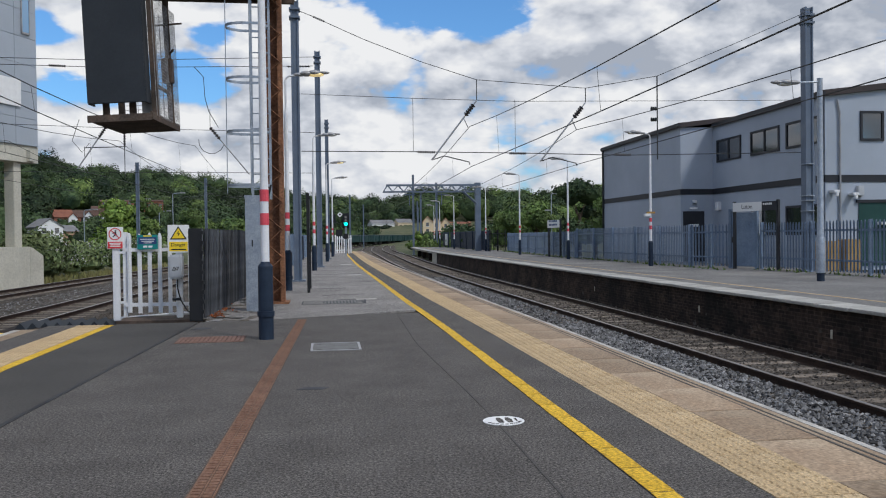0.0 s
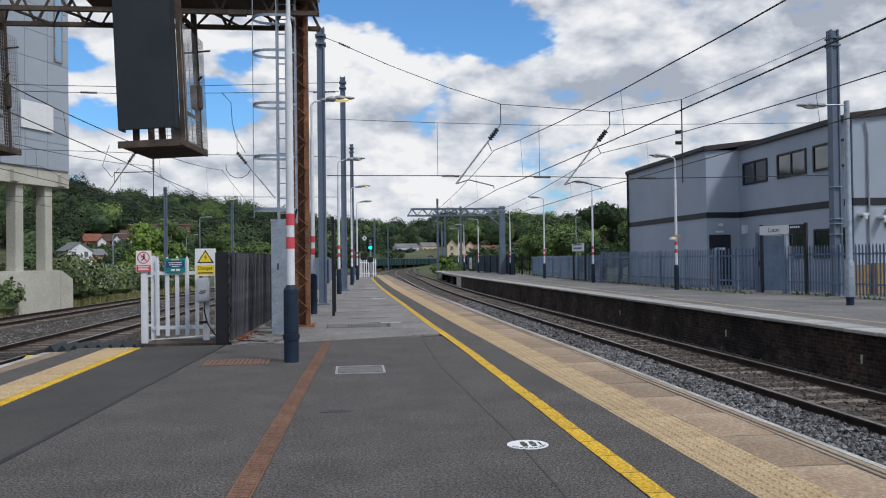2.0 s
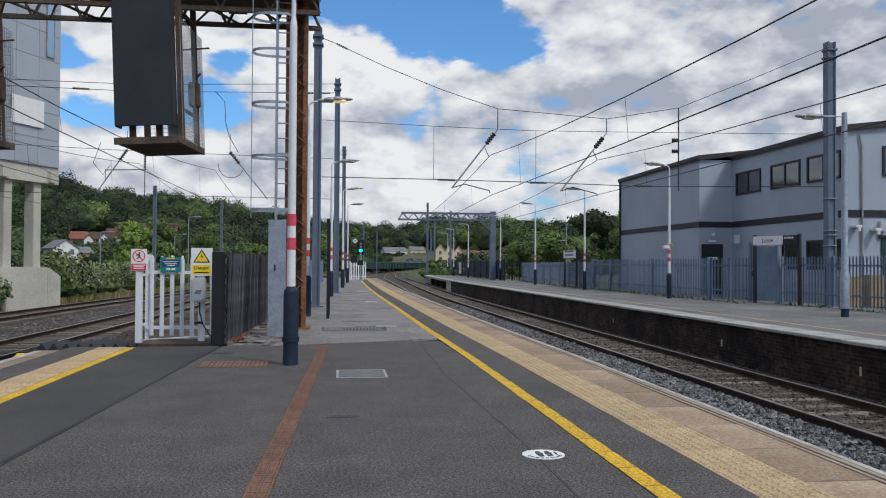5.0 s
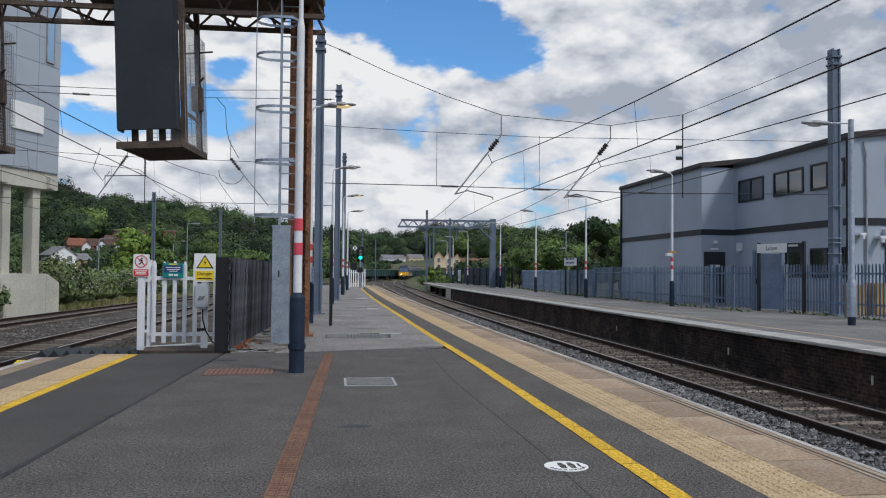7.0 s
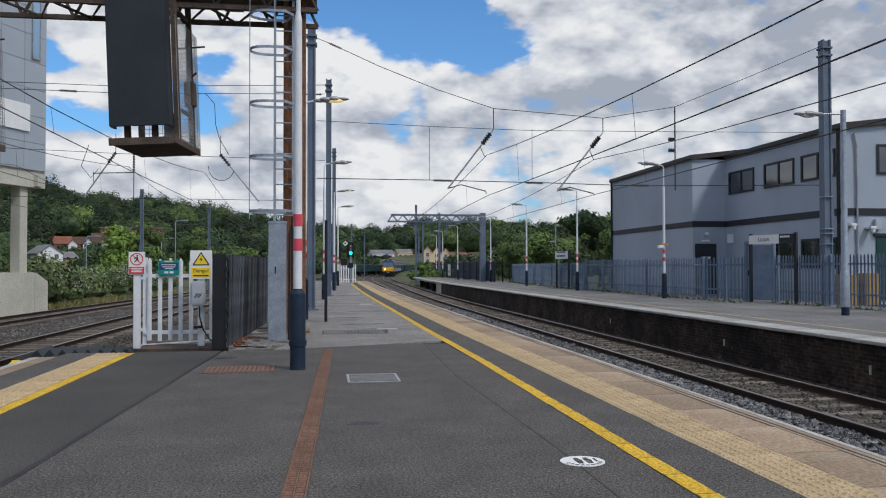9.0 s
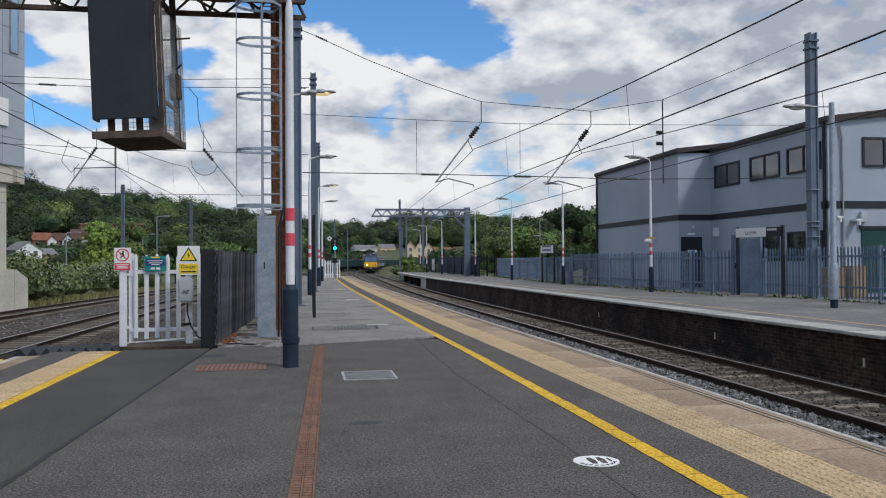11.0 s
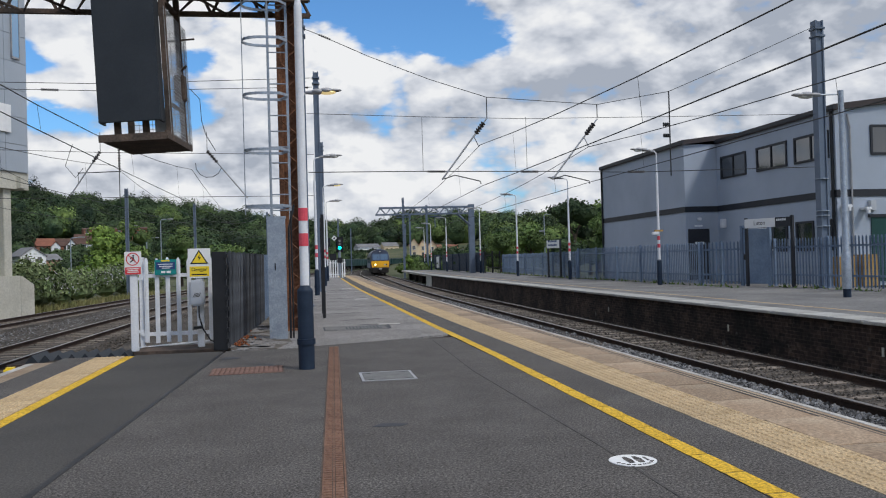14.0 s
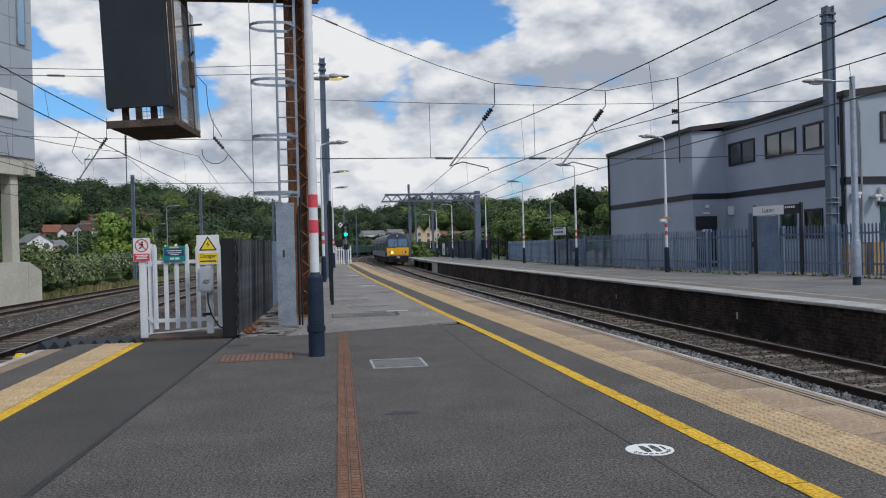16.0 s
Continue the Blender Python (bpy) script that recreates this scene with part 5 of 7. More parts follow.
s = plate("direction_sign", "small teal sign fixed to the white gate", "sign", -3.05, 14.74, 1.3, 0.34, 0.26, False)
bx("plate", "sign_teal", s, -0.17, 0, 1.16, 0.17, 0.014, 1.41, 0.004)
bx("blue_field", "sign_blue", s, -0.15, -0.003, 1.25, 0.15, 0.0, 1.37)
b = B()
box(b, -0.07, -0.004, 1.38, 0.07, 0, 1.402)
part("lettering_bar", b, "sign_yellow", s)
b = B()
for z, x0, x1 in ((1.335, -0.12, 0.12), (1.30, -0.1, 0.11), (1.272, -0.06, 0.07)):
    box(b, x0, -0.005, z - 0.006, x1, 0, z + 0.006)
for x0, x1 in ((-0.07, -0.005), (0.015, 0.08)):
    box(b, x0, -0.005, 1.19, x1, 0, 1.225)
part("lettering_bar", b, "sign_white", s)

s = plate("danger_sign", "yellow and white electric danger sign on a white post", "sign", -2.47, 14.36, 1.35, 0.35, 0.46, True, "white")
bx("plate", "sign_white", s, -0.175, 0, 1.10, 0.175, 0.016, 1.57, 0.004)
bx("yellow_field", "sign_yellow", s, -0.15, -0.004, 1.125, 0.15, 0.0, 1.285)
b = B()
prism(b, [(-0.14, 1.325), (0.14, 1.325), (0.0, 1.55)], "y", -0.004, 0.0)
part("triangle_border", b, "black", s)
b = B()
prism(b, [(-0.108, 1.342), (0.108, 1.342), (0.0, 1.517)], "y", -0.006, -0.0045)
part("triangle", b, "sign_yellow", s)
b = B()
prism(b, [(0.012, 1.48), (-0.022, 1.415), (0.004, 1.42), (-0.012, 1.362), (0.028, 1.432), (0.002, 1.427)], "y", -0.008, -0.0065)
part("flash", b, "black", s)
text("lettering", "Danger", 0.082, "black", s, xz(0, 1.235, -0.006))
b = B()
box(b, -0.12, -0.006, 1.145, 0.12, -0.0045, 1.165)
part("lettering_bar", b, "black", s)

p = thing("call_box", "pale grey plastic help box fixed on the sign post", "call box", at=pose(-2.50, 14.27, 0))
b = B()
box(b, -0.115, -0.1, 0.66, 0.115, 0.1, 1.07, 0.03)
part("case", b, "grey_plastic", p)
b = B()
for k in range(5):
    prism(b, [(-0.055 + k * 0.02, 0.80), (-0.045 + k * 0.02, 0.80), (-0.01 + k * 0.02, 0.87), (-0.02 + k * 0.02, 0.87)], "y", -0.104, -0.098)
part("speaker_slot", b, "black", p)
b = B()
tube(b, [(0.02, 0.0, 0.67), (0.03, -0.06, 0.5), (0.08, -0.05, 0.3), (0.2, -0.1, 0.12), (0.42, -0.1, 0.03)], 0.012)
box(b, -0.06, -0.05, 0.3, 0.07, 0.06, 0.34)
part("cable", b, "black", p)


def corrugated():
    f = thing("slatted_fence", "black tarred slatted fence along the platform", "fence")
    b = B()
    box(b, -0.008, -0.036, 0.04, 0.008, 0.036, 1.5, 0.004)
    me = mesh_of("slat", b, "fence_black")
    n = 0
    y = 13.8
    while y < 19.6:
        ob = piece("slat", me, f, -2.0 + (y - 13.75) * 0.04 + (0.014 if n % 2 else -0.010), y, rng.uniform(-0.012, 0.012), 0.25 * (-1) ** n)
        ob.rotation_euler = (-0.05 + rng.uniform(-0.03, 0.03), rng.uniform(-0.012, 0.012), 0.3 * (-1) ** n)
        y += 0.072
        n += 1
    b = B()
    n = 0
    while y < 62:
        x = -1.77 + (y - 19.5) * 0.011
        box(b, x - 0.01 + 0.02 * (n % 2), y - 0.07, 0.04, x + 0.01 + 0.02 * (n % 2), y + 0.07, 1.5 + rng.uniform(-0.015, 0.015))
        y += 0.15
        n += 1
    part("far_slats", b, "palisade", f, kind="stuff")
    for z in (0.35, 1.2):
        b = B()
        prism(b, [(-2.06, 13.75), (-2.02, 13.75), (-1.79, 19.5), (-1.83, 19.5)], "z", z, z + 0.08)
        part("rail", b, "black", f)
    b = B()
    box(b, -2.2, 13.66, 0, -1.99, 13.72, 1.5, 0.008)
    for k in range(9):
        box(b, -2.01, 13.64, 0.12 + k * 0.16, -1.965, 13.73, 0.18 + k * 0.16)
    part("end_board", b, "black", f, "flat black end board")
    for k in range(16):
        y = 14.2 + k * 2.4
        bx("post", "black", f, -2.12 + 0.02 * (y - 14), y - 0.04, 0, -2.05 + 0.02 * (y - 14), y + 0.04, 1.45)
    return f


corrugated()


def trespass_guard():
    g = thing("trespass_guard", "dark ridged rubber trespass guard on the ground", "trespass guard")
    for k in range(8):
        b = B()
        x = -4.98 + k * 0.19
        prism(b, [(x, -0.10), (x + 0.095, 0.015), (x + 0.19, -0.10)], "y", 13.95, 14.7)
        part("ridge", b, "charcoal", g)
    b = B()
    box(b, -5.2, 13.8, -1.0, -3.4, 14.75, -0.10)
    part("base", b, "brickwall", g)


trespass_guard()
p = thing("marker_block", "small yellow and white painted block by the rail", "marker", at=pose(-5.05, 13.55, -0.22))
b = B()
box(b, -0.08, -0.08, 0, 0.08, 0.08, 0.12, 0.03)
part("block", b, "sign_yellow", p)
b = B()
box(b, 0.08, -0.06, 0.0, 0.14, 0.06, 0.1, 0.02)
part("cap", b, "sign_white", p)
b = B()
box(b, -5.2, 13.4, -1.0, -4.9, 13.7, -0.22)
structure("block_footing", b, "concrete", "concrete footing under a marker block")
# white rodding and pipe behind the gate
b = B()
tube(b, [(-3.6, 15.0, -0.05), (-1.95, 15.9, -0.02)], 0.035)
structure("pipe", b, "white", "white pipe on the ground behind the gate")
b = B()
box(b, -3.5, 14.3, -1.0, -2.0, 15.2, -0.03)
structure("gate_sill", b, "rust_dark", "dark sill under the white gate")

# ---- on the platform floor ----
b = B()
for k in range(9):
    y = k * 0.055
    box(b, -0.072, y + 0.008, 0.0, -0.012, y + 0.047, 0.006)
    box(b, 0.012, y + 0.008, 0.0, 0.072, y + 0.047, 0.006)
for x in (-0.085, -0.006, 0.079):
    box(b, x, 0, 0.0, x + 0.012, 0.49, 0.006)
grating = mesh_of("grating", b, "drain")
drain = thing("drain_channel", "rusty brown slotted drain channel in the asphalt", "drain")
b = B()
prism(b, [(-0.88, -1.0), (-0.72, -1.0), (-0.32, 13.45), (-0.48, 13.45)], "z", -0.025, 0.002)
part("channel", b, "rust_dark", drain)
for k in range(29):
    y = -0.9 + k * 0.495
    x = -0.80 + (y + 1.0) * 0.40 / 14.45
    piece("grating", grating, drain, x, y, 0.001, -0.0277, 0.8)

hatch = thing("access_cover", "worn grey metal access cover in the asphalt", "manhole cover", at=pose(0.10, 9.97, 0))
b = B()
for x0, y0, x1, y1 in ((-0.30, -0.36, 0.30, -0.33), (-0.30, 0.33, 0.30, 0.36), (-0.30, -0.33, -0.27, 0.33), (0.27, -0.33, 0.30, 0.33)):
    box(b, x0, y0, -0.01, x1, y1, 0.006)
part("frame", b, "steel", hatch)
bx("cover", "hatch", hatch, -0.265, -0.325, -0.01, 0.265, 0.325, 0.004)
b = B()
for x in (-0.2, 0.2):
    for y in (-0.25, 0.25):
        box(b, x - 0.03, y - 0.012, 0.004, x + 0.03, y + 0.012, 0.006)
part("lifting_slot", b, "black", hatch)
gully = thing("gully_grid", "rusty red gully grid set in the asphalt", "drain", at=pose(-1.52, 11.05, 0, 0, 0, 2))
b = B()
box(b, -0.018, -0.32, 0, 0.018, 0.32, 0.006)
me = mesh_of("bar", b, "rose_grate")
for k in range(15):
    piece("bar", me, gully, -0.40 + k * 0.0575, 0, 0)
b = B()
box(b, -0.42, -0.016, 0, 0.43, 0.016, 0.005)
me = mesh_of("cross_bar", b, "rose_grate")
for k in range(9):
    piece("cross_bar", me, gully, 0, -0.30 + k * 0.075, 0)
bx("frame", "rust_dark", gully, -0.44, -0.34, -0.02, 0.45, 0.34, 0.002)
cover2 = thing("access_cover", "grey grid-pattern access cover in worn asphalt", "manhole cover", at=pose(0.25, 16.9, 0))
bx("frame", "asphalt_far", cover2, -0.72, -0.42, -0.01, 0.46, 0.40, 0.008)
for x0, y0, x1, y1 in ((-0.75, -0.45, 0.49, -0.42), (-0.75, 0.40, 0.49, 0.43), (-0.75, -0.42, -0.72, 0.40), (0.46, -0.42, 0.49, 0.40)):
    bx("joint", "patch_dark", cover2, x0, y0, -0.01, x1, y1, 0.0075)
bx("cover", "patch_dark", cover2, -0.32, -0.32, 0, 0.36, 0.32, 0.010)
b = B()
box(b, -0.018, -0.31, 0, 0.018, 0.31, 0.014)
me = mesh_of("cover_rib", b, "hatch")
for k in range(10):
    piece("cover_rib", me, cover2, -0.28 + k * 0.067, 0, 0)

sticker = thing("floor_sticker", "round white floor sticker with dark marks", "sticker", at=pose(1.24, 5.57, 0.0))
b = B()
cyl(b, (0, 0, -0.001), (0, 0, 0.004), 0.148, seg=40)
part("disc", b, "sign_white", sticker)
b = B()
for x in (-0.045, 0.02):
    prism(b, [(x, -0.07), (x + 0.035, -0.07), (x + 0.045, 0.02), (x + 0.03, 0.09), (x + 0.005, 0.09), (x - 0.005, 0.02)], "z", 0.0035, 0.0055)
for k in range(9):
    a = math.pi + 0.4 + k * 0.29
    box(b, 0.118 * math.cos(a) - 0.012, 0.118 * math.sin(a) - 0.009, 0.0035, 0.118 * math.cos(a) + 0.012, 0.118 * math.sin(a) + 0.009, 0.0055)
box(b, 0.085, -0.03, 0.0035, 0.1, 0.06, 0.0055)
part("marking", b, "asphalt", sticker)

# dirt and leaf litter along the slatted fence
b = B()
prism(b, [(-1.95, 13.6), (-1.25, 13.55), (-1.05, 14.6), (-1.3, 16.2), (-1.45, 19.5), (-1.7, 30), (-1.9, 30)], "z", -0.02, 0.009)
structure("dirt_strip", b, "dirt", "mossy dirt and broken paving beside the fence")
b = B()
for k in range(90):
    x, y, a = -1.93 + abs(rng.gauss(0, 0.12)) + 0.0, 14.0 + abs(rng.gauss(0, 0.8)), rng.uniform(0, 3.1)
    s = rng.uniform(0.012, 0.028)
    z = 0.012 + rng.uniform(0, 0.05)
    b.faces.new([b.verts.new((x + s * math.cos(a + q), y + s * math.sin(a + q), z + 0.02 * math.sin(q * 2 + k))) for q in (0, 1.4, 3.1, 4.6)])
tagged(part("leaf_litter", b, "litter"), "rusty orange leaf litter at the fence foot", "leaf litter", kind="stuff")
b = B()
for k in range(60):
    x, y, a = rng.uniform(-1.9, -1.2), rng.uniform(13.6, 18.5), rng.uniform(0, 3.1)
    s, t = rng.uniform(0.1, 0.28), rng.uniform(0.08, 0.16)
    c, d = math.cos(a), math.sin(a)
    prism(b, [(x + u * c - v * d, y + u * d + v * c) for u, v in ((-s, -t), (s, -t * 0.8), (s * 0.9, t), (-s * 0.8, t * 1.1))], "z", 0.0, 0.011 + 0.004 * (k % 4))
tagged(part("paving_fragments", b, "asphalt_old"), "broken paving fragments in the dirt by the fence", "rubble", kind="stuff")


# ---- name boards and signals ----
def name_board(x, y, rz, w, z0, z1, label, word, dark_end):
    s = thing("name_board", label, "sign", at=pose(x, y, 0, 0, 0, rz))
    for u in (-w / 2, w / 2):
        bx("post", "trim", s, u - 0.045, 0.0, 0, u + 0.045, 0.09, z1 + 0.05)
    bx("board", "sign_white", s, -w / 2, -0.05, z0, w / 2 - (0.32 * w if dark_end else 0), -0.01, z1, 0.006)
    if dark_end:
        bx("end_board", "trim", s, w / 2 - 0.32 * w, -0.05, z0, w / 2, -0.008, z1, 0.006)
        b = B()
        for k in range(5):
            box(b, w / 2 - 0.29 * w + k * 0.085, -0.056, z0 + 0.2, w / 2 - 0.29 * w + k * 0.085 + 0.06, -0.05, z0 + 0.27)
        part("lettering_bar", b, "sign_white", s)
    if word:
        text("lettering", word, 0.22, "black", s, xz(-0.16 * w, (z0 + z1) / 2, -0.053))
    else:
        for z, u in ((z0 + 0.40, 0.36), (z0 + 0.18, 0.36)):
            b = B()
            for k in range(6):
                box(b, -u * w + k * u * w / 3, -0.056, z - 0.05, -u * w + k * u * w / 3 + u * w / 4, -0.05, z + 0.05)
            part("lettering_bar", b, "sign_blue", s)
    return s


name_board(15.1, 27.7, -72, 2.0, 2.08, 2.40, "white station name board on two dark posts", "Luton", True)
name_board(13.51, 48.5, -80, 1.6, 1.74, 2.20, "white and blue name board on two dark posts", "", False)
s = thing("notice_board", "black notice board on two posts seen edge-on", "notice board")
for y in (20.15, 21.75):
    bx("post", "black", s, -0.46, y - 0.035, 0, -0.39, y + 0.035, 2.4)
bx("board", "black", s, -0.445, 20.2, 1.2, -0.405, 21.7, 2.3)


def signal_post(x, y):
    s = thing("colour_light_signal", "black colour-light signal showing green", "railway signal", at=pose(x, y, 0))
    b = B()
    cyl(b, (0, 0, 0), (0, 0, 2.2), 0.07, seg=10)
    part("post", b, "galv", s)
    b = B()
    box(b, -0.27, 0.02, 2.0, 0.27, 0.07, 3.15, 0.02)
    box(b, -0.2, -0.18, 2.15, 0.2, 0.02, 3.0, 0.03)
    part("head", b, "black", s)
    b = B()
    cyl(b, (0, -0.17, 2.33), (0, -0.2, 2.33), 0.13, seg=18)
    part("lens", b, "green_lamp", s, "lit green lens")
    b = B()
    for z in (2.6, 2.85):
        cyl(b, (0, -0.17, z), (0, -0.19, z), 0.09, seg=14)
    part("dark_lens", b, "glass", s)
    b = B()
    box(b, -0.75, -0.1, 1.4, -0.25, 0.1, 1.9, 0.02)
    box(b, -0.2, -0.12, 1.2, 0.2, 0.1, 1.6, 0.02)
    part("relay_box", b, "black", s)


signal_post(1.5, 64)
s = thing("diamond_sign", "white diamond sign on a dark post", "sign", at=pose(1.0, 60, 0))
bx("post", "black", s, -0.5, 0, 0, -0.42, 0.08, 3.3)
b = B()
prism(b, [(-0.19, 2.95), (0, 2.76), (0.19, 2.95), (0, 3.14)], "y", -0.03, 0.0)
part("plate", b, "sign_white", s)
b = B()
prism(b, [(-0.08, 2.95), (0, 2.87), (0.08, 2.95), (0, 3.03)], "y", -0.036, -0.031)
part("symbol", b, "black", s)
b = B()
box(b, -0.6, -0.1, 2.35, -0.3, 0.1, 3.0, 0.02)
part("box", b, "black", s)
palisade("white_fence", "white palisade fence closing the far platform end", 0.78, 66.8, 2.07, 67.7, 1.5, "white", 0.2, 0.1, rails=(0.2, 0.8), post=1.3)


# ---- portal beyond the platform ----
def portal():
    g = thing("line_portal", "slate-grey lattice portal over the tracks", "gantry")
    b = B()
    box(b, 12.95, 71.75, 0, 13.42, 72.25, 5.95)
    part("leg", b, "mast", g)
    b = B()
    for y in (71.75, 72.25):
        box(b, 5.2, y - 0.05, 5.68, 13.0, y + 0.05, 5.82)
        box(b, 4.9, y - 0.05, 5.12, 13.0, y + 0.05, 5.24)
        tube(b, [(4.95, y, 5.2), (5.3, y, 5.75)], 0.045, 6)
        for k in range(8):
            x = 5.3 + k * 0.93
            tube(b, [(x, y, 5.75), (x + 0.465, y, 5.2), (x + 0.93, y, 5.75)], 0.04, 6)
        tube(b, [(11.9, y, 5.2), (13.1, y, 4.1)], 0.06, 6)
    part("beam", b, "mast", g)
    for x in (7.2, 10.0):
        b = B()
        box(b, x - 0.5, 71.9, 4.9, x + 0.5, 72.1, 5.0)
        tube(b, [(x, 72, 5.1), (x, 72, 4.0)], 0.04)
        part("hanger", b, "mast", g)


portal()

# ---- right-hand fences ----
G = "palisade fences along the opposite platform"
palisade("palisade_fence", "blue-grey steel palisade fence behind the platform", 14.2, 31.0, 13.85, 45.0, 1.64, "palisade", 0.155, 0.07, group=G)
palisade("palisade_fence", "blue-grey steel palisade fence below the trees", 13.85, 45.0, 14.9, 68.0, 1.5, "palisade", 0.155, 0.07, group=G)
palisade("palisade_fence", "short blue-grey palisade return beside the gate", 14.2, 31.0, 15.0, 29.2, 1.64, "palisade", 0.155, 0.07, group=G, post=0.9)
palisade("palisade_fence", "blue-grey steel palisade fence beside the building", 15.45, 28.0, 17.0, 8.0, 1.66, "palisade", 0.155, 0.07, group=G)
s = thing("metal_gate", "plain blue-grey sheet metal gate in the fence", "gate", at=pose(14.98, 29.25, 0, 0, 0, -70))
bx("leaf", "palisade", s, 0.05, -0.02, 0.08, 1.15, 0.02, 2.05, 0.008)
bx("post", "palisade", s, -0.06, -0.05, 0, 0.05, 0.06, 2.2)
bx("post", "palisade", s, 1.15, -0.05, 0, 1.26, 0.06, 2.2)
bx("lock", "black", s, 0.1, -0.06, 0.95, 0.2, -0.02, 1.15)
bx("top_bar", "palisade", s, -0.06, -0.04, 2.12, 1.26, 0.04, 2.2)
b = B()
for y in np.arange(9, 68, 0.5):
    x = 15.3 + (28 - y) * 0.078 if y < 28 else (14.1 if y < 45 else 13.75 + (y - 45) * 0.045)
    for k in range(5):
        px, py, h, a = x - 0.15 + rng.uniform(-0.3, 0.2), y + rng.uniform(-0.25, 0.25), rng.uniform(0.02, 0.2) * (0.5 + 0.5 * math.sin(y * 1.7) ** 2), rng.uniform(0, 3.1)
        dx, dy = 0.05 * math.cos(a), 0.05 * math.sin(a)
        v = [b.verts.new((px - dx, py - dy, 0)), b.verts.new((px + dx, py + dy, 0)), b.verts.new((px + rng.uniform(-0.1, 0.1), py, h))]
        b.faces.new(v)
tagged(part("weeds", b, "weed"), "low green weeds along the fence foot", "weeds", kind="stuff")
s = thing("cable_cabinet", "ochre boarded cabinets behind the palisade fence", "cabinet", at=pose(16.75, 26.0, 0))
bx("case", "ply", s, -0.35, -0.3, 0, 0.3, 0.3, 1.0, 0.02)
bx("case", "ply", s, 0.42, -0.5, 0, 0.95, 0.1, 1.05, 0.02)
for x0, y0, x1, y1 in ((13.42, 68.2, 14.1, 94.5), (13.95, 94.8, 14.45, 103.6)):
    palisade("black_fence", "black painted steel fence at the platform's far end", x0, y0, x1, y1, 1.75, "navy", 0.15, 0.12, group="black fences", post=4.4)
palisade("black_railing", "open black steel railing beside the closed fence", 13.5, 67.9, 15.1, 69.4, 1.8, "black", 0.24, 0.035, group="black fences", post=1.1)
bx2 = thing("white_notice", "white notice panel on the black fence", "sign")
bx("panel", "sign_white", bx2, 13.86, 95.6, 0.25, 13.92, 97.4, 1.55)


# ---- building beside the opposite platform ----
def window(parent, along, c0, c1, z0, z1, at, out, panes=2, depth=0.10):
    """A framed window in a wall. along: the axis it runs on; at: the wall's face; out: +1 or -1, the way it faces."""
    def put(name, material, holder, a0, a1, q0, q1, d0, d1, label=""):
        d0, d1 = at + out * d0, at + out * d1
        if along == "y":
            return bx(name, material, holder, min(d0, d1), a0, q0, max(d0, d1), a1, q1, 0, label)
        return bx(name, material, holder, a0, min(d0, d1), q0, a1, max(d0, d1), q1, 0, label)
    w = put("window", "glass", parent, c0 + 0.05, c1 - 0.05, z0 + 0.05, z1 - 0.05, -0.06, 0.012, "dark glazed window")
    t = 0.085
    put("frame", "trim", w, c0, c1, z1 - t, z1, -0.02, 0.05)
    put("frame", "trim", w, c0, c1, z0, z0 + t, -0.02, 0.05)
    put("frame", "trim", w, c0, c0 + t, z0 + t, z1 - t, -0.02, 0.05)
    put("frame", "trim", w, c1 - t, c1, z0 + t, z1 - t, -0.02, 0.05)
    for k in range(1, panes):
        c = c0 + (c1 - c0) * k / panes
        put("mullion", "trim", w, c - 0.04, c + 0.04, z0 + t, z1 - t, -0.02, 0.045)
    return w


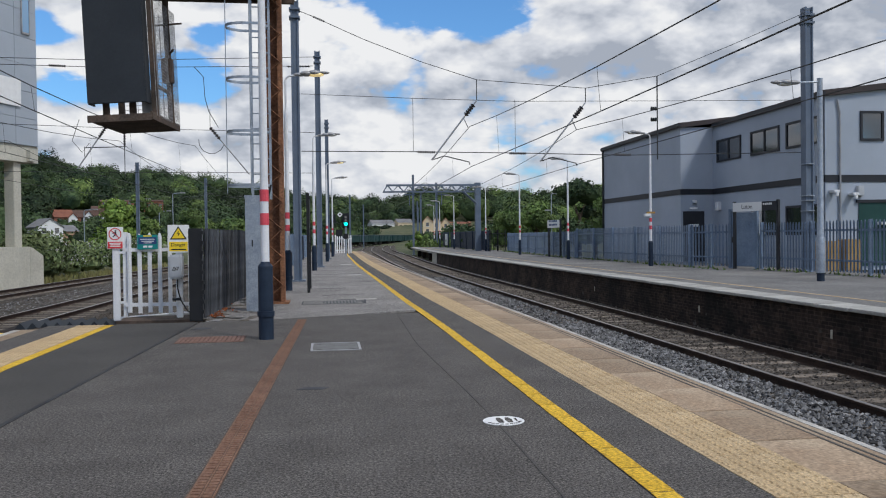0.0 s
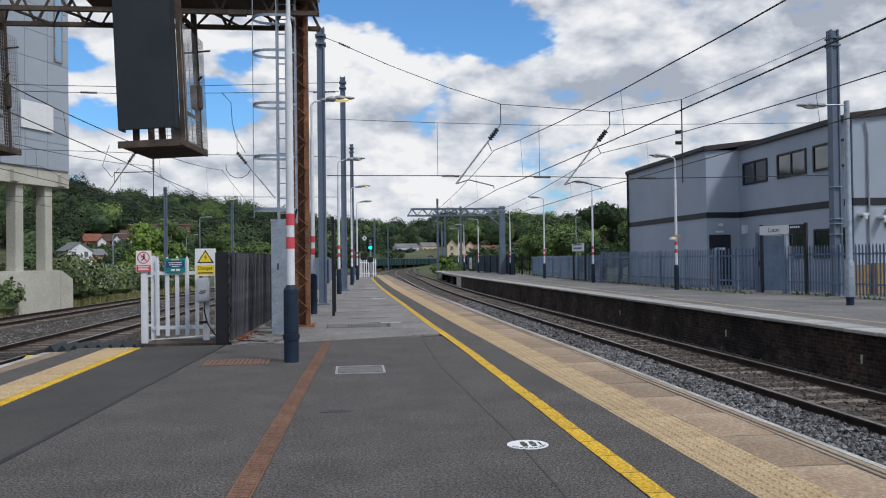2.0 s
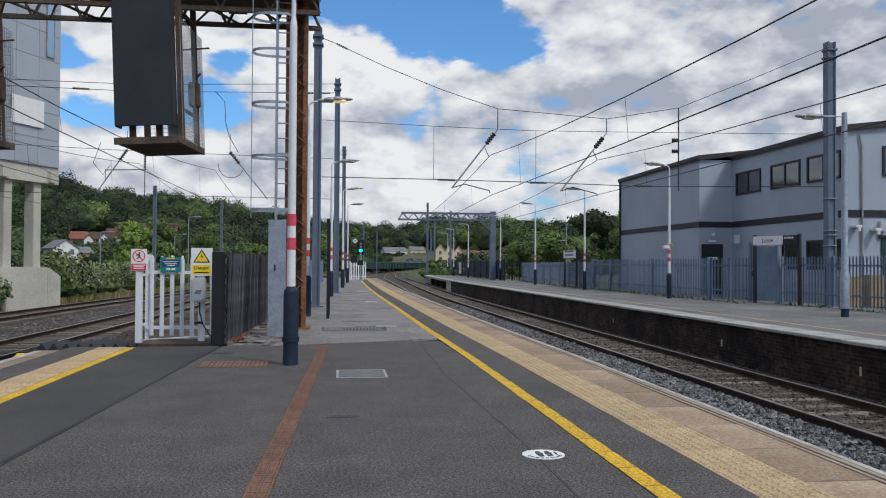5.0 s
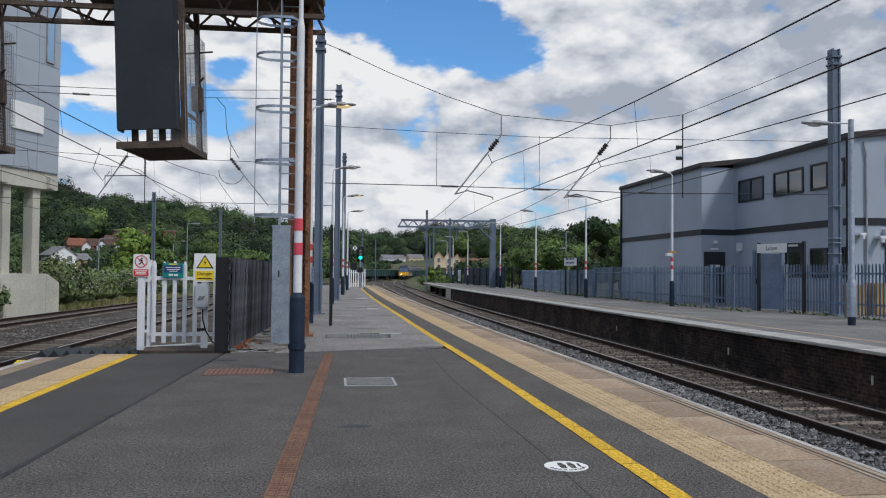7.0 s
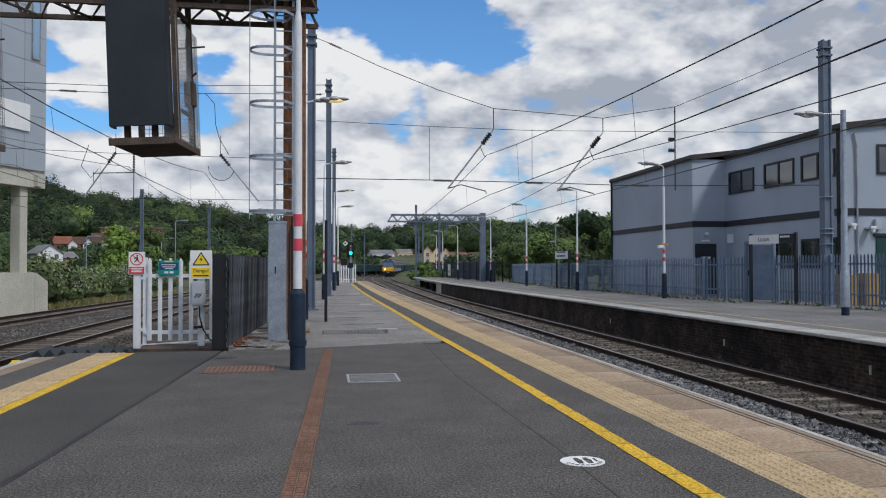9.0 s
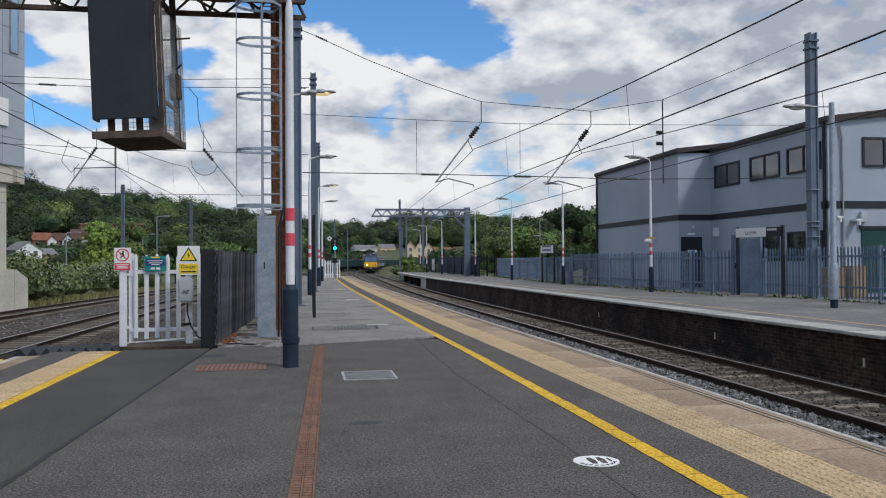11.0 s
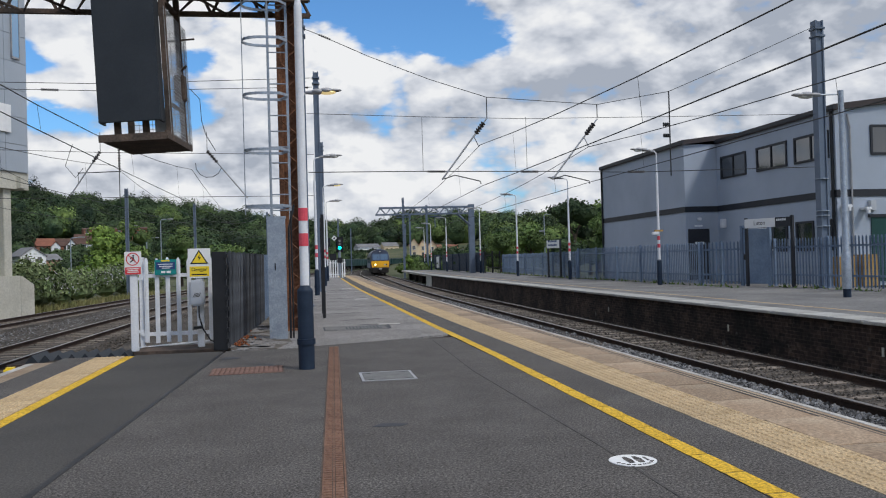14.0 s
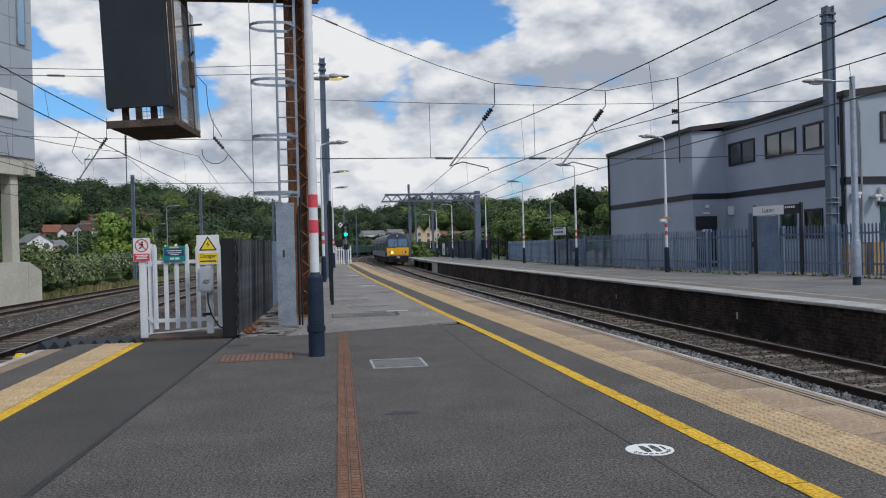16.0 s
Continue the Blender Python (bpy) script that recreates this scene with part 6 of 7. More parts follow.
def office():
    h = thing("office_building", "two-storey grey rendered building with charcoal bands", "building")
    F1, F2, Y0, Y1, Y2, TOP = 18.0, 16.4, 28.0, 36.9, 47.8, 6.25
    b = B()
    prism(b, [(F1, Y0), (34, Y0), (34, Y2), (F2, Y2), (F2, Y1), (F1, Y1)], "z", -0.1, TOP)
    part("wall", b, "render", h)
    b = B()
    prism(b, [(F1 - 0.03, Y0 - 0.03), (34.03, Y0 - 0.03), (34.03, Y2 + 0.03), (F2 - 0.03, Y2 + 0.03), (F2 - 0.03, Y1 - 0.03), (F1 - 0.03, Y1 - 0.03)], "z", 3.12, 3.38)
    part("band", b, "trim", h, "charcoal band between the storeys")
    # shallow pitched roof: its slope shows on the end wall
    RISE = 0.118
    b = B()
    prism(b, [(F1, TOP), (26, TOP + (26 - F1) * RISE), (34, TOP)], "y", Y0, Y2 - 0.3)
    part("gable", b, "render", h)
    for f, y0, y1 in ((F1, Y0 - 0.14, Y1 - 0.14), (F2, Y1 - 0.14, Y2 + 0.12)):
        b = B()
        top = TOP + (26 - f) * RISE
        prism(b, [(f - 0.12, TOP - 0.03), (f - 0.12, TOP + 0.19), (26, top + 0.2), (34.1, TOP + 0.19), (34.1, TOP - 0.03), (26, top - 0.03)], "y", y0, y1)
        part("roof", b, "brown_fascia", h, "shallow pitched roof with a dark fascia")
    b = B()
    prism(b, [(F1 - 0.16, Y0 - 0.16), (F1 - 0.05, Y0 - 0.16), (F1 - 0.05, Y1 - 0.16), (F1 - 0.16, Y1 - 0.16)], "z", TOP + 0.02, TOP + 0.13)
    prism(b, [(F2 - 0.16, Y1 - 0.16), (F2 - 0.05, Y1 - 0.16), (F2 - 0.05, Y2 + 0.1), (F2 - 0.16, Y2 + 0.1)], "z", TOP + 0.02, TOP + 0.13)
    part("gutter", b, "trim", h)
    for x, y in ((F1 - 0.07, Y0 + 0.12), (F2 - 0.07, Y2 - 0.05)):
        b = B()
        cyl(b, (x, y, 0), (x, y, TOP), 0.055, seg=8)
        part("downpipe", b, "black", h)
    b = B()
    tube(b, [(18.55, Y0 - 0.06, 1.0), (18.55, Y0 - 0.06, 5.6), (18.45, Y0 - 0.06, 6.1)], 0.035, 8)
    part("conduit", b, "steel", h)
    for c0, c1 in ((34.2, 36.47), (31.07, 33.35), (28.36, 30.57)):
        window(h, "y", c0, c1, 4.57, 5.59, F1, -1)
    for c0, c1 in ((31.17, 33.3), (29.42, 30.6), (28.3, 29.1)):
        window(h, "y", c0, c1, 1.2, 2.34, F1, -1, 1)
    window(h, "x", 19.37, 20.31, 4.62, 5.71, Y0, -1, 1)
    bx("shutter", "green_shutter", h, 19.3, Y0 - 0.04, 0.05, 26, Y0 + 0.02, 2.36, 0, "dark green shuttered opening")
    bx("shutter_frame", "trim", h, 19.2, Y0 - 0.08, 2.36, 26.1, Y0 + 0.02, 2.47)
    bx("sill", "white", h, 20.0, Y0 - 0.35, 1.55, 26, Y0 - 0.05, 1.65)
    d = bx("door", "trim", h, 16.5, Y1 - 0.05, 0, 17.53, Y1 + 0.02, 2.34, 0, "charcoal door")
    bx("door_plate", "sign_white", d, 16.8, Y1 - 0.06, 1.62, 17.25, Y1 - 0.05, 1.74)
    bx("lintel_sign", "sign_white", h, 16.83, Y1 - 0.04, 2.44, 17.2, Y1, 2.52)
    b = B()
    box(b, 16.95, Y1 - 0.16, 2.72, 17.12, Y1, 2.86, 0.02)
    part("alarm_box", b, "white", h)
    bx("vent_hood", "white", h, F1 - 0.2, 36.1, 2.35, F1, 36.35, 2.75, 0.02)
    bx("window_board", "sign_white", h, F1 - 0.12, 32.4, 1.2, F1 - 0.056, 33.2, 2.2, 0, "white board leaning in the window")
    bx("sill", "white", h, F1 - 0.3, 32.1, 1.22, F1, 34.0, 1.32)
    for x, z in ((18.25, 2.72), (19.0, 2.62)):
        b = B()
        box(b, x - 0.12, Y0 - 0.35, z, x + 0.12, Y0, z + 0.1, 0.02)
        cyl(b, (x, Y0 - 0.3, z), (x, Y0 - 0.3, z - 0.12), 0.07, seg=10)
        part("security_camera", b, "white", h, "white dome camera")
    bx("bulkhead_lamp", "grey_plastic", h, 19.2, Y0 - 0.15, 2.6, 19.45, Y0, 2.98, 0.02)
    return h


office()
s = thing("platform_camera", "small white camera on a lamp post bracket", "camera")
b = B()
box(b, 12.85, 32.3, 2.02, 13.1, 32.5, 2.14, 0.02)
part("body", b, "white", s)
bx("bracket", "ply", s, 12.95, 32.36, 2.14, 13.3, 32.46, 2.22)


# ---- building on columns over the side tracks ----
def tower():
    t = thing("clad_building", "silver panel-clad building raised on concrete columns", "building")
    a = math.atan2(-0.93, -0.37)
    t.matrix_basis = Matrix.Translation((-14.0, 43.5, 0)) @ Matrix.Rotation(a, 4, "Z")
    # x runs along the facade towards the platform, -y is the way in
    S = -1

    def q(name, material, x0, x1, y0, y1, z0, z1, bev=0.0, label=""):
        return bx(name, material, t, x0, min(S * y0, S * y1), z0, x1, max(S * y0, S * y1), z1, bev, label)
    q("wall", "panel", 0, 30, 0.05, 16, 5.95, 19.0)
    b = B()
    box(b, 0.0, -0.05, 0, 1.465, 0.0, 1.285, 0.008)
    me = mesh_of("cladding_panel", b, "panel")
    for i in range(9):
        for k in range(9):
            piece("cladding_panel", me, t, 0.01 + i * 1.48, 0.0, 5.97 + k * 1.30)
    q("soffit_beam", "concrete", -0.1, 30, 0.1, 0.9, 5.15, 5.95, 0, "pale concrete edge beam")
    q("soffit", "concrete", -0.1, 30, 0.9, 16, 5.6, 5.95)
    for x in (0.5, 3.6, 8.2, 13.0):
        q("cross_beam", "concrete", x - 0.2, x + 0.2, -0.12, 0.1, 5.2, 5.75)
    for k in range(8):
        x = 0.85 + k * 1.9
        q("column", "concrete", x, x + 0.5, 0.3, 0.85, 0.9, 5.2, 0.02)
        q("column", "concrete", x, x + 0.5, 9, 9.6, -1.0, 5.6, 0.02)
    q("plinth", "concrete", 0.8, 18, -0.1, 1.6, -1.05, 1.05, 0.02, "pale concrete plinth wall")
    b = B()
    prism(b, [(-0.1, -1.05), (0.8, -1.05), (0.8, 1.03), (0.7, 1.03), (-0.1, 0.6)], "y", -1.2, 0.1)
    part("plinth_end", b, "concrete", t)
    w = q("window", "blueglass", 0.55, 1.0, -0.06, 0.0, 11.4, 15.5, 0, "narrow blue glazed window")
    w2 = q("plaque", "wall_white", 1.2, 3.3, -0.1, -0.05, 7.75, 9.05, 0.01, "pale blank sign panel")
    b = B()
    for x0, x1, z0, z1 in ((0.5, 0.55, 11.35, 15.5), (1.0, 1.05, 11.35, 15.5), (0.5, 1.05, 11.3, 11.4)):
        box(b, x0, 0.0, z0, x1, 0.08, z1)
    part("frame", b, "steel", w)


tower()

# ---- greenery ----
g = random.Random(11)
blobs, flowers = [], []
for k in range(46):
    y = g.uniform(44, 78)
    x = curve_x(y, LEFT2_LINE) - 3.4 - abs(g.gauss(0, 2.4)) - (1.5 if y < 46 else 0)
    s = g.uniform(0.6, 1.25)
    blobs.append((x, y, -1.0 + s * 0.9, s * 1.15, s * 1.15, s * 1.05))
leaves("shrubs", blobs, "leaf_grey", density=3.2, size=0.13, label="grey-green flowering shrubs on the verge", kind="stuff", seed=4)["category"] = "shrub"
leaves("blossom", [(x, y, z + 0.12, a * 1.04, c * 1.04, d * 1.02) for x, y, z, a, c, d in blobs], "blossom", density=0.17, size=0.06, label="pale blossom on the verge shrubs", kind="stuff", core=0, seed=9)["category"] = "blossom"
near = [(-15.4, 39.3, -0.3, 0.85, 0.85, 0.9), (-16.0, 40.6, -0.4, 0.8, 0.8, 0.8), (-15.7, 38.0, -0.5, 0.6, 0.6, 0.6)] + [(curve_x(y, LEFT2_LINE) - w, y, -1 + s * 0.8, s, s, s) for y, w, s in ((33.5, 3.0, 0.8), (35, 3.6, 1.0), (36.4, 3.2, 0.75), (40.5, 3.0, 0.45), (43.5, 3.2, 0.6), (46, 3.6, 0.9), (47.5, 3.4, 1.3), (49, 3.6, 1.5), (51, 4.2, 1.6), (55, 4.6, 1.5))]
leaves("shrubs", near, "leaf_grey", density=2.6, size=0.15, label="leafy shrub in front of the concrete plinth", kind="stuff", seed=14)["category"] = "shrub"
b = B()
for k in range(5200):
    y = g.uniform(26, 74)
    x = curve_x(y, LEFT2_LINE) - 1.9 - abs(g.gauss(0, 0.9))
    h, a = g.uniform(0.1, 0.55), g.uniform(0, 3.14)
    dx, dy = 0.04 * math.cos(a), 0.04 * math.sin(a)
    b.faces.new([b.verts.new((x - dx, y - dy, -1.05)), b.verts.new((x + dx, y + dy, -1.05)), b.verts.new((x + g.uniform(-0.15, 0.15), y + g.uniform(-0.1, 0.1), -1.05 + h))])
tagged(part("dry_grass", b, "grass"), "dry tufts of grass beside the track", "grass", kind="stuff")
tree(-19.2, 80, -1, 6.2, 3.4, "leaf_lime", "bright lime-green young tree on the verge", 21, 0.22)
tree(-17.3, 82, -1, 6.9, 2.6, "leaf_mid", "tall green tree beside a lime-green one", 27, 0.2)
tree(-15.0, 98, -1, 5.6, 3.6, "leaf_mid", "green leafy tree beside the tracks", 22, 0.2)
tree(-12.0, 112, -1, 5.0, 4.4, "leaf_mid", "broad green tree beside the tracks", 23, 0.2)
for k, (x, y, h, s, m) in enumerate(((20.5, 66, 6.6, 3.0, "leaf_dark"), (24.5, 74, 5.6, 3.2, "leaf_mid"), (18.4, 72, 4.6, 2.6, "leaf_mid"), (21.5, 60, 5.4, 2.6, "leaf_mid"), (27.5, 80, 7.2, 3.6, "leaf_mid"), (18.6, 84, 4.4, 2.4, "leaf_mid"), (20.5, 92, 4.8, 2.8, "leaf_mid"), (25, 96, 6.0, 3.4, "leaf_mid"), (12.3, 112, 2.6, 1.3, "leaf_lime"), (12.9, 108, 2.2, 1.2, "leaf_mid"), (31, 70, 6.2, 3.4, "leaf_mid"))):
    tree(x, y, -0.6, h, s, m, "green leafy tree behind the platform fence", 40 + k, 0.18)
blobs = []
for k in range(46):
    y = g.uniform(74, 132)
    x = curve_x(y, FAR_LINE) + 4.6 + (y > 100) * -1.2 + abs(g.gauss(0, 2.5)) + (1.2 if y < 100 else 0)
    s = g.uniform(0.5, 1.0)
    blobs.append((x, y, -0.9 + s * 0.9, s * 1.3, s * 1.3, s))
leaves("bushes", blobs, "leaf_mid", density=2.0, size=0.2, label="green bushes at the platform's far end", kind="stuff", seed=6)["category"] = "bush"
# woods on the hill
blobs, bright = [], []
for k in range(1600):
    az, u = g.uniform(-40, 30), g.random() ** 0.8
    r = 212 + 262 * u
    if -19 < az < -9.5 and r < (322 if az > -17.4 else 252):
        continue
    if 1.5 < az < 12 and r < 345:
        continue
    x, y = r * math.sin(radians(az)), r * math.cos(radians(az))
    s = g.uniform(2.4, 5.8) * (1.1 if r > 430 else 1.0)
    (bright if (az > 5 and g.random() < 0.28) or g.random() < 0.06 else blobs).append((x, y, hill(r, az) + s * 0.85, s, s, s * g.uniform(0.85, 1.35)))
leaves("woodland", blobs, "leaf_dark", density=2.3, size=0.5, core=0.8, label="dense dark green woodland covering the hillside", kind="stuff", seed=8, ruffle=0.28)["category"] = "trees"
leaves("woodland", bright, "leaf_mid", density=2.3, size=0.5, core=0.8, label="lighter green woodland on the hillside", kind="stuff", seed=28, ruffle=0.28)["category"] = "trees"
blobs = []
for k in range(330):
    # low scrub below the houses on the slope
    az, r = g.uniform(-20, -9), g.uniform(214, 330)
    if -18.4 < az < -15.6 and r < 246:
        continue
    s = g.uniform(1.2, 2.0) if r < 284 else g.uniform(1.6, 2.4) if r < 300 and abs(az + 13) < 2 else g.uniform(2.2, 3.0) if r < 306 and -12.6 < az < -9.5 else 0
    if s:
        blobs.append((r * math.sin(radians(az)), r * math.cos(radians(az)), hill(r, az) + s * 0.7, s * 1.3, s * 1.3, s))
leaves("scrub", blobs, "leaf_dark", density=1.9, size=0.45, core=0.88, label="low scrub on the slope below the houses", kind="stuff", seed=58)["category"] = "bush"
blobs = []
for k in range(900):
    az, r = g.uniform(-2, 13), g.uniform(226, 330)
    s = g.uniform(0.7, 1.2)
    x, y = r * math.sin(radians(az)), r * math.cos(radians(az))
    if min(abs(x - curve_x(y, line)) for line in (NEAR_LINE, FAR_LINE)) < 7:
        continue
    if r > 278 and 6.3 < az < 10.6:
        continue
    blobs.append((r * math.sin(radians(az)), r * math.cos(radians(az)), hill(r, az) + s * 0.6, s * 1.3, s * 1.3, s))
leaves("hedge", blobs, "leaf_dark", density=1.9, size=0.5, label="dark hedges in front of the distant houses", kind="stuff", seed=38)["category"] = "bush"
blobs = []
for k in range(170):
    az, r = g.uniform(-16, 14), g.uniform(150, 215)
    x, y = r * math.sin(radians(az)), r * math.cos(radians(az))
    if abs(x - curve_x(y, NEAR_LINE) - 1) < 14 or x < curve_x(y, LEFT2_LINE) - 55 or (-1 < az < 6) or -18.6 < az < -9:
        continue
    s = g.uniform(1.4, 2.8)
    blobs.append((x, y, -1 + s * 0.8, s * 1.2, s * 1.2, s))
for k in range(60):
    az, r = g.uniform(-24, -5), g.uniform(160, 195)
    s = g.uniform(1.7, 2.7)
    if -18.6 < az < -15.2:
        continue
    low = 0.62 if az < -9.5 else 1.0
    blobs.append((r * math.sin(radians(az)), r * math.cos(radians(az)), g.uniform(1.6, 3.0) * low - (1 - low) * 2, s * low, s * low, s * low))
leaves("thicket", blobs, "leaf_dark", density=2.0, size=0.5, label="low thicket at the hill's foot", kind="stuff", seed=18)["category"] = "trees"


# ---- houses ----
def house(az, r, w, d, eaves, ridge, wall, roof, label, windows, turn=0.0, z=None, gable=False):
    a = radians(az)
    z = hill(r, az) if z is None else z
    h = thing("house", label, "house", at=pose(r * math.sin(a), r * math.cos(a), z, 0, 0, -az + turn))
    b = B()
    if gable:
        prism(b, [(-w / 2, -1.5), (w / 2, -1.5), (w / 2, eaves), (0, ridge), (-w / 2, eaves)], "y", 0, d)
    else:
        prism(b, [(0, -1.5), (d, -1.5), (d, eaves), (d / 2, ridge - 0.1), (0, eaves)], "x", -w / 2, w / 2)
    part("wall", b, wall, h)
    b = B()
    if gable:
        for sgn in (-1, 1):
            prism(b, [(sgn * (w / 2 + 0.3), eaves - 0.2), (0, ridge + 0.02), (0, ridge + 0.25), (sgn * (w / 2 + 0.3), eaves + 0.05)], "y", -0.3, d + 0.3)
    else:
        prism(b, [(-0.3, eaves - 0.1), (d / 2, ridge), (d + 0.3, eaves - 0.1), (d / 2, ridge + 0.25)], "x", -w / 2 - 0.2, w / 2 + 0.2)
    part("roof", b, roof, h)
    rows, cols = windows
    for i in range(rows):
        for k in range(cols):
            x = -w / 2 + w * (k + 0.5) / cols
            zz = eaves * (i + 0.35) / rows
            wd = bx("window", "glass", h, x - 0.5, -0.05, zz, x + 0.5, 0.03, zz + 1.3)
            bx("sill", "white", wd, x - 0.6, -0.12, zz - 0.12, x + 0.6, 0.02, zz)
    return h


house(-17.15, 236, 6.2, 9, 4.6, 6.7, "wall_white", "roof_grey", "white gabled house with a grey roof", (2, 2), 18, 0.2, True)
house(-16.05, 240, 4.6, 9, 3.6, 5.0, "wall_brown", "roof_grey", "low brown brick house beside a white one", (1, 1), 18, 0.2)
house(-16.35, 292, 6.0, 8, 2.6, 4.8, "wall_brick", "roof_red", "brick house with a red clay roof on the slope", (1, 2), 14)
house(-15.85, 288, 2.6, 4, 2.8, 4.3, "wall_white", "roof_red", "narrow white gable with a clay roof", (1, 1), 4, None, True)
house(-15.3, 294, 6.4, 8, 2.6, 4.7, "wall_brick", "roof_brown", "brick house with a brown tiled roof", (1, 3), 6)
house(-14.95, 289, 3.2, 4, 3.0, 5.0, "wall_white", "roof_brown", "black and white half-timbered gable", (2, 2), -4, None, True)
house(-14.3, 294, 5.4, 8, 3.2, 6.3, "wall_white", "roof_brown", "white house with a steep brown roof", (1, 3), -3)
house(-13.7, 296, 4.4, 8, 3.4, 5.2, "wall_white", "roof_brown", "white house with a low brown roof", (1, 3), 0)
house(-12.9, 312, 14.5, 9, 6.6, 7.0, "wall_brick", "roof_brown", "long red brick block with a flat roof", (3, 7), 6)
house(-11.0, 314, 5.6, 9, 7.0, 7.4, "wall_brick", "roof_brown", "red brick block among the trees", (2, 3), 0)
for k in range(3):
    house(6.9 + k * 0.62, 285 + k * 3, 3.1, 12, 6.6 - k * 0.3, 8.6 - k * 0.3, "wall_cream", "wall_brown", "narrow cream terraced house with a gable", (3, 1), 0, -0.5, True)
house(9.15, 292, 7.2, 12, 5.6, 6.6, "wall_brown", "roof_red", "brown brick block with a low roof", (1, 2), 0, -0.5)
house(10.2, 292, 3, 8, 3.0, 5.0, "wall_white", "roof_grey", "small white house beside a brick block", (1, 1), 0, -0.5, True)
for k, (az, w, e, rdg) in enumerate(((2.4, 5, 4.6, 5.4), (3.9, 9, 6.6, 7.9), (5.4, 6, 7.0, 8.3))):
    house(az, 330 + 4 * k, w, 10, e, rdg, "wall_white" if k < 2 else "wall_cream", "roof_grey", "pale rendered house with a grey roof", (2, 3), 12 if k else 0, 0.0)

# street lamps and posts among the distant trees
for x, y, h in ((-22, 92, 5.0), (-20.5, 96, 6.6), (-19, 100, 5.4), (-16.6, 95, 7.2), (-24, 88, 5.2), (22, 80, 6.2), (24, 62, 4.6), (19.5, 76, 4.4), (27, 68, 5.0)):
    s = thing("street_lamp", "slim grey street lamp among the trees", "street lamp", "street lamps in the distance", pose(x, y, -1))
    b = B()
    tube(b, [(0, 0, 0), (0, 0, h), (0.1, 0, h + 0.15), (0.9, 0, h + 0.2)], 0.05, 8)
    part("pole", b, "galv", s)
    b = B()
    box(b, 0.7, -0.1, h + 0.15, 1.35, 0.1, h + 0.28, 0.03)
    part("lamp_head", b, "steel", s)


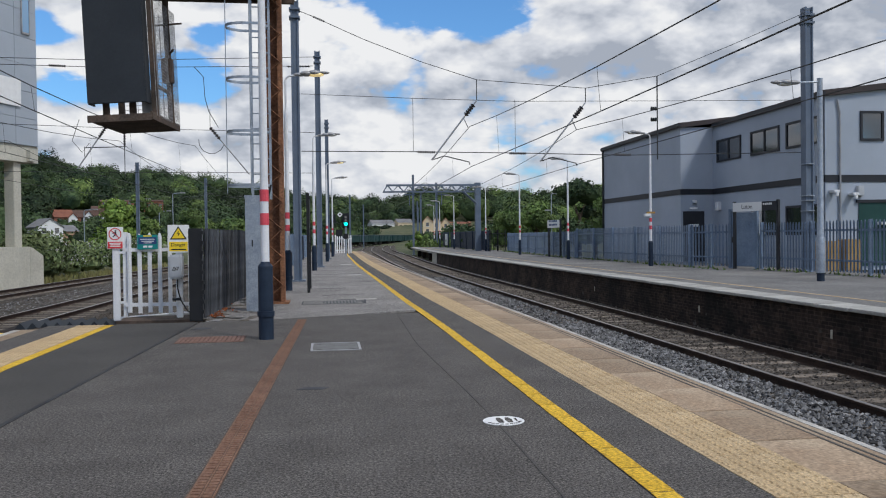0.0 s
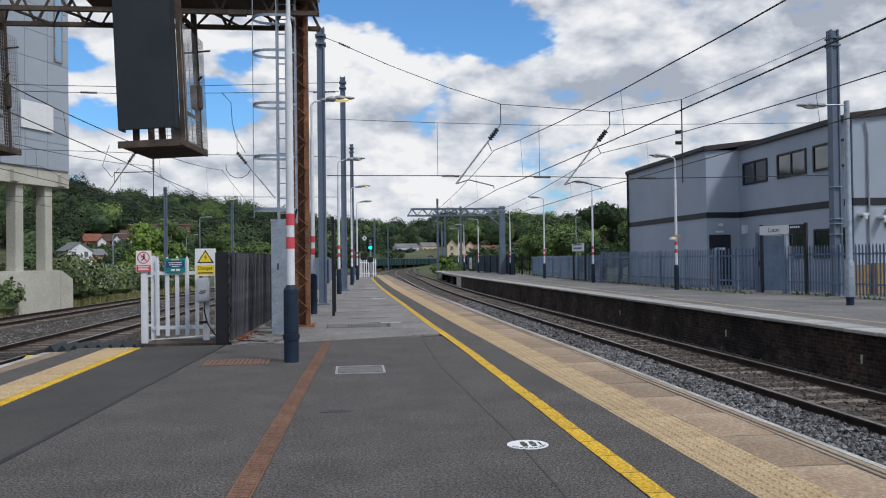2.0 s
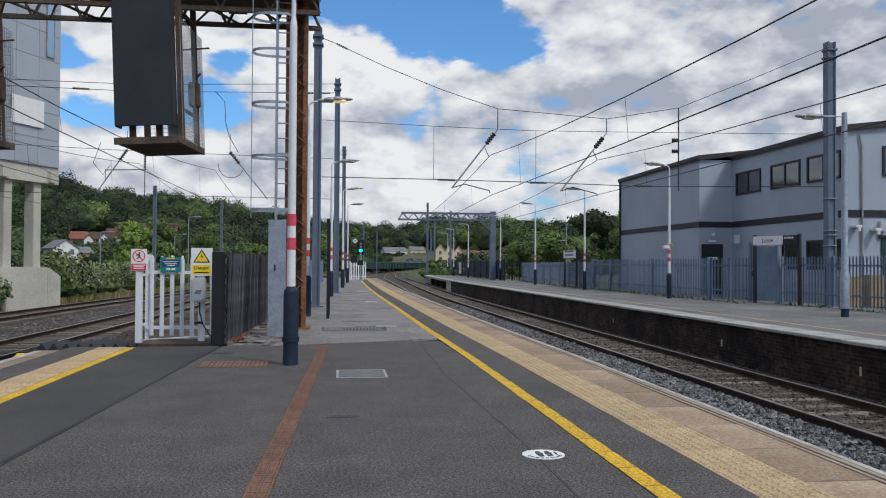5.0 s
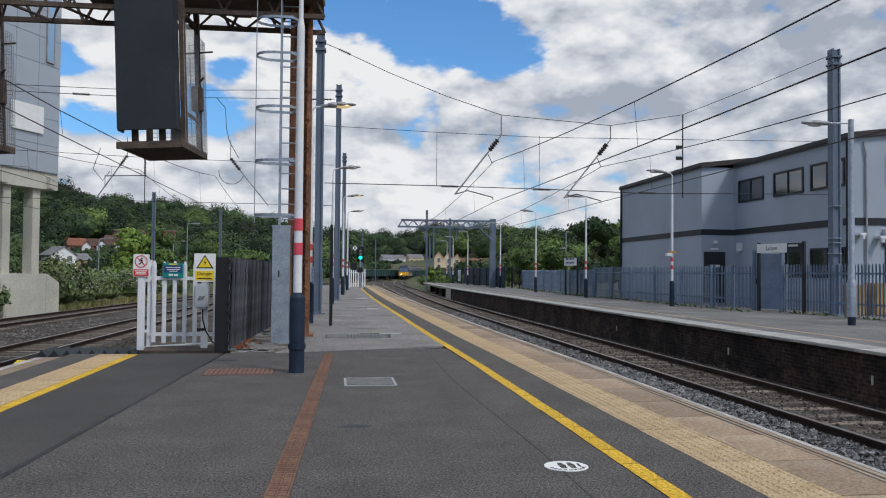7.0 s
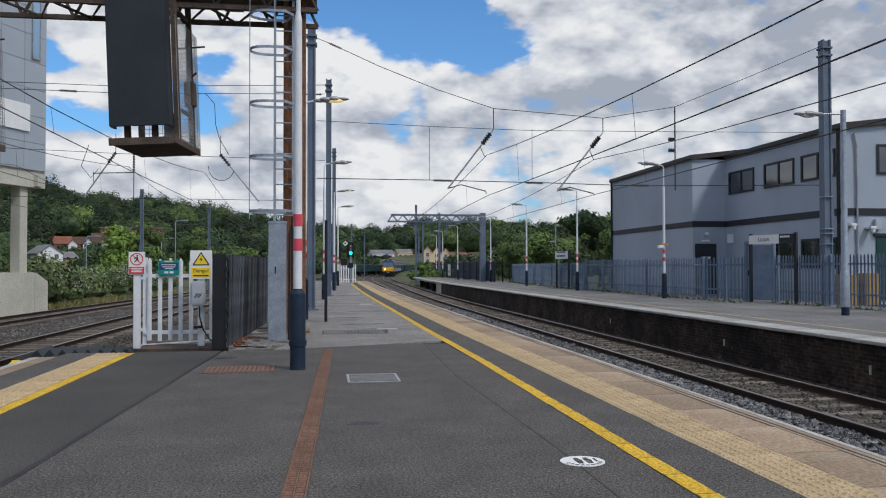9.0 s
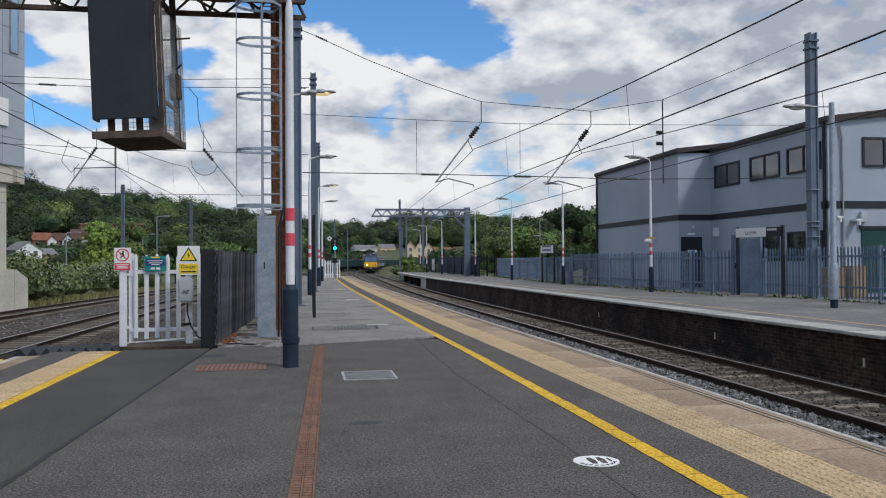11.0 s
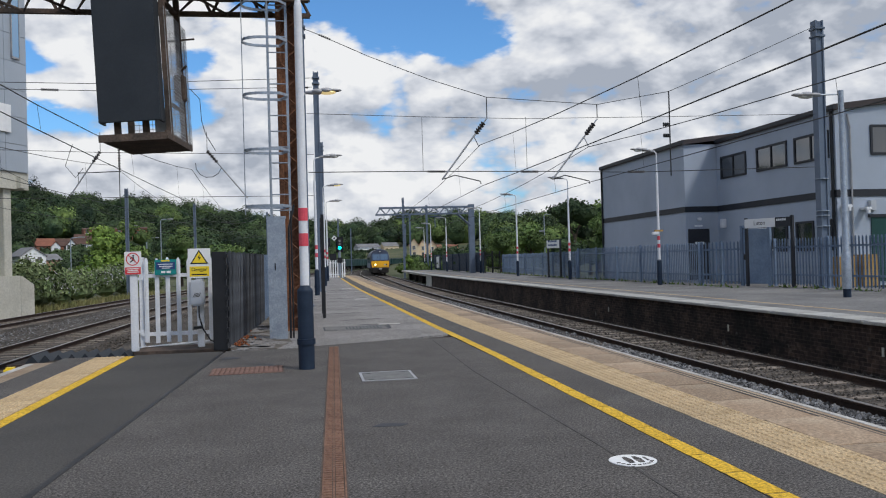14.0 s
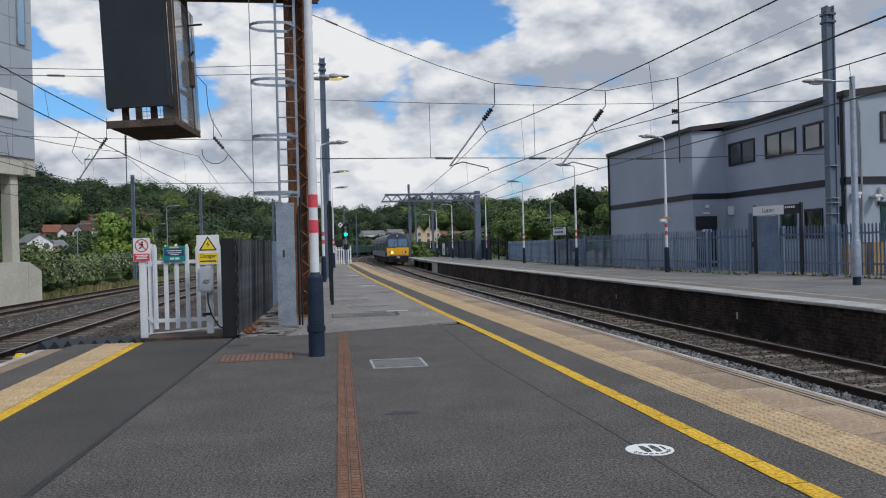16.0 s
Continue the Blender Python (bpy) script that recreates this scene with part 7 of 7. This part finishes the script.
# ---- trains ----
def coach(front, label, body_mat, side_mat, group, name="railway_coach"):
    """A coach 20 m long; y=0 is its leading end, z=0 the rail's top."""
    c = thing(name, label, "train", group)
    ring = [(-1.36, 0.95), (-1.40, 1.5), (-1.40, 2.1), (-1.33, 2.85), (-1.18, 3.3), (-0.85, 3.58), (-0.4, 3.72), (0.4, 3.72), (0.85, 3.58), (1.18, 3.3), (1.33, 2.85), (1.40, 2.1), (1.40, 1.5), (1.36, 0.95)]
    b = B()
    stations = [(0.0, 0.955, 0.89), (0.12, 0.985, 0.95), (0.45, 1.0, 0.985), (1.2, 1.0, 1.0), (19.8, 1.0, 1.0), (20.0, 0.97, 0.98)] if front else [(0.0, 0.97, 0.98), (0.2, 1, 1), (19.8, 1, 1), (20.0, 0.97, 0.98)]
    rings = []
    for y, sx, sz in stations:
        rake = 0.42 if front and y < 0.5 else 0.0
        rings.append([b.verts.new((x * sx, y + rake * max(0.0, (z - 2.0) / 1.7) * (1 - y / 0.5 if y < 0.5 else 0), 0.95 + (z - 0.95) * sz)) for x, z in ring])
    for p, q in zip(rings, rings[1:]):
        for k in range(len(ring)):
            b.faces.new((p[k], p[(k + 1) % len(ring)], q[(k + 1) % len(ring)], q[k]))
    b.faces.new(rings[0])
    b.faces.new(rings[-1][::-1])
    bmesh.ops.recalc_face_normals(b, faces=b.faces)
    part("body", b, body_mat, c)
    for s in (-1, 1):
        b = B()
        x0, x1 = sorted((s * 1.395, s * 1.415))
        box(b, x0, 1.4 if front else 0.3, 1.0, x1, 19.7, 1.7)
        box(b, x0, 1.4 if front else 0.3, 2.62, x1 * 0.975 if s > 0 else x1, 19.7, 2.75)
        part("side_band", b, side_mat, c)
        for k in range(7):
            y = 2.8 + k * 2.45
            bx("window", "glass", c, s * 1.36 - 0.045, y, 1.75, s * 1.36 + 0.045, y + 1.5, 2.55)
        for y in (6.9, 14.25):
            bx("door", side_mat, c, s * 1.385 - 0.03, y - 1.15 + 1.2, 1.0, s * 1.385 + 0.03, y + 1.1, 2.85)
    b = B()
    for y in (3.0, 17.0):
        box(b, -1.2, y - 1.6, 0.35, 1.2, y + 1.6, 0.85)
    box(b, -1.15, 5.5, 0.3, 1.15, 14.5, 0.95)
    part("underframe", b, "underframe", c)
    for y in (1.8, 4.2, 15.8, 18.2):
        b = B()
        for s in (-1, 1):
            cyl(b, (s * 0.68, y, 0.42), (s * 0.80, y, 0.42), 0.42, seg=18)
        cyl(b, (-0.7, y, 0.42), (0.7, y, 0.42), 0.07, seg=8)
        part("wheelset", b, "underframe", c)
    b = B()
    box(b, -0.5, 6, 3.72, 0.5, 9, 3.86, 0.03)
    box(b, -0.5, 12, 3.72, 0.5, 15, 3.86, 0.03)
    part("roof_unit", b, "underframe", c)
    if front:
        b = B()
        box(b, -1.28, -0.035, 1.02, 1.28, 0.06, 2.02, 0.05)
        part("yellow_front", b, "train_yellow", c, "yellow warning panel")
        b = B()
        for x0, x1 in ((-1.08, -0.06), (0.06, 1.08)):
            prism(b, [(0.02, 2.12), (0.02 + 0.23, 3.0), (0.4, 3.0), (0.3, 2.12)], "x", x0, x1)
        ws = part("windscreen", b, "screen", c)
        b = B()
        tube(b, [(-0.5, -0.03, 2.08), (-0.3, 0.12, 2.75)], 0.018)
        tube(b, [(0.5, -0.03, 2.08), (0.75, 0.1, 2.7)], 0.018)
        part("wiper", b, "black", ws)
        for s, m in ((-1, "head_lamp"), (1, "lens")):
            b = B()
            box(b, s * 0.75 - 0.25, -0.05, 1.36, s * 0.75 + 0.25, 0.0, 1.62, 0.03)
            lamp = part("lamp_cluster", b, "black", c)
            b = B()
            cyl(b, (s * 0.68, -0.05, 1.49), (s * 0.68, -0.075, 1.49), 0.12, seg=16)
            part("headlight", b, m, lamp, "glowing headlight" if s < 0 else "dark headlight")
        b = B()
        cyl(b, (0, 0.42, 3.38), (0, 0.3, 3.38), 0.09, seg=12)
        part("marker_light", b, "lens", c)
        b = B()
        box(b, -1.2, -0.02, 0.28, 1.2, 0.9, 1.0, 0.08)
        part("apron", b, "underframe", c, "grimy dark front apron")
        b = B()
        box(b, -0.2, -0.45, 0.72, 0.2, 0.0, 1.0, 0.04)
        cyl(b, (-0.15, -0.46, 0.86), (0.15, -0.46, 0.86), 0.14, seg=12)
        part("coupler", b, "steel", c)
        b = B()
        tube(b, [(-1.0, -0.06, 1.15), (1.0, -0.06, 1.15)], 0.02)
        for x in (-0.45, 0.45):
            tube(b, [(x, -0.03, 1.0), (x, -0.12, 0.7), (x * 0.8, -0.1, 0.5)], 0.025)
        part("hose", b, "black", c)
    return c


first = coach(True, "dark blue coach with a yellow front and lit headlight", "train_blue", "train_side", "coaches of the moving train", "train_front_coach")
coaches = [first]
link = coach(False, "dark blue coach with pale bands behind the leading coach", "train_blue", "train_side", "coaches of the moving train")
coaches += [link, copy_thing(link, pose(0, 0, 0)), copy_thing(link, pose(0, 0, 0))]


def wagon(label):
    """A ribbed goods wagon 13 m long on two bogies."""
    c = thing("goods_wagon", label, "train", "parked green wagons")
    b = B()
    box(b, -1.35, 0.2, 0.95, 1.35, 12.8, 2.45, 0.03)
    part("body", b, "train_green", c)
    for s in (-1, 1):
        b = B()
        for k in range(9):
            box(b, s * 1.4 - 0.05, 0.4 + k * 1.5, 0.95, s * 1.4 + 0.05, 0.55 + k * 1.5, 2.45)
        box(b, s * 1.4 - 0.06, 0.2, 2.4, s * 1.4 + 0.06, 12.8, 2.55)
        part("rib", b, "train_green", c)
    bx("load", "roof_grey", c, -1.2, 0.6, 2.4, 1.2, 12.4, 2.62)
    for y in (2.0, 11.0):
        b = B()
        box(b, -1.1, y - 1.2, 0.3, 1.1, y + 1.2, 0.95)
        for yy in (y - 0.9, y + 0.9):
            for s in (-1, 1):
                cyl(b, (s * 0.68, yy, 0.42), (s * 0.82, yy, 0.42), 0.42, seg=14)
        part("bogie", b, "underframe", c)
    return c


parked = wagon("dark green ribbed goods wagon standing on the far curve")
for k in range(6):
    ob = parked if k == 0 else copy_thing(parked, pose(0, 0, 0))
    ob.matrix_basis = pose(3.5 + k * 4.4, 190 + k * 12.6, RAIL, 0, 0, -19)

# ---- small pieces of the platform, last ----
b = B()
box(b, -0.222, 0.004, 0, 0.222, 0.396, 0.05)
for i in range(6):
    for k in range(6):
        x, y = -0.185 + i * 0.074, 0.033 + k * 0.067
        bot = [b.verts.new((x + u * 0.017, y + v * 0.022, 0.05)) for u, v in ((-1, -1), (1, -1), (1, 1), (-1, 1))]
        top = [b.verts.new((x + u * 0.010, y + v * 0.014, 0.057)) for u, v in ((-1, -1), (1, -1), (1, 1), (-1, 1))]
        b.faces.new(top)
        for m in range(4):
            b.faces.new((bot[m], bot[(m + 1) % 4], top[(m + 1) % 4], top[m]))
tile = mesh_of("tactile_tile", b, "tactile")
for k in range(190):
    piece("tactile_tile", tile, near_platform, 2.427 + bow(2.0 + k * 0.4), 2.0 + k * 0.4, -0.048 + rng.uniform(-0.002, 0.002), rng.uniform(-0.004, 0.004))
for k in range(32):
    piece("tactile_tile", tile, near_platform, -3.635, 0.6 + k * 0.4, -0.048 + rng.uniform(-0.002, 0.002), 0, 0.95)
b = B()
box(b, -0.228, 0.005, 0, 0.228, 0.895, 0.05, 0.004)
slab = mesh_of("edge_slab", b, "coping")
for k in range(84):
    piece("edge_slab", slab, near_platform, 2.885 + bow(2.0 + k * 0.9), 2.0 + k * 0.9, -0.049 + rng.uniform(-0.003, 0.003), rng.uniform(-0.003, 0.003), 1.03)

for name, material, x0, x1, y1 in (("tactile_strip", "tactile", 2.205, 2.649, 2.0), ("edge_strip", "coping", 2.655, 3.115, 2.0), ("tactile_strip", "tactile", -3.846, -3.424, 0.6)):
    b = B()
    box(b, x0, -14, -0.06, x1, y1 - 0.004, 0.001)
    part(name, b, material, near_platform)


def motions():
    """The train rolls in along the curve of the far line."""
    ys = [60 + 0.5 * k for k in range(800)]
    xs = [curve_x(y, FAR_LINE) for y in ys]
    arc = [0.0]
    for k in range(1, len(ys)):
        arc.append(arc[-1] + math.hypot(xs[k] - xs[k - 1], ys[k] - ys[k - 1]))

    def on(s):
        return np.interp(s, arc, xs), np.interp(s, arc, ys)
    base = np.interp(97.0, ys, arc)
    for i, c in enumerate(coaches):
        rows = []
        for t in range(17):
            u = 16 - t
            s = base + 11.9 * u + 0.13 * u * u + i * 20.4
            (xa, ya), (xb, yb) = on(s), on(s + 20)
            rows.append((t, pose(xa, ya, RAIL, 0, 0, -math.degrees(math.atan2(xb - xa, yb - ya)))))
        walk(c, rows)


motions()
